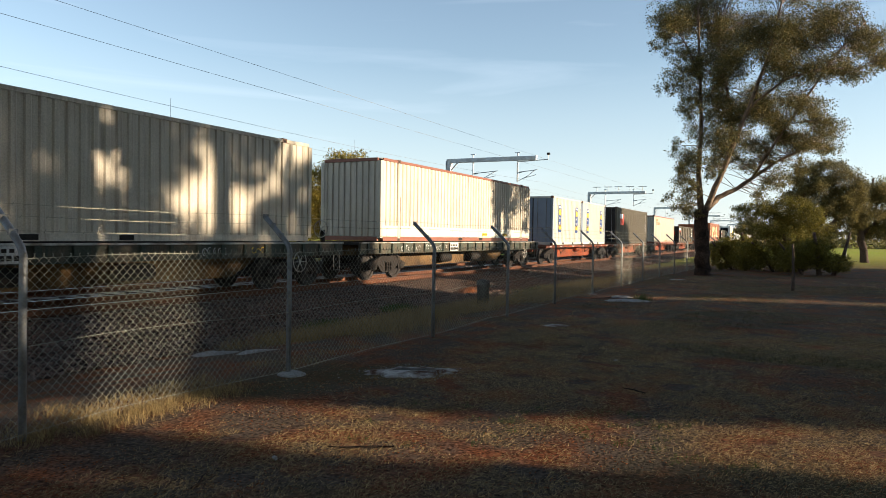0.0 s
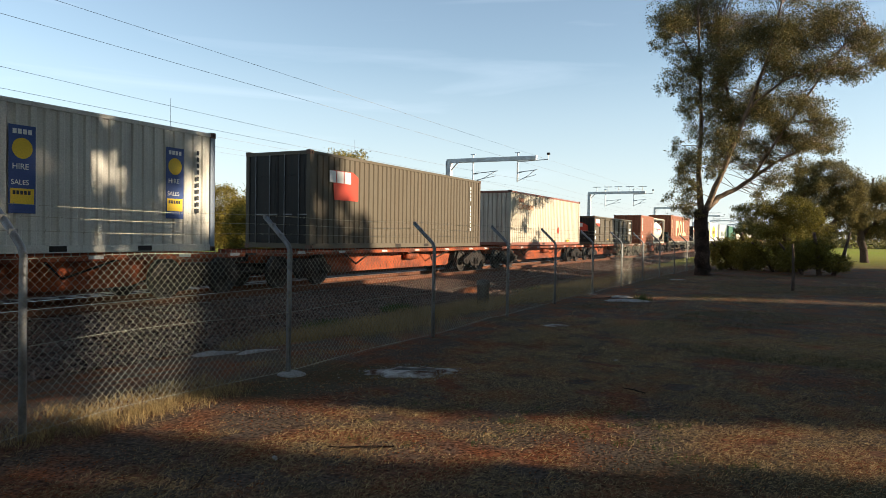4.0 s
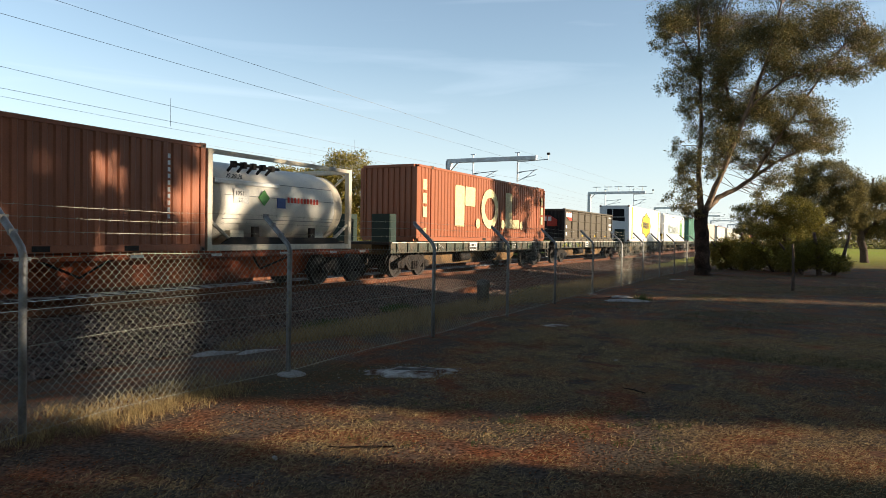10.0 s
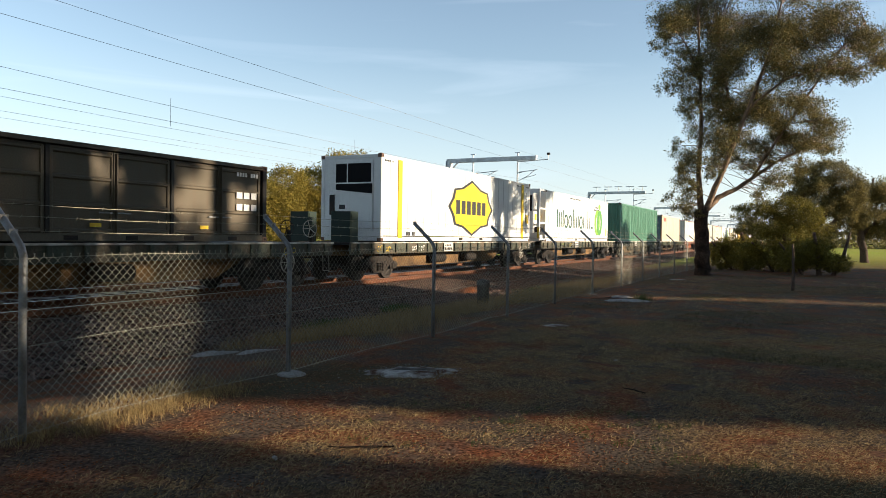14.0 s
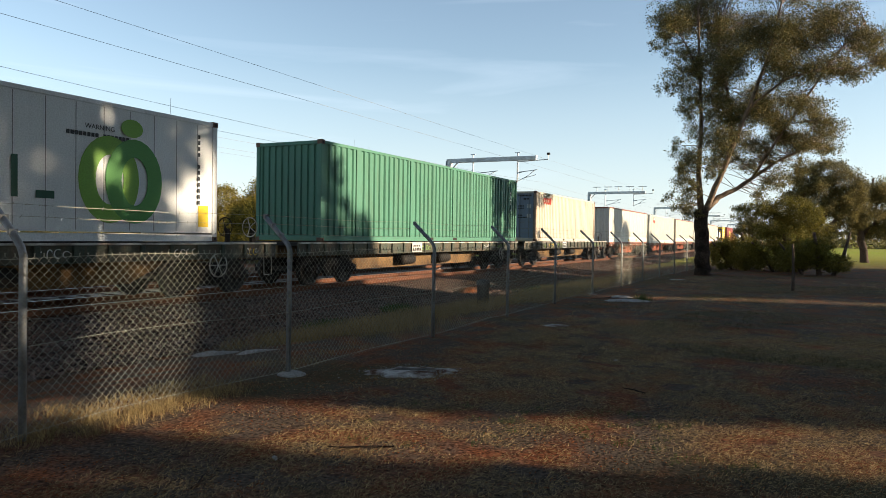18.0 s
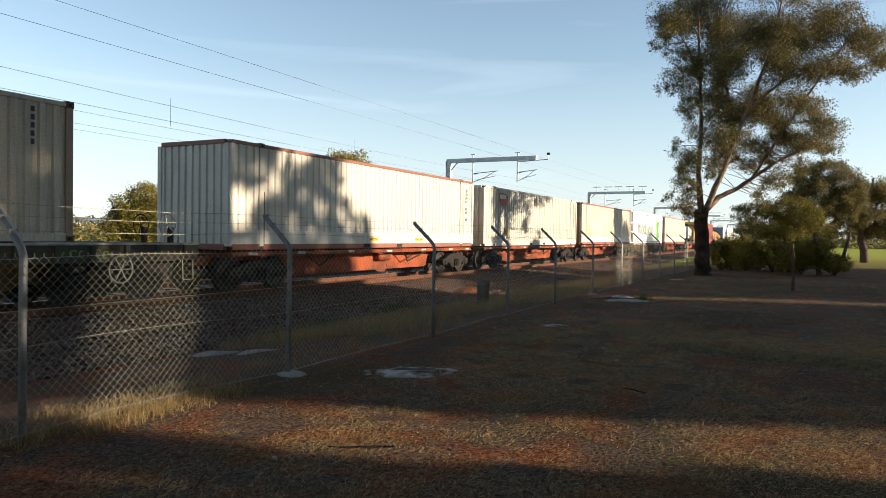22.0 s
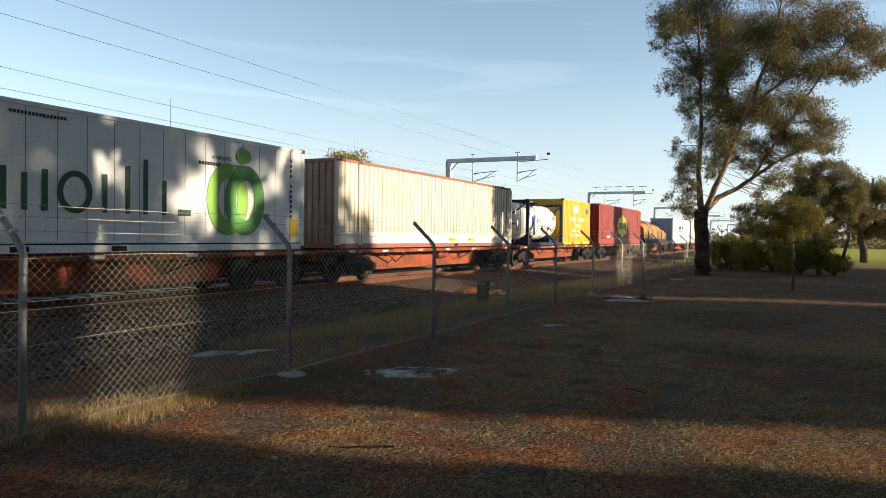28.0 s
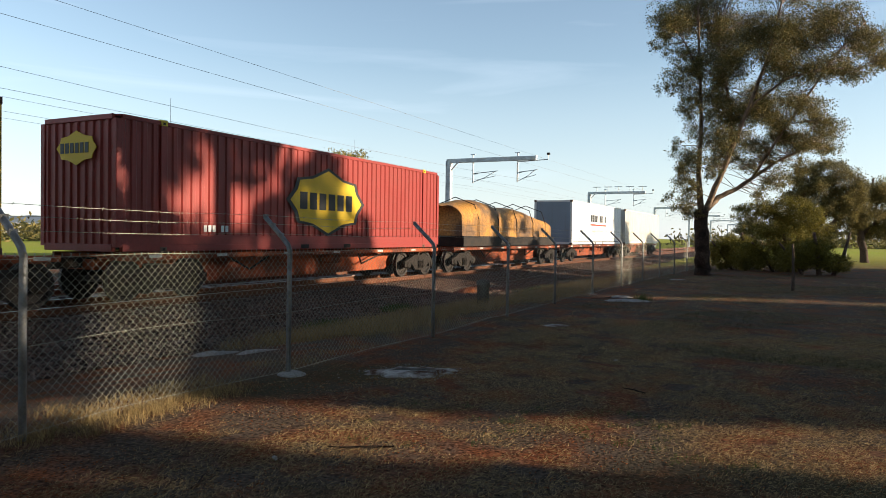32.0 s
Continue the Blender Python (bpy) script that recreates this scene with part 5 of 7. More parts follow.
def bogie(wagon, x):
    """A three-piece bogie: cast side frames, springs, bolster and two wheelsets."""
    bg = part("bogie", shared("bolster", lambda: Geo().box(-0.2, 0.2, -0.95, 0.95, 0.62, 0.80, 0.02).mesh("bogie", M_BOGIE)), None, wagon, "cast steel bogie", at=pose(x, 0, RAIL_Z))
    frame_me = shared("side_frame", lambda: Geo().prism([(-1.18, 0.56), (-1.15, 0.36), (-0.72, 0.34), (-0.66, 0.50), (-0.36, 0.24), (0.36, 0.24), (0.66, 0.50), (0.72, 0.34), (1.15, 0.36), (1.18, 0.56), (0.85, 0.66), (0.45, 0.80), (-0.45, 0.80), (-0.85, 0.66)], -0.06, 0.06).mesh("side_frame", M_BOGIE))
    # Black plates on the solid side frame, for the shade in its openings.
    hole = shared("frame_hole", lambda: Geo().prism([(-0.52, 0.52), (-0.27, 0.34), (-0.27, 0.62), (-0.42, 0.66)], -0.003, 0.003).mesh("frame_opening", M_BLACK))

    def spring_mesh():
        g = Geo()
        prof = []
        for k in range(6):
            prof += [(0.045, 0.30 + k * 0.05), (0.06, 0.315 + k * 0.05), (0.045, 0.335 + k * 0.05)]
        return g.lathe(prof, "z", 8).mesh("spring", M_BOGIE)
    spring = shared("spring", spring_mesh)
    cap = shared("axle_box", lambda: Geo().lathe([(0.02, -0.105), (0.10, -0.10), (0.14, -0.06), (0.13, 0.1)], "y", 14).mesh("axle_box", M_BOGIE))
    for s in (-1, 1):
        part("side_frame", frame_me, None, bg, at=pose(0, 1.03 * s, 0))
        for r in (0, 180):
            part("frame_opening", hole, None, bg, at=pose(0, 1.093 * s, 0, 0, 0, r))
        for dx in (-0.14, 0.0, 0.14):
            part("spring", spring, None, bg, at=pose(dx, 1.12 * s, 0))
        for dx in (-0.9, 0.9):
            part("axle_box", cap, None, bg, at=pose(dx, 1.03 * s, 0.46, 0, 0, 0 if s < 0 else 180))
    for dx in (-0.9, 0.9):
        wheelset_parts(bg, dx)


def coupler(w, L, z):
    for s in (-1, 1):
        part("coupler", Geo().box(min(s * (L / 2 - 0.9), s * (L / 2)), max(s * (L / 2 - 0.9), s * (L / 2)), -0.11, 0.11, z - 0.13, z + 0.1, 0.03), M_BLACK, w)


def skeletal_wagon(mid, label, L=15.85):
    """An orange spine wagon: a deep belly sill with pointed ends, outriggers, and a slim edge rail."""
    w = thing("skeletal_wagon", label, "freight wagon", group="wagons of the train")
    MOVERS.append((w, mid, TRACK_Y, 0.0, 0))
    top = 1.12
    e = L / 2 - 0.55

    def spine():
        g = Geo()
        g.prism([(-e, top - 0.14), (-e, top - 0.36), (-5.4, top - 0.42), (-4.3, 0.36), (4.3, 0.36), (5.4, top - 0.42), (e, top - 0.36), (e, top - 0.14)], -0.46, 0.46)
        return g.mesh("spine", M_ORANGE)
    part("spine", shared("spine", spine), None, w, "deep orange centre sill with tapered ends")
    for s in (-1, 1):
        ya = -1.21 if s < 0 else 1.13
        part("edge_rail", Geo().box(-e + 0.2, e - 0.2, ya, ya + 0.08, top - 0.13, top - 0.005, 0.008), M_ORANGE, w)
    for i, x in enumerate((-6.9, -5.9, -3.0, 0, 3.0, 5.9, 6.9)):
        part("outrigger", shared(("outrigger", i % 2), lambda: Geo().box(-0.13, 0.13, -1.12, 1.12, top - 0.17, top - 0.03, 0.01).mesh("outrigger", M_ORANGE)), None, w, at=pose(x, 0, 0))
    # walkway brace, reflectors, brake gear
    part("brace", Geo().tube([(2.0, -0.9, top - 0.12), (2.5, -0.72, 0.62), (3.7, -0.9, top - 0.12)], 0.028, 5), M_BLACK, w)
    part("brace", Geo().tube([(-3.9, -0.9, top - 0.12), (-2.9, -0.72, 0.62), (-2.3, -0.9, top - 0.12)], 0.028, 5), M_BLACK, w)
    for x in (-6.4, -4.4, -1.9, 0.4, 2.9, 5.2, 6.8):
        part("reflector", shared("reflector", lambda: Geo().box(-0.17, 0.17, -1.2145, -1.209, top - 0.10, top - 0.03).mesh("reflector", M_PLATE)), None, w, at=pose(x, 0, 0))
    part("brake_reservoir", Geo().lathe([(0.02, -0.45), (0.13, -0.42), (0.15, -0.3), (0.15, 0.3), (0.13, 0.42), (0.02, 0.45)], "x", 14, (1.0, -0.60, 0.82)), M_ORANGE, w, "", True)
    part("twist_lock", Geo().box(-6.15, -5.95, -1.2, -1.02, top - 0.005, top + 0.02), M_BLACK, w)
    coupler(w, L, 0.92)
    for s in (-1, 1):
        bogie(w, s * 5.95)
    return w


def flat_wagon(mid, label, L=18.2, locker=False, lit=0):
    """A green flat wagon: a deep edge channel with stake pockets, white edge line, belly sill, hand brake wheel."""
    w = thing("flat_wagon", label, "freight wagon", group="wagons of the train")
    MOVERS.append((w, mid, TRACK_Y, 0.0, 0))
    top = 1.35
    e = L / 2 - 0.5
    for s in (-1, 1):
        ya = -1.28 if s < 0 else 1.20
        part("side_channel", Geo().box(-e, e, ya, ya + 0.08, top - 0.40, top - 0.03, 0.006), M_DKGREEN, w)
        g = Geo().box(-e, e, ya - 0.05 if s < 0 else ya + 0.03, ya + 0.05 if s < 0 else ya + 0.13, top - 0.045, top, 0.006)
        part("edge_flange", g, M_WHITELINE if s < 0 else M_DKGREEN, w, "worn white deck edge")
    me = shared("stake_pocket", lambda: Geo().box(-0.055, 0.055, -1.335, -1.279, top - 0.36, top - 0.05, 0.012).mesh("stake_pocket", M_DKGREEN))
    n = 22
    for i in range(n):
        part("stake_pocket", me, None, w, at=pose(-e + 0.4 + i * (2 * e - 0.8) / (n - 1), 0, 0))
    part("deck", Geo().box(-e, e, -1.2, 1.2, top - 0.1, top - 0.015), M_BLACK, w)
    part("centre_sill", shared("belly", lambda: Geo().prism([(-e, top - 0.10), (-e, top - 0.45), (-5.6, top - 0.5), (-4.6, 0.42), (4.6, 0.42), (5.6, top - 0.5), (e, top - 0.45), (e, top - 0.10)], -0.5, 0.5).mesh("centre_sill", M_TANSILL)), None, w, "dusty tan belly sill, its dark blotches grime and painted shade")
    for x in (-1.6, 1.4):
        part("brake_reservoir", Geo().lathe([(0.02, -0.5), (0.17, -0.46), (0.19, -0.3), (0.19, 0.3), (0.17, 0.46), (0.02, 0.5)], "x", 14, (x, -0.75, 0.70)), M_BLACK, w, "", True)
    part("number_plate", Geo().box(-2.2, -1.45, -1.3385, -1.334, top - 0.37, top - 0.05), M_PLATE, w, "pale painted number panel")
    bars(w, -2.12, top - 0.10, -1.339, 4, 0.09, 0.07, 0.05, M_BOGIE)
    bars(w, -2.14, top - 0.22, -1.339, 5, 0.09, 0.10, 0.04, M_BOGIE)
    rg = random.Random(int(mid * 10))
    for k in range(7):
        x = rg.uniform(-e + 1, e - 1)
        if abs(x) < 1.3:
            continue
        hue = rg.choice([M_WHITEMARK, M_PLATE, M_LIME, M_YELLOW])
        for j in range(rg.randint(3, 6)):
            g = ring(Geo(), x + j * 0.17, top - 0.22 + rg.uniform(-0.03, 0.03), rg.uniform(0.05, 0.1), rg.uniform(0.06, 0.11), 0.02, -1.281, 10, rg.uniform(0, 2), rg.uniform(3.5, 6.5))
            part("sprayed_loop", g, hue, w, "sprayed paint loop")
    # hand brake wheel
    hx = e - 2.1
    hb = part("hand_brake_wheel", ring(Geo(), hx, 0.80, 0.30, 0.30, 0.035, -1.30, 22), M_WHITELINE, w, "spoked hand brake wheel")
    g = Geo()
    for k in range(6):
        a = k * math.pi / 3
        g.tube([(hx, -1.302, 0.8), (hx + 0.28 * math.cos(a), -1.302, 0.8 + 0.28 * math.sin(a))], 0.013, 4)
    part("spokes", g, M_WHITELINE, hb)
    part("step", Geo().tube([(e - 0.4, -1.22, top - 0.4), (e - 0.4, -1.24, 0.5), (e - 0.1, -1.24, 0.5), (e - 0.1, -1.22, top - 0.4)], 0.015, 5), M_WHITELINE, w)
    part("brake_hose", Geo().tube([(-e - 0.1, -0.4, top - 0.4), (-e - 0.2, -0.45, 0.6), (-e - 0.35, -0.3, 0.5)], 0.025, 5), M_BLACK, w)
    for y in (-0.78, 0.1):
        st = part("brake_stand", Geo().box(e - 0.42, e - 0.30, y - 0.05, y + 0.05, top - 0.02, top + 0.36, 0.012), M_BOGIE, w, "upright stand with a spoked hand wheel")
        g = turned(ring(Geo(), 0, 0, 0.27, 0.27, 0.03, 0.0, 20), -90)
        for k in range(5):
            a = k * 2 * math.pi / 5
            g.tube([(0, 0, 0), (0, 0.25 * math.cos(a), 0.25 * math.sin(a))], 0.012, 4)
        g.v = [(vx + e - 0.45, vy + y, vz + top + 0.40) for vx, vy, vz in g.v]
        part("hand_wheel", g, M_BOGIE if y > 0 else M_WHITELINE, st)
    if locker:
        for ya in (-1.2, 0.45):
            bx = part("end_locker", Geo().box(-e + 0.05, -e + 0.50, ya, ya + 0.75, top, top + 0.98, 0.015), M_LOCKER, w, "dark green end locker")
            part("locker_door", Geo().box(-e + 0.1, -e + 0.45, ya - 0.012, ya, top + 0.06, top + 0.92), M_LOCKER, bx)
    coupler(w, L, 0.95)
    for s in (-1, 1):
        bogie(w, s * 6.6)
    return w


ZG, ZO = 1.373, 1.145  # floors of the containers on the green and on the orange wagons
OR, GR = "rust-orange skeletal container wagon with deep belly sill", "worn dark green flat wagon with stake pockets and white edge"
for m in (-163.4, -145.2, -127.0, -28.9, -10.7, 7.5, 25.7, 43.9, 62.1):
    flat_wagon(m, GR, locker=m in (-28.9, 7.5, -163.4))
for m in (-109.6, -93.75, -77.85, -62.0, -45.95, 79.05, 94.85, 110.7, 126.6, 142.5, 158.35, 174.15, 189.95, 206.0, 222.0):
    skeletal_wagon(m, OR)


def serial(t, z, n=9, size=0.11, x=None, material=M_DARKMARK, end=False):
    """The upright or level number code, as plain bars."""
    hx = t["half"]
    bars(t, (x if x is not None else hx - 0.75), z, -1.262 if not end else -1.262, n, size * 0.7, size, 0.05, material, "serial_mark", True)


def block_word(t, x, z, n, w, h, gap, material, y=-1.262, name="brand_mark", label=""):
    return bars(t, x, z, y, n, w, h, gap, material, name, False, label)


def badge_outline():
    """A wide badge with a tip on each side and blunt corners."""
    q = [(1.0, 0.0), (0.82, 0.33), (0.76, 0.62), (0.42, 0.70), (0.0, 1.0)]
    half = q + [(-u, w) for u, w in q[-2::-1]]
    return half + [(-u, -w) for u, w in half[1:-1]]


def star(t, x, z, r, y, wide=1.9):
    """An eight-pointed yellow badge with a dark edge and dark bars across."""
    def pts(k):
        return [(x + u * r * k * wide, z + w * r * k) for u, w in badge_outline()]
    b = part("badge", Geo().prism(pts(1.0), y - 0.004, y), M_DARKMARK, t, "yellow eight-pointed badge with dark edge and bars")
    part("badge_face", Geo().prism(pts(0.91), y - 0.008, y - 0.004), M_YELLOW, b)
    bw = r * 0.36
    for i in range(6):
        xx = x - 3 * bw * 1.22 + i * bw * 1.22
        part("badge_bar", Geo().box(xx, xx + bw * 0.9, y - 0.012, y - 0.008, z - r * 0.24, z + r * 0.24), M_DARKMARK, b)


def empty_only(t, xs, z=0.24):
    for x in xs:
        p = part("notice_plate", Geo().box(x, x + 0.52, -1.2625, -1.258, z, z + 0.12), M_YELLOW, t, "small yellow notice")
        part("lettering", letters("EMPTY ONLY", 0.085, M_DARKMARK), None, p, at=pose(x + 0.02, -1.264, z + 0.03))


C = {}
# green wagons at the head
C[1] = container("weathered cream ribbed container with rust stains", -152.75, -138.12, ZG, 4.18, P_GREYBEIGE, inset=1.22, width=2.5)
C[0] = container("weathered pale ribbed container", -171.0, -156.4, ZG, 4.2, P_GREYBEIGE, width=2.5)
C[2] = container("white long container with faded red rails and rust-streaked end", -134.37, -119.7, ZG, 4.224, P_OLDWHITE, P_OLDWHITE, end=P_GREYBEIGE, rail_mat=P_REDRAIL, inset=1.22, skirt=0.36, skirt_mat=P_WHITE, width=2.5)
empty_only(C[2], (1.2, 3.6))
serial(C[2], 2.6, 9, 0.1)
# pair of twenty-foot boxes with hire panels
for i, (a, b) in ((3, (-115.71, -109.65)), (4, (-109.56, -103.48))):
    C[i] = container("pale grey twenty-foot container with blue and yellow hire panels", a, b, ZO, 3.975, P_GREY, doors_front=True, end=P_BLUEGREY, post_mat=P_BLUEGREY)
    for x in (-1.95, 1.55):
        pn = part("hire_panel", Geo().box(x, x + 0.5, -1.2225, -1.216, 0.75, 2.35), M_BLUE, C[i], "blue and yellow hire advertising panel")
        part("panel_moon", disc(Geo(), x + 0.25, 1.93, 0.19, -1.2225), M_YELLOW, pn)
        part("panel_lower", Geo().box(x + 0.03, x + 0.47, -1.2265, -1.2225, 0.92, 1.2), M_YELLOW, pn)
        part("lettering", letters("HIRE", 0.15, M_WHITEMARK), None, pn, at=pose(x + 0.06, -1.225, 1.55))
        part("lettering", letters("SALES", 0.13, M_WHITEMARK), None, pn, at=pose(x + 0.04, -1.225, 1.27))
        bars(pn, x + 0.07, 2.28, -1.2235, 4, 0.07, 0.09, 0.025, M_WHITEMARK)
        bars(pn, x + 0.07, 1.16, -1.2275, 5, 0.05, 0.07, 0.02, M_DARKMARK)
    serial(C[i], 2.35, 10, 0.1, 2.4)
C[5] = container("dark brown-grey forty-foot container with pale markings", -99.8, -87.63, ZO, 4.029, P_BROWNGREY, end=P_CHAR, doors_front=True)
part("brand_patch", Geo().prism([(-5.0, 2.4), (-3.9, 2.4), (-3.6, 2.25), (-3.6, 1.5), (-4.9, 1.5)], -1.2225, -1.218), M_RED, C[5], "faded red patch with pale bars")
block_word(C[5], -5.15, 2.38, 3, 0.34, 0.36, 0.05, M_WHITEMARK, -1.2235)
serial(C[5], 2.55, 12, 0.11, material=M_WHITEMARK, x=4.9)
C[6] = container("cream forty-foot container with faded orange lettering and rusty edges", -83.95, -71.78, ZO, 3.882, P_CREAM, rail_mat=P_REDRAIL, end=P_GREYBEIGE)
block_word(C[6], -5.0, 2.42, 3, 0.2, 0.22, 0.05, M_FADEDORANGE, -1.2225)
part("lettering", letters("CONTAINERS", 0.36, M_FADEDORANGE), None, C[6], at=pose(-5.0, -1.222, 1.86))
dm = part("hazard_label", Geo().prism([(1.6, 0.62), (1.82, 0.84), (1.6, 1.06), (1.38, 0.84)], -1.2225, -1.2185), M_RED, C[6], "red diamond hazard label")
empty_only(C[6], (0.4, 3.1), 0.2)
for i, (a, b, z0, z1) in ((7, (-68.1, -55.86, ZO, 3.12)), (11, (-17.16, -4.97, ZG, 3.342))):
    C[i] = container("charcoal half-height container with eight side doors and red-and-white badge", a, b, z0, z1, P_BROWNGREY, end=P_CHAR, side_doors=True, post_mat=P_CHAR)
    H = z1 - z0
    pt = part("brand_patch", Geo().prism([(-5.75, H - 0.2), (-4.75, H - 0.2), (-4.4, H - 0.42), (-4.4, H - 0.7), (-5.0, H - 0.7), (-5.75, H - 0.42)], -1.1915, -1.184), M_RED, C[i], "red patch with white bars")
    bars(pt, -5.7, H - 0.22, -1.192, 3, 0.34, 0.28, 0.07, M_WHITEMARK)
    e = part("brand_patch", Geo().prism([(-0.1, 0.9), (-0.75, 0.9), (-0.75, 1.3), (-0.3, 1.55), (0.3, 1.55), (-0.1, 1.3)], -6.13, -6.10, "x"), M_RED, C[i], "red patch with white bars on the end")
    for k in range(3):
        part("brand_bar", Geo().box(-6.135, -6.13, 0.22 - 0.3 * k, 0.44 - 0.3 * k, 1.22, 1.48), M_WHITEMARK, e)
    part("paper_label", Geo().box(-5.75, -5.55, -1.1885, -1.18, 0.78, 0.98), M_WHITEMARK, C[i])
    part("paper_label", Geo().box(-5.75, -5.55, -1.1885, -1.18, 0.35, 0.55), M_WHITEMARK, C[i])
    for x in (-2.2, 0.9, 3.8):
        part("warning_label", Geo().box(x, x + 0.26, -1.1885, -1.18, 0.3, 0.38), M_YELLOW, C[i])
    bars(C[i], 5.0, H - 0.22, -1.187, 8, 0.07, 0.10, 0.03, M_WHITEMARK, "serial_mark")
    for z in (1.25, 0.95):
        bars(C[i], 5.0, z, -1.187, 3, 0.2, 0.16, 0.06, M_WHITEMARK, "weight_table")
C[8] = container("rust-red twenty-foot ribbed container with pale upright lettering", -52.07, -45.93, ZO, 3.70, P_RUST)
bars(C[8], -2.45, 2.3, -1.2225, 6, 0.22, 0.24, 0.07, M_WHITEMARK, "brand_mark", True)
serial(C[8], 2.2, 10, 0.1, 1.9, M_WHITEMARK)
C[10] = container("rust-red long container with giant pale yellow letter blocks", -35.63, -21.02, ZG, 4.255, P_RUST, inset=1.22, width=2.5)
M_PALEYEL = mat("pale_yellow_lettering", (0.62, 0.52, 0.28), 0.6, second=(0.5, 0.38, 0.2), scale=5, amount=0.5)
def slab(t, x0, x1, z0, z1, material, y=-1.2585, name="brand_block"):
    return part(name, Geo().prism([(x0 + 0.06, z0), (x1 - 0.06, z0), (x1, z0 + 0.06), (x1, z1 - 0.06), (x1 - 0.06, z1), (x0 + 0.06, z1), (x0, z1 - 0.06), (x0, z0 + 0.06)], y - 0.006, y), material, t)


slab(C[10], -4.1, -3.2, 0.62, 2.32, M_PALEYEL)
slab(C[10], -3.12, -2.1, 1.5, 2.32, M_PALEYEL)
part("brand_ring", ring(Geo(), -0.45, 1.47, 0.98, 0.9, 0.38, -1.2605, 30), M_PALEYEL, C[10], "pale yellow ring")
slab(C[10], 1.45, 2.3, 0.62, 2.32, M_PALEYEL)
slab(C[10], 2.38, 3.3, 0.62, 1.05, M_PALEYEL)
for x in (-1.78, 1.12, 3.62):
    part("brand_dot", disc(Geo(), x, 0.78, 0.22, -1.2605), M_PALEYEL, C[10])
bars(C[10], -6.85, 2.35, -1.2605, 3, 0.3, 0.4, 0.12, M_PALEYEL, "brand_mark", True)
bars(C[10], 6.6, 2.35, -1.2605, 3, 0.3, 0.4, 0.12, M_PALEYEL, "brand_mark", True)
part("lettering", letters("48'", 0.3, M_PALEYEL), None, C[10], at=pose(-6.9, -1.262, 0.3))


def reefer_end(t, H):
    """The cooling unit in the front end."""
    x = -t["half"]
    u = part("cooling_unit", Geo().box(x - 0.02, x + 0.3, -0.95, 0.95, 0.35, H - 0.2, 0.04), P_REEFER, t, "white refrigeration unit with dark grille")
    part("grille", Geo().box(x - 0.03, x - 0.02, -0.85, 0.1, H - 0.95, H - 0.3), M_GLASSDARK, u)
    part("grille", Geo().box(x - 0.03, x - 0.02, 0.15, 0.6, H - 0.95, H - 0.3), M_GLASSDARK, u)
    part("grille", Geo().prism([(-0.9, H - 1.35), (-0.9, H - 1.0), (0.6, H - 1.0), (0.6, H - 1.2)], x - 0.03, x - 0.02, "x"), M_GLASSDARK, u)
    part("access_panel", Geo().box(x - 0.032, x - 0.02, -0.8, -0.3, 0.6, 0.95), P_REEFER, u)
    part("control_box", Geo().box(x - 0.05, x - 0.02, 0.65, 0.85, 0.9, 1.6), M_BLACK, u)
    part("notice", Geo().box(x - 0.034, x - 0.031, 0.2, 0.45, 1.1, 1.25), M_DARKMARK, u)


C[12] = container("smooth white refrigerated container with yellow badge and bands", 0.69, 15.36, ZG, 4.343, P_REEFER, flat=True, width=2.5, name="refrigerated_container", category="shipping container")
reefer_end(C[12], 2.97)
for x in (-6.2, 6.1):
    part("amber_band", Geo().box(x, x + 0.26, -1.262, -1.226, 0.12, 2.86), M_AMBER, C[12], "amber upright band")
star(C[12], 0.05, 1.42, 1.2, -1.243)
part("orange_notice", Geo().box(6.75, 7.1, -1.235, -1.226, 0.9, 1.35), M_YELLOW, C[12])
bars(C[12], -5.6, 0.35, -1.236, 7, 0.08, 0.14, 0.03, M_DARKMARK, "serial_mark")
serial(C[12], 2.5, 12, 0.09, 6.7)
for x in (-7.1, 5.4, 6.75):
    bars(C[12], x, 2.8, -1.238, 6, 0.06, 0.06, 0.04, M_DARKMARK, "hazard_stripes")


def green_word(t, x, z, k):
    """A long brand name stood for by plain dark green bars and ovals, with a round two-tone emblem after it."""
    y = -1.24
    for c0, c1, top in ((0.0, 0.16, 1.15), (0.42, 0.56, 1.0), (0.8, 0.94, 1.0), (1.22, 1.38, 1.15), (3.55, 3.69, 1.3), (3.95, 4.08, 0.85), (4.38, 4.5, 0.75), (4.8, 4.93, 0.85), (6.2, 6.33, 0.86), (6.8, 6.93, 1.1), (7.3, 7.43, 1.3), (7.85, 7.98, 0.84), (8.35, 8.75, 0.16)):
        part("brand_bar", Geo().box(x + c0 * k, x + c1 * k, y - 0.004, y, z, z + top * k), M_GREENMARK, t)
    for c0 in (2.0, 2.93, 5.55):
        part("brand_oval", ring(Geo(), x + c0 * k, z + 0.42 * k, 0.41 * k, 0.46 * k, 0.13 * k, y), M_GREENMARK, t)
    cx, cz = x + 10.4 * k, z + 0.5 * k
    em = part("emblem", ring(Geo(), cx - 0.33 * k, cz, 0.78 * k, 0.98 * k, 0.42 * k, y), M_LIME, t, "two-tone green ring emblem")
    part("emblem_ring", ring(Geo(), cx + 0.33 * k, cz, 0.78 * k, 0.98 * k, 0.42 * k, y - 0.004), M_LEAFGREEN, em)
    part("emblem_top", disc(Geo(), cx + 0.25 * k, cz + 1.22 * k, 0.3 * k, y - 0.004, 16, 0.7), M_LIME, em)


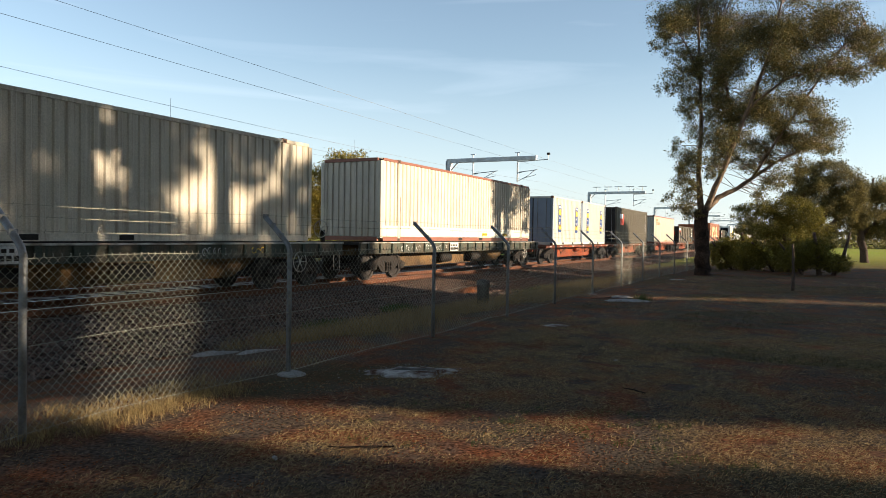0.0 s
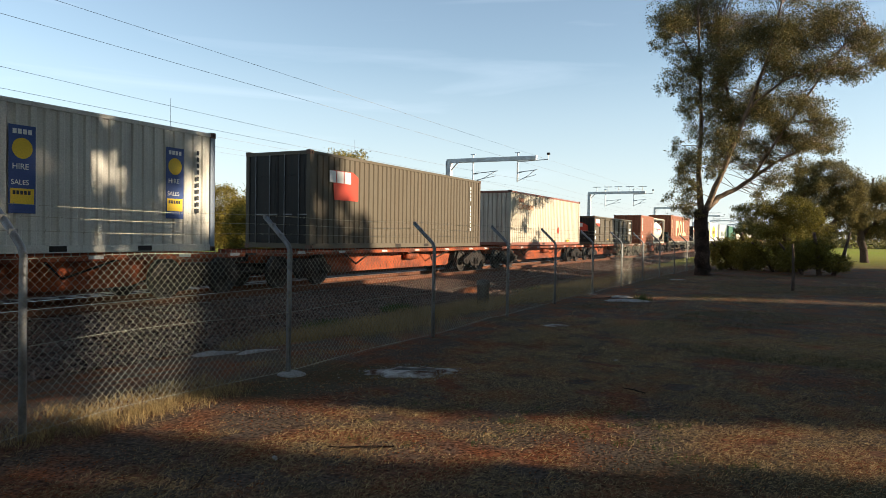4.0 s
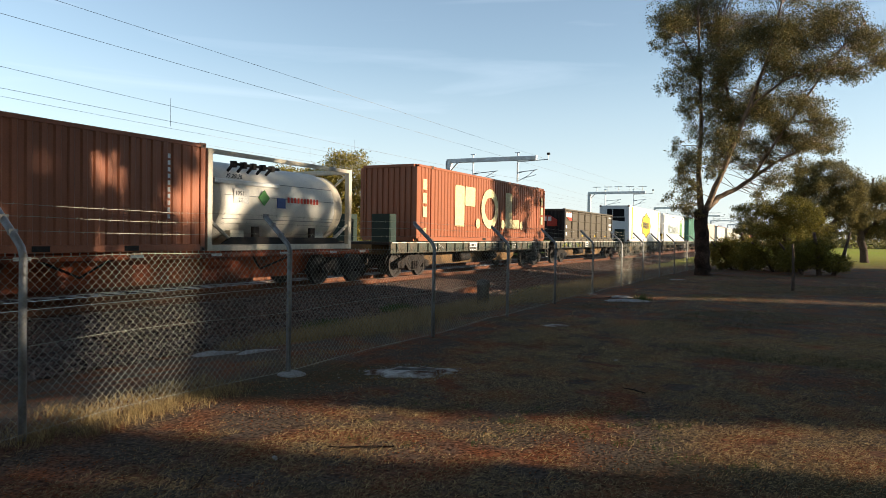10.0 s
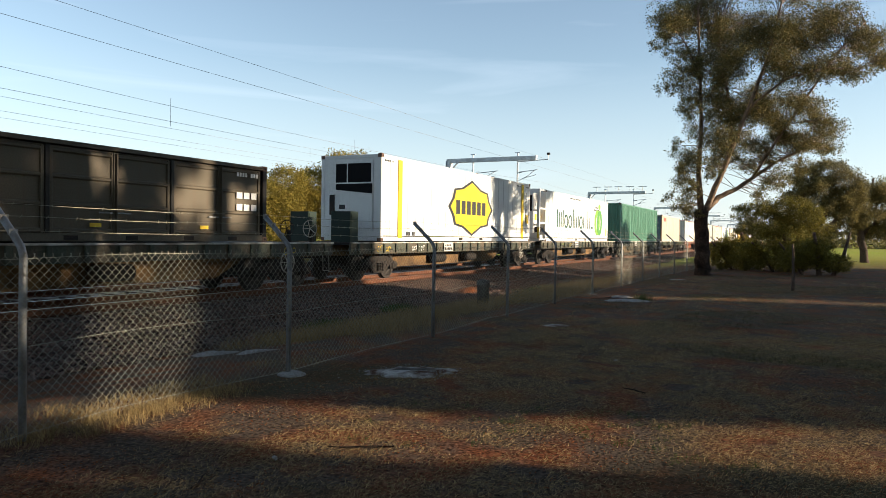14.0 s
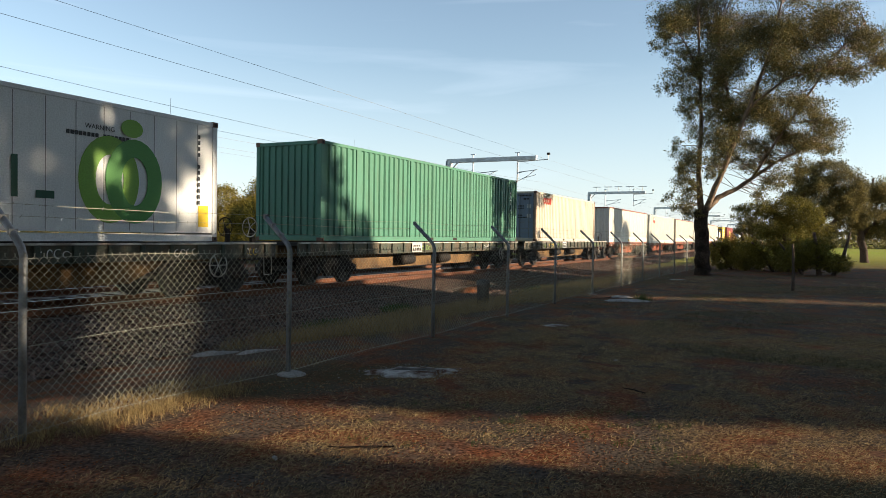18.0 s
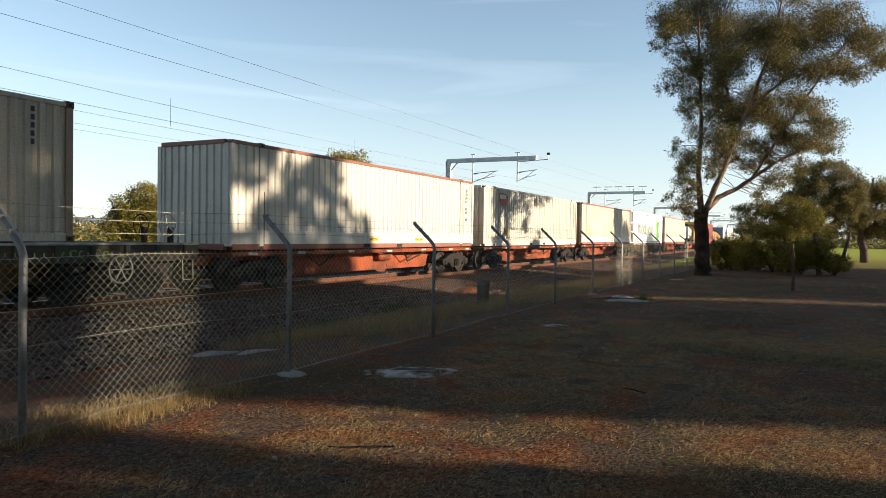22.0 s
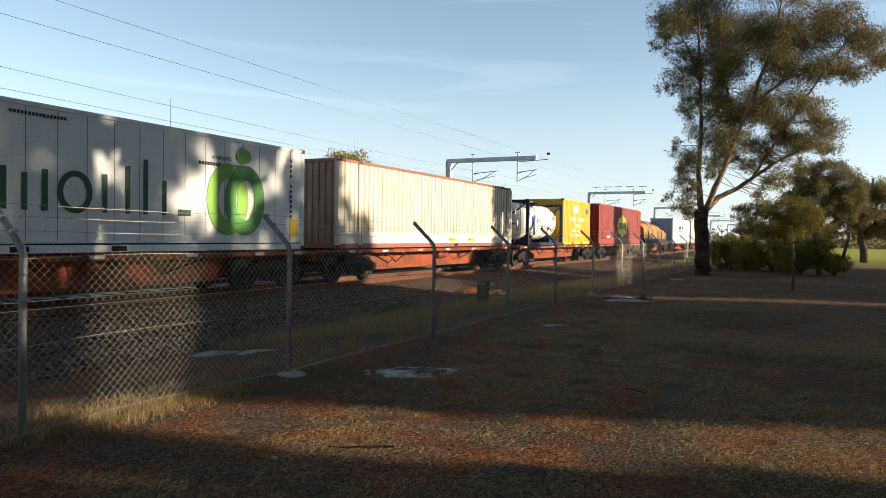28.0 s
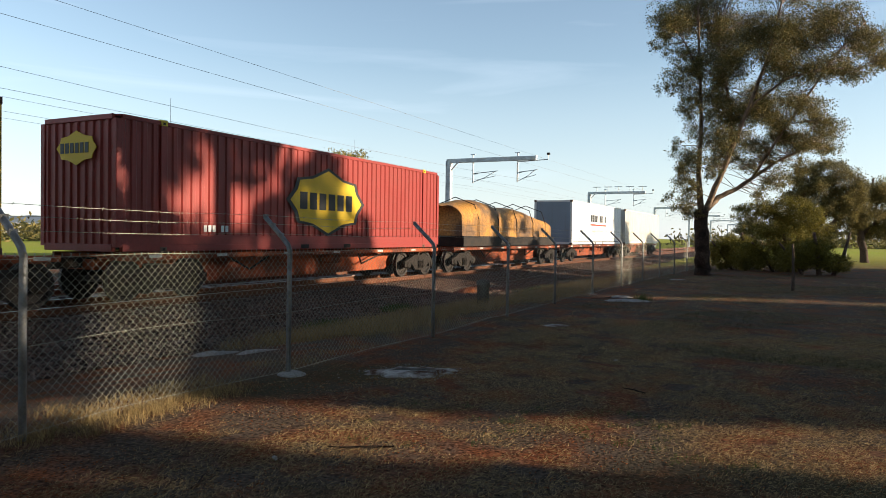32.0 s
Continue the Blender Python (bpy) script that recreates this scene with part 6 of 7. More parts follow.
for i, (a, b, z0, z1) in ((13, (17.93, 32.2, ZG, 4.233)), (19, (119.3, 133.6, ZO, 3.965))):
    C[i] = container("white refrigerated container with dark green word and ring emblem", a, b, z0, z1, P_REEFER, flat=True, width=2.5, name="refrigerated_container", category="shipping container")
    H = z1 - z0
    green_word(C[i], -5.0, 0.82, 0.91)
    # open frame with a cooling unit ahead of the box
    x = -C[i]["half"]
    fr = Geo()
    for y in (-1.2, 1.2):
        fr.box(x - 1.05, x - 0.93, y - 0.06, y + 0.06, 0, H, 0.01)
        for z in (0.05, 0.95, 1.75, H - 0.1):
            fr.box(x - 0.93, x, y - 0.05, y + 0.05, z, z + 0.09)
    for z in (0.0, 0.32, H - 0.12):
        fr.box(x - 1.05, x - 0.95, -1.14, 1.14, z, z + 0.12)
    part("front_frame", fr, P_REEFER, C[i], "open white end frame")
    u = part("cooling_unit", Geo().box(x - 0.62, x, -0.78, 0.78, 0.45, H - 0.2, 0.05), P_REEFER, C[i], "white refrigeration unit with dark grille")
    part("grille", Geo().box(x - 0.635, x - 0.62, -0.66, 0.66, H - 1.2, H - 0.32), M_GLASSDARK, u)
    part("access_panel", Geo().box(x - 0.632, x - 0.62, -0.6, 0.0, 0.75, 1.5), P_REEFER, u)
    part("notice", Geo().box(x - 0.636, x - 0.62, 0.1, 0.42, 0.72, 0.86), M_DARKMARK, u)
    part("tool_box", Geo().box(x - 0.9, x - 0.1, -1.12, -0.2, 0.14, 0.34, 0.02), P_REEFER, C[i])
    part("battery_box", Geo().box(x - 0.5, x - 0.08, -1.05, -0.8, 0.5, 0.78, 0.02), M_BLACK, C[i])
    part("hazard_stripes", Geo().box(x - 1.062, x - 1.05, -1.25, -1.14, 0.15, 0.75), M_YELLOW, C[i])
    part("orange_notice", Geo().box(x - 0.5, x - 0.2, -0.795, -0.78, 1.15, 1.5), M_AMBER, u)
    part("lettering", letters("WARNING", 0.14, M_DARKMARK), None, C[i], at=pose(3.6, -1.234, H - 0.6))
    bars(C[i], 3.2, H - 0.68, -1.236, 16, 0.07, 0.08, 0.02, M_DARKMARK, "notice_marks")
    bars(C[i], -2.5, H - 0.2, -1.236, 34, 0.05, 0.06, 0.02, M_DARKMARK, "notice_marks")
    tx = part("lettering", letters("REFRIGERATION UNIT THIS END", 0.1, M_DARKMARK), None, C[i], at=pose(-6.55, -1.234, H - 0.35, 0, 90, 0))
    part("orange_notice", Geo().box(6.55, 6.85, -1.236, -1.226, 0.35, 0.85), M_YELLOW, C[i])
    serial(C[i], 2.5, 12, 0.09, 6.5)
C[14] = container("dark green fifty-three-foot container with flat posts between ribs", 36.33, 52.42, ZG, 4.383, P_GREEN, width=2.5, pitch=0.32, depth=0.05)
for k in range(8):
    x = -8.04 + 1.95 + k * 1.75
    part("side_post", Geo().box(x - 0.09, x + 0.09, -1.25, -1.2, 0.14, 2.93, 0.01), P_GREEN, C[14])
bars(C[14], 7.1, 2.4, -1.255, 6, 0.075, 0.12, 0.05, M_WHITEMARK, "serial_mark", True)
C[15] = container("rust-streaked grey forty-foot container with red brand blocks", 55.4, 67.58, ZG, 4.072, P_GREYBEIGE, end=P_BLUEGREY, doors_front=True, post_mat=P_RUSTEND)
for x in (-4.68, -4.31, -3.94):
    part("brand_ring", ring(Geo(), x, 2.24, 0.19, 0.19, 0.085, -1.2205), M_RED, C[15], "red ring mark")
part("brand_bar", Geo().box(-3.70, -3.50, -1.2225, -1.2185, 2.05, 2.43), M_RED, C[15], "red bar mark")


def door_marks(t, xe, rows):
    """Plain marks on a container's doors: (y, z, columns, height, material)."""
    for y, z, n, h, m in rows:
        for k in range(n):
            part("door_mark", Geo().box(xe - 0.004, xe + 0.022, y - 0.085 * k - 0.06, y - 0.085 * k, z, z + h), m, t)


door_marks(C[15], -6.09, [(0.9, 2.30, 6, 0.18, M_RED), (-0.2, 2.42, 9, 0.09, M_DARKMARK), (-0.5, 2.24, 4, 0.09, M_DARKMARK), (-0.2, 1.86, 4, 0.07, M_DARKMARK), (-0.2, 1.74, 4, 0.07, M_DARKMARK), (-0.2, 1.36, 3, 0.07, M_DARKMARK), (-0.2, 1.24, 6, 0.07, M_DARKMARK), (-0.7, 1.78, 3, 0.2, M_PLATE), (-0.7, 1.26, 3, 0.2, M_PLATE)])
part("door_plate", Geo().box(-6.094, -6.07, 0.58, 0.90, 1.10, 1.42), M_BLUE, C[15], "dark blue data plate")
part("door_plate", Geo().box(-6.094, -6.07, 0.16, 0.48, 1.10, 1.42), M_CASTING, C[15], "rusty data plate")
serial(C[15], 2.5, 5, 0.1, 5.2)
C[16] = container("white long container with red-brown bottom rail and smooth lower panel", 71.7, 86.36, ZO, 3.936, P_WHITE, P_WHITE, rail_mat=P_REDRAIL, inset=1.22, skirt=0.34, skirt_mat=P_WHITE, width=2.5)
empty_only(C[16], (-0.9, 2.2))
serial(C[16], 2.4, 9, 0.1)
C[17] = container("pale grey long container with small red patch and ladder", 87.48, 102.19, ZO, 3.90, P_GREY, inset=1.22, skirt=0.16, width=2.5)
pt = part("brand_patch", Geo().prism([(-5.55, 2.5), (-4.75, 2.5), (-4.55, 2.38), (-4.55, 1.95), (-5.1, 1.95), (-5.55, 2.1)], -1.2625, -1.258), M_RED, C[17], "red patch with pale bars")
bars(pt, -5.5, 2.44, -1.263, 3, 0.2, 0.2, 0.05, M_WHITEMARK)
for x in (-5.7, 5.75):
    for k in range(8):
        part("ladder_rung", Geo().tube([(x, -1.27, 0.4 + k * 0.28), (x + 0.28, -1.27, 0.4 + k * 0.28)], 0.012, 5), P_GREY, C[17])
part("yellow_notice", Geo().box(-4.7, -4.4, -1.2625, -1.258, 0.55, 0.85), M_YELLOW, C[17])
serial(C[17], 2.5, 10, 0.1)
C[18] = container("dirty white long container with rusty ends and smooth lower panel", 103.41, 118.04, ZO, 3.908, P_OLDWHITE, P_OLDWHITE, end=P_RUSTEND, rail_mat=P_REDRAIL, inset=1.22, skirt=0.34, skirt_mat=P_WHITE, width=2.5)
empty_only(C[18], (0.9, 3.2))
C[20] = container("dirty cream long container with rust-stained end and white lower panel", 135.24, 149.82, ZO, 3.957, P_OLDWHITE, P_OLDWHITE, end=P_RUSTEND, rail_mat=P_REDRAIL, inset=1.22, skirt=0.34, skirt_mat=P_WHITE, width=2.5)
empty_only(C[20], (0.4, 2.2))
serial(C[20], 2.5, 10, 0.1)


def tank_container(label, x0, x1, z0, z1, tank_mat, frame_mat, gas=False):
    """A twenty-foot frame round a lying tank."""
    L, H = x1 - x0, z1 - z0
    t = thing("tank_container", label, "tank container", group="containers on the train")
    MOVERS.append((t, (x0 + x1) / 2, TRACK_Y, z0, 0))
    t["half"] = L / 2
    hy = 1.22
    for s in (-1, 1):
        for d in (-1, 1):
            xm, ym = s * (L / 2 - 0.08), d * (hy - 0.08)
            part("frame_post", Geo().box(xm - 0.08, xm + 0.08, ym - 0.08, ym + 0.08, 0, H, 0.012), frame_mat, t)
        part("frame_beam", Geo().box(s * (L / 2 - 0.08) - 0.07, s * (L / 2 - 0.08) + 0.07, -hy + 0.16, hy - 0.16, H - 0.14, H, 0.01), frame_mat, t)
        part("frame_beam", Geo().box(s * (L / 2 - 0.08) - 0.07, s * (L / 2 - 0.08) + 0.07, -hy + 0.16, hy - 0.16, 0.0, 0.16, 0.01), frame_mat, t)
        part("side_rail", Geo().box(-L / 2 + 0.16, L / 2 - 0.16, s * (hy - 0.07) - 0.06, s * (hy - 0.07) + 0.06, 0.0, 0.15, 0.01), frame_mat, t)
        if gas or s > 0:
            part("top_rail", Geo().box(-L / 2 + 0.16, L / 2 - 0.16, s * (hy - 0.06) - 0.05, s * (hy - 0.06) + 0.05, H - 0.11, H, 0.01), frame_mat, t)
        # corner braces
        for d in (-1, 1):
            part("brace", Geo().tube([(d * (L / 2 - 0.12), s * (hy - 0.08), 0.75), (d * (L / 2 - 1.1), s * (hy - 0.12), 0.12)], 0.045, 6), frame_mat, t)
            part("brace", Geo().tube([(d * (L / 2 - 0.08), s * (hy - 0.12), H - 0.15), (d * (L / 2 - 0.08), s * 0.55, H - 0.55)], 0.035, 6), frame_mat, t)
    r = 1.06 if gas else 1.0
    zc = 0.16 + r + (0.04 if gas else 0.14)
    prof = [(0.02, -2.72), (0.45 * r, -2.70), (0.76 * r, -2.60), (0.92 * r, -2.46), (0.985 * r, -2.32), (r, -2.2), (r, 2.2), (0.985 * r, 2.32), (0.92 * r, 2.46), (0.76 * r, 2.60), (0.45 * r, 2.70), (0.02, 2.72)]
    tk = part("tank", Geo().lathe(prof, "x", 40, (0, 0, zc)), tank_mat, t, "lying cylindrical tank with domed ends", True)
    for x in () if gas else (-2.0, -0.7, 0.7, 2.0):
        part("hoop", Geo().lathe([(r + 0.004, x - 0.04), (r + 0.014, x - 0.03), (r + 0.014, x + 0.03), (r + 0.004, x + 0.04)], "x", 40, (0, 0, zc)), M_GALV, tk)
    if gas:
        for a in (150, 172, 205):
            y, z = (r + 0.006) * math.cos(radians(a)), zc + (r + 0.006) * math.sin(radians(a))
            part("tank_seam", Geo().box(-2.3, 2.3, y - 0.008, y + 0.008, z - 0.008, z + 0.008), M_SEAM, tk)
        for e in (-1, 1):
            part("end_skirt", Geo().lathe([(0.93 * r, e * 2.30), (0.955 * r, e * 2.31), (0.955 * r, e * 2.80), (0.93 * r, e * 2.80)], "x", 32, (0, 0, zc)), frame_mat, tk, "cream ring skirt that ties the tank to its frame", True)
    for x in (-1.7, 1.7):
        part("saddle", Geo().box(x - 0.25, x + 0.25, -0.9, 0.9, 0.1, zc - 0.75), frame_mat, t)
    return t, zc, r


C[9], zc, r = tank_container("off-white gas tank container in cream frame with pipework", -45.86, -39.81, ZO, 3.62, P_GASTANK, P_CREAM, True)
for k in range(5):
    x = -1.9 + k * 0.36
    vv = part("pipe", Geo().tube([(x, -0.75, zc + 0.78), (x, -0.95, zc + 0.95), (x + 0.3, -0.95, zc + 0.95)], 0.04, 6), M_BLACK, C[9], "black pipe")
    part("valve", Geo().box(x - 0.07, x + 0.07, -1.02, -0.88, zc + 0.86, zc + 1.02, 0.015), M_BLACK, vv)
gg = part("valve_cabinet", Geo().box(-2.6, -0.2, -1.02, -0.7, zc + 0.42, zc + 0.55, 0.03), P_TANK, C[9])
part("code_plate", Geo().box(-2.0, -1.45, -1.075, -1.06, zc - 0.05, zc + 0.32), M_PLATE, C[9], "code plate with two rows")
part("lettering", letters("1951", 0.16, M_DARKMARK), None, C[9], at=pose(-1.96, -1.078, zc + 0.15))
part("lettering", letters("IS 20-26", 0.17, M_DARKMARK), None, C[9], at=pose(-2.2, -0.985, zc + 0.58, 24, 0, 0))
part("lettering", letters("2T", 0.16, M_DARKMARK), None, C[9], at=pose(-1.85, -1.078, zc - 0.02))
part("green_diamond", Geo().prism([(-1.1, zc + 0.13), (-0.88, zc + 0.35), (-0.66, zc + 0.13), (-0.88, zc - 0.09)], -1.08, -1.07), M_LEAFGREEN, C[9], "green diamond label")
part("brand_square", Geo().box(-0.35, 0.0, -1.075, -1.06, zc - 0.12, zc + 0.16), M_BLUE, C[9])
bars(C[9], 0.08, zc + 0.20, -1.076, 10, 0.085, 0.15, 0.06, M_RED, "brand_mark")
for x in (-1.2, 1.2):
    part("tie_down", Geo().box(x - 0.12, x + 0.12, -1.1, -1.0, 0.32, 0.62, 0.02), M_BLACK, C[9])
part("walkway", Geo().prism([(-2.5, 0.16), (2.5, 0.16), (2.2, 0.34), (-2.2, 0.34)], -1.18, -1.1), M_BLACK, C[9])
C[21], zc, r = tank_container("pale grey chemical tank container in dark blue frame", 152.29, 158.28, ZO, 3.56, P_TANK, P_BLUEFRAME)
part("blue_stripe", Geo().prism([(-1.9, zc - 0.75), (-1.55, zc - 0.75), (-1.5, zc + 0.3), (-1.75, zc + 0.35)], -1.085, -1.065), M_BLUE, C[21], "blue emblem stripe")
part("hazard_diamond", Geo().prism([(0.9, zc - 0.3), (1.15, zc - 0.05), (1.4, zc - 0.3), (1.15, zc - 0.55)], -1.08, -1.06), M_WHITEMARK, C[21], "white and black hazard diamond")
part("hazard_diamond_base", Geo().prism([(0.98, zc - 0.38), (1.32, zc - 0.38), (1.15, zc - 0.55)], -1.085, -1.08), M_DARKMARK, C[21])
for y in (-0.75, -0.45):
    part("ladder_rail", Geo().tube([(-2.97, y, 0.2), (-2.97, y, 2.3)], 0.02, 5), M_GALV, C[21])
for k in range(8):
    part("ladder_rung", Geo().tube([(-2.97, -0.75, 0.3 + k * 0.26), (-2.97, -0.45, 0.3 + k * 0.26)], 0.014, 5), M_GALV, C[21])
part("top_walkway", Geo().box(-1.9, 1.9, -0.55, 0.55, 2 * r + 0.32, 2 * r + 0.36), M_BLACK, C[21], "dark top walkway")
part("man_lid", Geo().lathe([(0.28, 2 * r + 0.25), (0.30, 2 * r + 0.44), (0.2, 2 * r + 0.5), (0.02, 2 * r + 0.5)], "z", 16, (0.2, 0, 0)), P_TANK, C[21])
part("spill_box", Geo().box(-1.2, -0.4, -0.9, -0.5, 2 * r + 0.18, 2 * r + 0.34, 0.02), M_BLACK, C[21])
for s in (-1, 1):
    for e in (-1, 1):
        part("diagonal", Geo().tube([(e * 2.9, s * 1.12, 2.3), (e * 2.0, s * 0.75, zc + 0.68)], 0.04, 6), P_BLUEFRAME, C[21])
for x, zz, w in ((-1.0, -0.1, 0.45), (-0.2, -0.42, 0.4), (1.75, 0.1, 0.42)):
    pl = part("placard", Geo().box(x, x + w, -1.06, -0.9, zc + zz, zc + zz + 0.26), M_WHITEMARK, C[21], "white placard with dark marks")
    bars(pl, x + 0.04, zc + zz + 0.22, -1.061, 4, 0.07, 0.07, 0.02, M_DARKMARK)
    bars(pl, x + 0.04, zc + zz + 0.11, -1.061, 4, 0.07, 0.07, 0.02, M_DARKMARK)
for y, zz in ((-0.5, -0.25), (0.3, 0.2), (-0.4, 0.35)):
    part("end_placard", Geo().box(-2.78, -2.70, y, y + 0.35, zc + zz, zc + zz + 0.3), M_WHITEMARK, C[21], "white placard on the tank's end")
    part("end_placard_mark", Geo().box(-2.784, -2.78, y + 0.05, y + 0.3, zc + zz + 0.05, zc + zz + 0.14), M_DARKMARK, C[21])
part("notice_board", Geo().box(-2.73, -2.7, -0.3, 0.3, zc - 0.1, zc + 0.35), M_PLATE, C[21])
C[22] = container("bright yellow twenty-foot container with white lettering blocks", 158.36, 164.4, ZO, 3.93, P_BRIGHTYEL)
part("white_hexagon", Geo().prism([(-0.9, 2.1), (-0.45, 1.9), (0.1, 2.1), (0.1, 2.4), (-0.4, 2.5), (-0.9, 2.4)], -1.2225, -1.218), M_WHITEMARK, C[22], "white hexagon emblem")
part("lettering", letters("Shipping Container", 0.44, M_WHITEMARK), None, C[22], at=pose(-1.75, -1.222, 1.5))
part("lettering", letters("Rentals", 0.44, M_WHITEMARK), None, C[22], at=pose(-0.6, -1.222, 1.1))
bars(C[22], -1.1, 0.95, -1.2225, 9, 0.15, 0.16, 0.05, M_WHITEMARK, "brand_mark")
bars(C[22], -1.3, 0.65, -1.2225, 12, 0.12, 0.12, 0.04, M_WHITEMARK, "brand_mark")
part("blue_label", Geo().box(2.0, 2.4, -1.2225, -1.218, 2.0, 2.35), M_BLUE, C[22])
C[23] = container("crimson long container with big yellow eight-pointed badge", 166.71, 181.27, ZO, 4.05, P_CRIMSON, casting_mat=M_YELLOW, inset=1.22, skirt=0.2, skirt_mat=P_CRIMSON, width=2.5)
star(C[23], 0.03, 1.40, 1.02, -1.258)
bars(C[23], -4.9, 0.62, -1.2625, 7, 0.1, 0.16, 0.04, M_WHITEMARK, "size_mark")
eb = part("end_badge", Geo().prism([(0.66 * u, 2.22 + 0.37 * w) for u, w in badge_outline()], -7.30, -7.284, "x"), M_YELLOW, C[23], "yellow eight-pointed badge on the end")
for k in range(6):
    part("end_badge_bar", Geo().box(-7.306, -7.30, 0.40 - 0.16 * k, 0.52 - 0.16 * k, 2.11, 2.33), M_DARKMARK, eb)
# sheeted load
C[24] = thing("sheeted_load", "lumpy load under a dark and ochre tarpaulin on a flat rack", "covered load", group="containers on the train")
MOVERS.append((C[24], 189.8, TRACK_Y, ZO, 0))
part("rack_base", Geo().box(-6.1, 6.1, -1.2, 1.2, 0.0, 0.45, 0.02), M_BLACK, C[24])


def sheet():
    g = Geo()
    rows = 30
    cols = 20
    vs, fs = [], []
    for i in range(rows + 1):
        x = -6.0 + 12.0 * i / rows
        s = min(1.0, 3.2 * min(i, rows - i) / rows + 0.25)
        for j in range(cols + 1):
            a = math.pi * j / cols
            y = -1.16 * math.cos(a) * (0.9 + 0.1 * s)
            z = 0.42 + (1.82 - 0.055 * (x + 6) + 0.08 * math.sin(x * 1.3)) * (math.sin(a) ** 0.32) * (0.72 + 0.28 * s)
            k = 0.08 * noise.noise((x * 1.4, y * 1.6, z * 1.6)) + 0.05 * noise.noise((x * 4, y * 3, z * 3))
            vs.append((x + k, y + k, max(0.3, z + k)))
    for i in range(rows):
        for j in range(cols):
            k = i * (cols + 1) + j
            fs.append((k, k + 1, k + cols + 2, k + cols + 1))
    fs.append(tuple(range(cols + 1)))
    fs.append(tuple((rows) * (cols + 1) + j for j in range(cols, -1, -1)))
    return g.add(vs, fs)


part("tarpaulin", sheet(), M_TARP, C[24], "creased ochre and black tarpaulin", True)
for x in (-4.5, -2.2, 0.2, 2.6, 4.6):
    part("strap", Geo().tube([(x, -1.2, 0.4), (x, -1.18, 1.2), (x, -0.95, 1.85), (x, 0, 2.2), (x, 0.95, 1.85), (x, 1.2, 0.4)], 0.022, 5), M_BLACK, C[24])
C[25] = container("white smooth container with dark lettering blocks and red underline", 199.4, 212.8, ZO, 3.94, P_REEFER, flat=True, width=2.5, end=P_BLUEGREY)
bars(C[25], -2.3, 2.0, -1.236, 9, 0.36, 0.46, 0.12, M_DARKMARK, "brand_mark")
part("red_underline", Geo().box(-2.3, 2.0, -1.236, -1.228, 1.28, 1.38), M_RED, C[25])
bars(C[25], -1.8, 1.0, -1.236, 12, 0.2, 0.2, 0.05, M_PLATE, "small_mark")
C[26] = container("plain cream-white ribbed container at the rear of the train", 214.4, 229.6, ZO, 3.95, P_WHITE, width=2.5)


def motions():
    steps = [i * 2.0 for i in range(17)]
    for ob, x, y, z, turn in MOVERS:
        walk(ob, [(t, pose(x - travel(t), y, z, 0, 0, turn)) for t in steps])
    spin = [(t, -math.degrees(travel(t) / 0.46)) for t in [i * 32.0 / 470 for i in range(471)]]
    for ws, x in WHEELSETS:
        walk(ws, [(t, pose(x, 0, 0.46, 0, a, 0)) for t, a in spin])


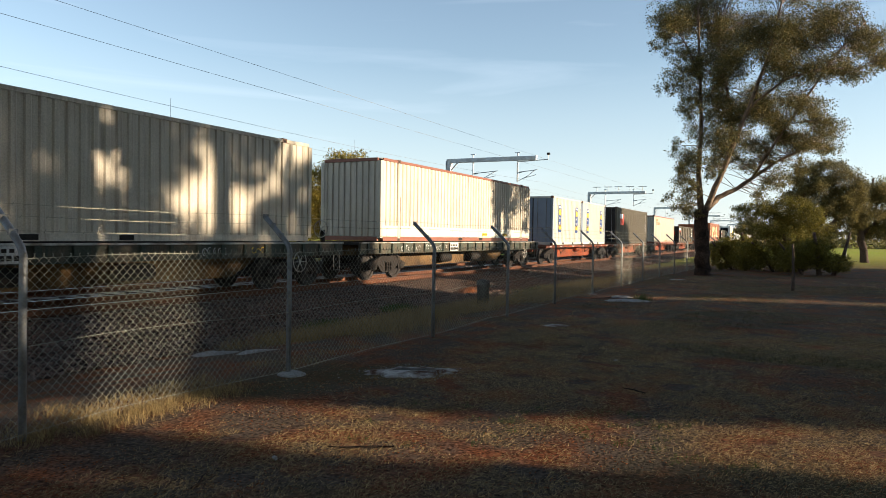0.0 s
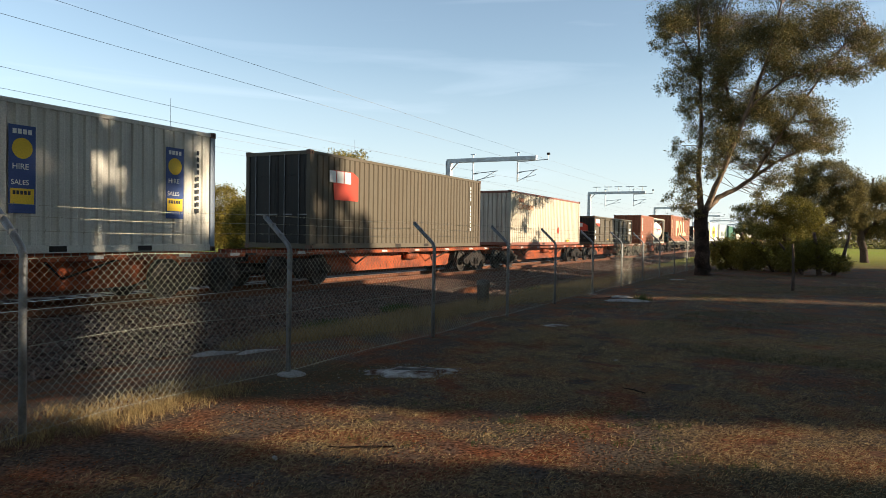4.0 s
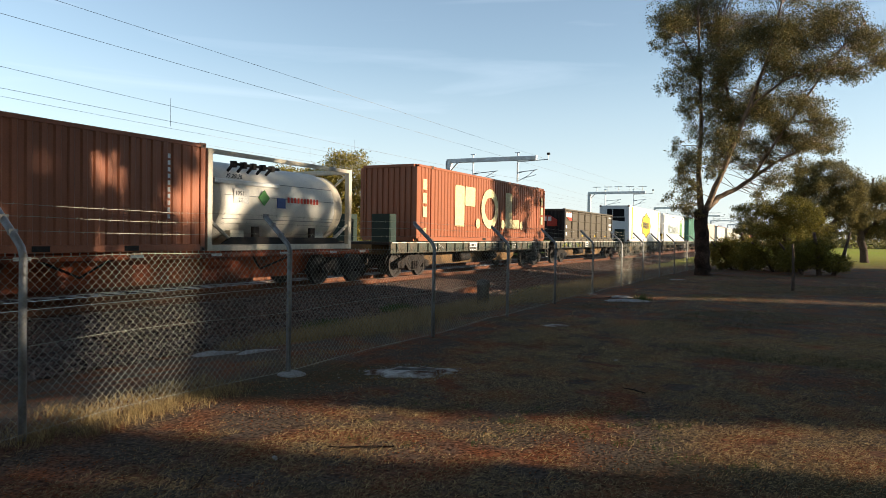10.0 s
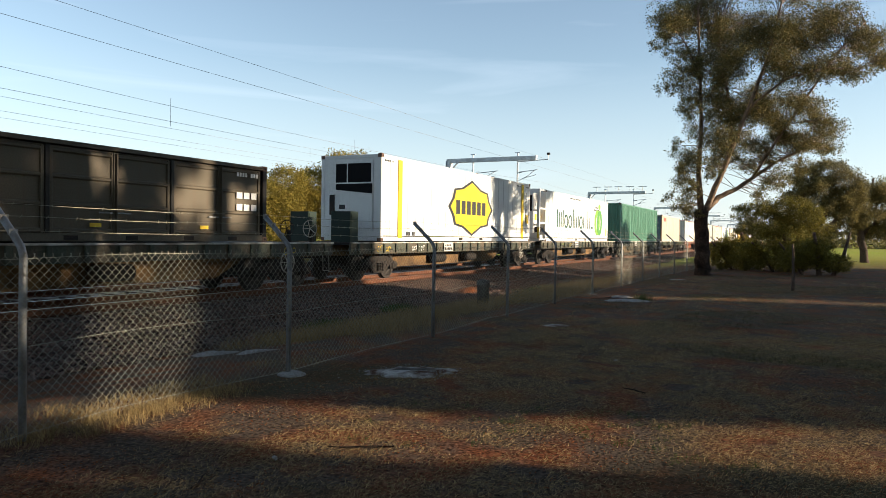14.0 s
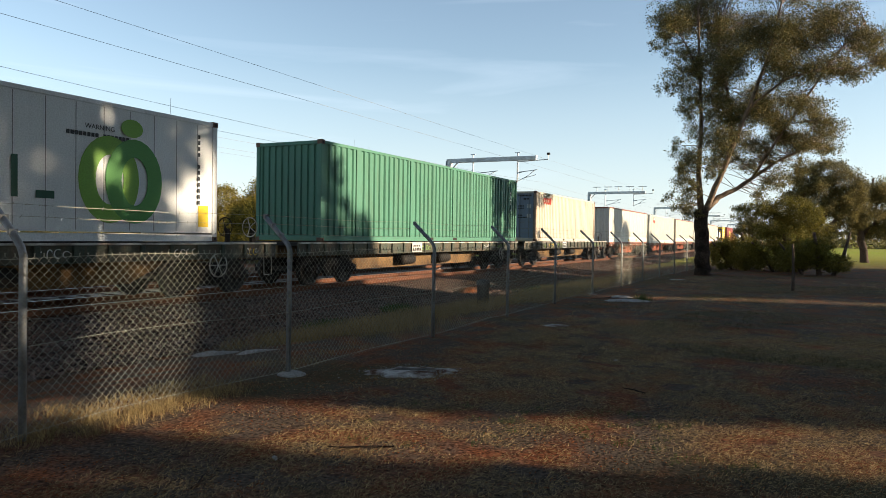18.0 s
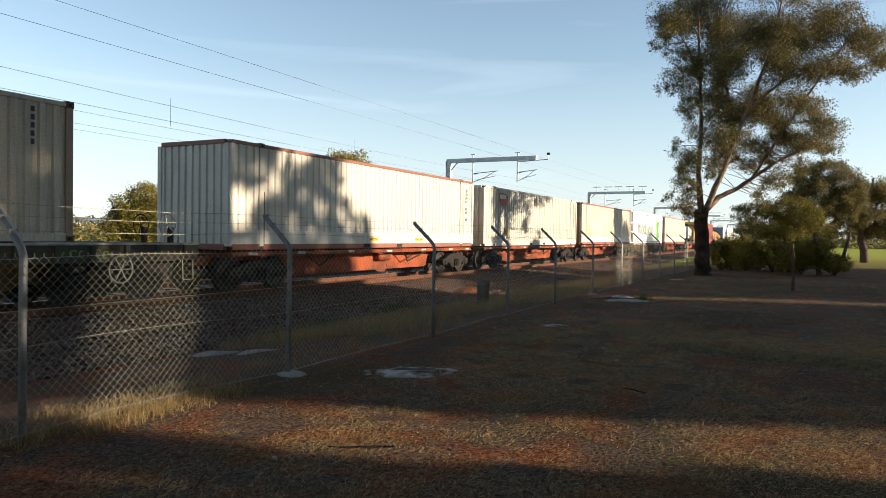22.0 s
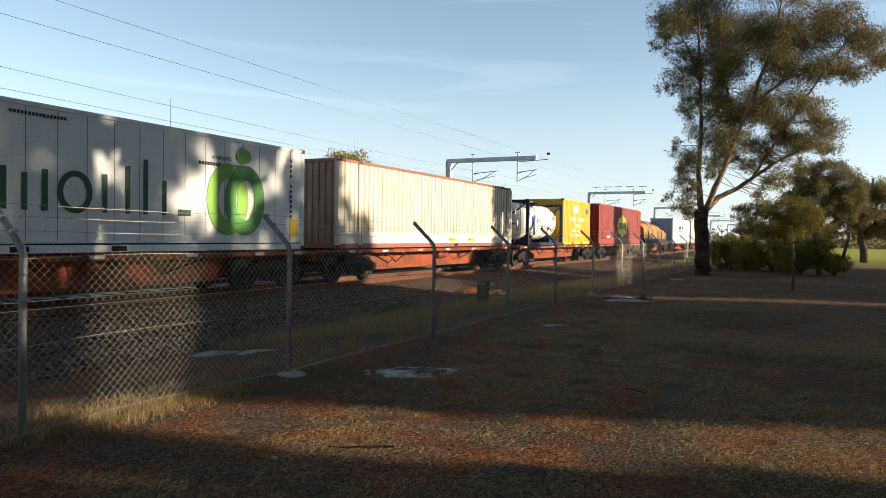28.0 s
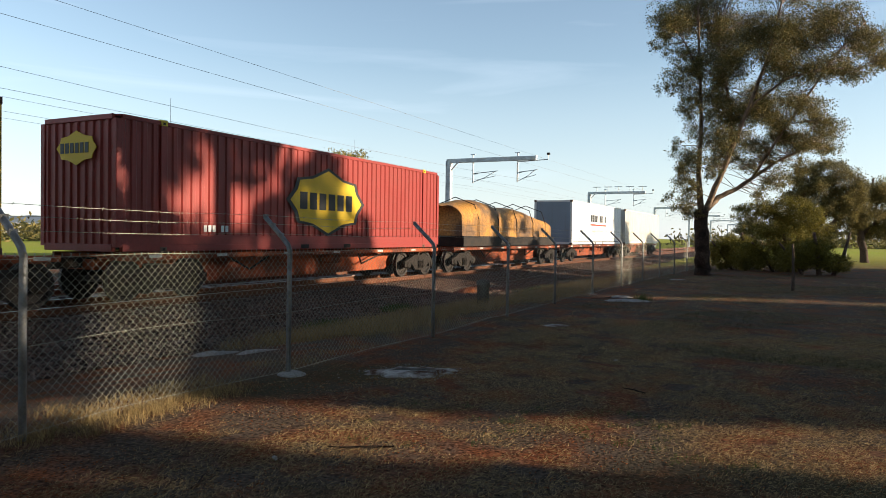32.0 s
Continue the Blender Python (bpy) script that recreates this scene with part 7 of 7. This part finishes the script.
# ---- overhead line ----
def gantry(x, label, arms=((15.5, 14.2), (18.5, 16.8)), beam_end=14.3, mast=20.2, top=6.4, tees=()):
    g = thing("overhead_gantry", label, "gantry", pose(x, 0, 0), "railway gantries")
    m = part("mast", Geo().box(-0.13, 0.13, mast - 0.13, mast + 0.13, -0.5, top + 0.12, 0.01), M_GANTRY, g)
    part("flange", Geo().box(-0.16, 0.16, mast - 0.16, mast - 0.135, -0.5, top), M_GANTRY, m)
    part("flange", Geo().box(-0.16, 0.16, mast + 0.135, mast + 0.16, -0.5, top), M_GANTRY, m)
    b = part("beam", Geo().box(-0.12, 0.12, beam_end, mast - 0.14, top - 0.13, top + 0.13, 0.015), M_GANTRY, g)
    part("end_plate", Geo().box(-0.15, 0.15, beam_end - 0.02, beam_end, top - 0.16, top + 0.16), M_GANTRY, b)
    part("spur", Geo().tube([(0, beam_end + 1.2, top - 0.2), (0, beam_end - 0.75, top - 0.12), (0, beam_end - 0.78, top + 0.2)], 0.03, 5), M_GANTRY, g)
    part("lamp_head", Geo().box(-0.08, 0.08, beam_end - 0.86, beam_end - 0.7, top + 0.16, top + 0.28), M_BLACK, g)
    part("knee_brace", Geo().tube([(0, mast, top - 0.75), (0, mast - 0.6, top - 0.13)], 0.045, 6), M_GANTRY, g)
    for y in tees:
        f = part("feeder_post", Geo().tube([(0, y, top + 0.13), (0, y, top + 0.62)], 0.035, 5), M_GANTRY, g)
        part("feeder_insulator", Geo().tube([(0, y - 0.42, top + 0.63), (0, y + 0.42, top + 0.63)], 0.04, 5), M_GANTRY, f)
    for y, tip in arms:
        d = part("drop_post", Geo().tube([(0, y, top + 0.35), (0, y, top - 1.45)], 0.045, 6), M_GANTRY, g)
        part("cantilever", Geo().tube([(0, y, top - 0.85), (0, tip, top - 0.72)], 0.026, 5), M_GANTRY, d)
        part("cantilever", Geo().tube([(0, y, top - 1.4), (0, (y + tip) / 2, top - 1.1), (0, tip + 0.2, top - 0.75)], 0.024, 5), M_GANTRY, d)
        part("registration_arm", Geo().tube([(0, y - 0.3, top - 1.25), (0, tip + 0.1, top - 1.02)], 0.018, 5), M_GANTRY, d)
        for k in range(4):
            part("insulator", Geo().lathe([(0.02, 0), (0.06, 0.02), (0.02, 0.045)], "y", 8, (0, y - 0.14 - 0.06 * k, top - 0.86 + 0.006 * k)), M_BLACK, d)
        part("cap", Geo().tube([(0, y - 0.16, top + 0.36), (0, y + 0.16, top + 0.36)], 0.03, 5), M_GANTRY, d)
    return g


gantry(40.5, "grey steel railway gantry with overhead line brackets")
g2 = gantry(74.5, "grey steel railway gantry with a row of feeder insulators", tees=(14.6, 15.9, 17.1, 18.2, 19.4))
for x in (113, 152, 192, 240, 300):
    copy_thing(g2, pose(x, 0, 0))


def wire(label, y, z, droppers=(), sag=0.0, r=0.011):
    """One line of the overhead wiring, hung from gantry to gantry."""
    t = thing("overhead_wire", label, "overhead wire", pose(0, y, z), "overhead wires")
    spans = [-34.0, 2.0, 40.5, 74.5, 113, 152, 192, 240, 300]
    pts = []
    for a, b in zip(spans, spans[1:]):
        for k in range(8):
            u = k / 8
            pts.append((a + (b - a) * u, 0, -4 * sag * u * (1 - u)))
    pts.append((spans[-1], 0, 0))
    part("line", Geo().tube(pts, r * 0.75, 4), M_CABLE, t)
    for x, drop in droppers:
        part("dropper", Geo().tube([(x, 0, 0), (x, 0, -drop)], 0.004, 4), M_CABLE, t)
    return t


wire("bare earth wire along the gantry tops", 14.0, 5.82, r=0.0065)
wire("bare feeder wire above the track", 14.0, 6.42, r=0.0065)
wire("messenger wire over the near track", 14.0, 4.92, ((12.5, 0.7), (20.6, 0.4)), 0.25, 0.006)
wire("contact wire over the near track", 14.0, 4.42, (), 0.1, 0.006)
wire("messenger wire over the far track", 17.8, 5.05, ((23.0, 0.35),), 0.2, 0.006)
wire("contact wire over the far track", 17.8, 4.62, (), 0.1, 0.006)
wire("return wire over the far track", 17.8, 4.45, (), 0.1, 0.005)

# ---- small things by the fence ----


def blob(n, rx, ry, h, seed):
    """A low uneven mound."""
    rg = random.Random(seed)
    rim = [(1 + rg.uniform(-0.22, 0.22)) for _ in range(n)]
    vs = [(0, 0, h)]
    for k, s in ((0.35, 1.0), (0.7, 0.75), (1.0, 0.0)):
        for i in range(n):
            a = 2 * math.pi * i / n
            vs.append((rx * k * rim[i] * math.cos(a), ry * k * rim[i] * math.sin(a), h * s * rg.uniform(0.7, 1.25) - (0.02 if s == 0 else 0)))
    fs = [(0, 1 + i, 1 + (i + 1) % n) for i in range(n)]
    for k in range(2):
        for i in range(n):
            j = (i + 1) % n
            fs.append((1 + k * n + i, 1 + (k + 1) * n + i, 1 + (k + 1) * n + j, 1 + k * n + j))
    return Geo().add(vs, fs)


def mound(name, label, category, x, y, rx, ry, h, rz, seed, material):
    ob = new(name, blob(22, rx, ry, h, seed).mesh(name, material, True))
    ob.matrix_basis = pose(x, y, soil(x, y) - 0.005, 0, 0, rz)
    return tagged(ob, label, category)


mound("ash_patch", "spill of pale grey ash and gravel on the soil", "gravel", 7.1, 3.95, 0.62, 0.36, 0.035, -62, 1, M_ASH)
rng_r = np.random.default_rng(12)
rubble = Geo()
for k in range(900):
    a, r = rng_r.random() * 6.283, abs(rng_r.normal()) * 0.55
    x, y = 7.1 + r * (0.62 * math.cos(a) * 0.47 + 0.36 * math.sin(a) * 0.88) * 1.15, 3.95 + r * (-0.62 * math.cos(a) * 0.88 + 0.36 * math.sin(a) * 0.47) * 1.15
    s = 0.003 + 0.009 * rng_r.random() ** 2
    z = soil(x, y) + 0.03 * max(0.0, 1 - r)
    rubble.add([(x - s, y, z), (x, y - s, z), (x + s, y + s * 0.3, z), (x, y + s, z), (x, y, z + s), (x, y, z - s)], [(0, 1, 4), (1, 2, 4), (2, 3, 4), (3, 0, 4), (1, 0, 5), (2, 1, 5), (3, 2, 5), (0, 3, 5)])
tagged(new("rubble", rubble.mesh("rubble", M_CONCRETE)), "small pale crumbs of concrete on the ash", "rubble", kind="stuff")
mound("soil_hollow", "low dark streak across the ash", "soil", 7.12, 3.98, 0.34, 0.06, 0.048, -70, 8, M_MARKER)
mound("soil_bank", "bare red soil where a path meets the ballast", "soil", 22.2, 10.1, 1.7, 0.5, 0.12, 8, 9, M_SOIL)
mound("ash_patch", "faint grey gravel smear on the soil", "gravel", 12.2, 3.9, 0.4, 0.2, 0.015, -62, 2, M_ASH)
mound("concrete_slab", "broken pale concrete slab lying beside the fence", "rubble", 18.1, 3.8, 0.62, 0.3, 0.05, -60, 3, M_CONCRETE)
mound("concrete_slab", "small pale concrete lump beside the fence", "rubble", 19.0, 4.2, 0.35, 0.12, 0.06, -75, 4, M_CONCRETE)
mound("flat_stone", "flat pale stone in the railway ditch", "stone", 8.15, 8.0, 0.42, 0.17, 0.05, -50, 5, M_CONCRETE)
mound("flat_stone", "flat grey stone in the railway ditch", "stone", 7.85, 6.9, 0.33, 0.12, 0.035, -45, 6, M_CONCRETE)
mound("flat_stone", "pale flat stone by the gum tree", "stone", 28.5, 4.2, 0.4, 0.15, 0.04, -70, 7, M_CONCRETE)
marker = new("marker_post", Geo().lathe([(0.15, -0.3), (0.15, 0.50), (0.165, 0.51), (0.165, 0.60), (0.14, 0.66), (0.05, 0.69), (0.01, 0.69)], "z", 20).mesh("marker_post", M_MARKER, True))
marker.matrix_basis = pose(15.7, 6.85, soil(15.7, 6.85))
tagged(marker, "squat round concrete marker post with domed cap", "marker post")
for i, (x, y, a, n) in enumerate(((3.3, 3.4, 30, 0.3), (2.9, 1.3, 80, 0.16), (4.4, 2.9, 120, 0.5), (2.6, 3.2, 10, 0.08), (7.4, 1.5, 60, 0.3), (18.3, 4.5, 140, 0.9), (18.6, 4.2, 95, 0.7))):
    rg = random.Random(i)
    pts = [(-n / 2 + n * k / 4, rg.uniform(-0.02, 0.02), 0.012 + rg.uniform(0, 0.012)) for k in range(5)]
    tw = new("fallen_twig", Geo().tube(pts, [0.008, 0.009, 0.007, 0.006, 0.003], 5).mesh("fallen_twig", M_BARK))
    tw.matrix_basis = pose(x, y, soil(x, y), 0, 0, a)
    tagged(tw, "dry grey twig fallen on the soil", "twig", "fallen twigs")
for i, (x, y) in enumerate(((2.62, 3.2), (2.95, 2.3), (3.9, 3.3), (9.2, 2.1))):
    st = new("pebble", blob(8, 0.035, 0.022, 0.02, 20 + i).mesh("pebble", M_CONCRETE, True))
    st.matrix_basis = pose(x, y, soil(x, y), 0, 0, 40 * i)
    tagged(st, "small pale stone on the soil", "stone", "loose stones")

for x, y in ((66.8, -3.5), (67.6, -5.0), (90, -9.4), (83, -1.6)):
    wp = new("white_post", Geo().box(-0.06, 0.06, -0.06, 0.06, -0.1, 0.95, 0.015).mesh("white_post", M_WHITEMARK))
    wp.matrix_basis = pose(x, y, soil(x, y))
    tagged(wp, "short white post on the far lawn", "post", "white posts")

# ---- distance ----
# The blue of distant haze is put into the hills' own colour.
M_HILL = mat("haze_tinted_hills", (0.20, 0.23, 0.27), 1.0, second=(0.15, 0.18, 0.17), scale=0.01, amount=0.6, grain_amount=0.0)
hills = Geo()
hp = []
for k in range(60):
    a = radians(20 + k * 2.2)
    r = 3300
    h = 55 + 45 * noise.noise((k * 0.23, 1.0, 0)) + 30 * noise.noise((k * 0.6, 4.0, 0))
    hp.append((r * math.cos(a), r * math.sin(a), max(12, h) * (0.5 + 0.5 * smooth(20, 60, 20 + k * 2.2)) * 1.2))
vs, fs = [], []
for x, y, h in hp:
    vs += [(x, y, -5), (x * 1.1, y * 1.1, h), (x * 1.35, y * 1.35, -5)]
for k in range(len(hp) - 1):
    fs += [(3 * k, 3 * k + 3, 3 * k + 4, 3 * k + 1), (3 * k + 1, 3 * k + 4, 3 * k + 5, 3 * k + 2)]
tagged(new("backdrop", hills.add(vs, fs).mesh("backdrop", M_HILL, True)), "low hills on the skyline, tinted blue for haze", "hills", kind="structure")
M_SHED = mat("pale_shed_wall", (0.55, 0.54, 0.52), 0.7, grain_amount=0.05)
M_SHEDROOF = mat("pale_shed_roof", (0.46, 0.46, 0.47), 0.5, grain_amount=0.05)
rh = random.Random(6)
for i in range(9):
    a = radians(50 + i * 1.6 + rh.uniform(-0.4, 0.4))
    d = rh.uniform(420, 640)
    w, dp, h = rh.uniform(14, 34), rh.uniform(10, 16), rh.uniform(4, 6)
    b = thing("far_shed", "pale industrial shed far across the plain", "shed", pose(d * math.cos(a), d * math.sin(a), -0.6, 0, 0, rh.uniform(-20, 20)), "far sheds")
    part("wall", Geo().box(-w / 2, w / 2, -dp / 2, dp / 2, -0.5, h), M_SHED, b)
    part("roof", Geo().prism([(-dp / 2 - 0.5, h), (dp / 2 + 0.5, h), (0, h + 1.8)], -w / 2 - 0.5, w / 2 + 0.5, "x"), M_SHEDROOF, b)
    for k in range(3):
        part("door", Geo().box(-w / 2 + w * (0.2 + 0.28 * k), -w / 2 + w * (0.2 + 0.28 * k) + 3.5, -dp / 2 - 0.06, -dp / 2, -0.4, 3.4), M_BLACK, b)
far_wood = new("far_trees", leaf_cloud("far_trees", [(r * math.cos(radians(a)), r * math.sin(radians(a)), 1.0, 9 + 5 * math.sin(a * 9), 8, 3.2 + 1.2 * math.sin(a * 7)) for a, r in [(30 + 0.9 * k, 260 + 90 * math.sin(k * 1.7)) for k in range(42)] + [(-9 + 1.1 * k, 225 + 40 * math.sin(k * 2.3)) for k in range(16)]], 26000, 1.3, M_FAR, 61, 0.2, 0.4, 6, 0.2))
tagged(far_wood, "dark scattered trees far across the plain", "trees", kind="stuff")

motions()
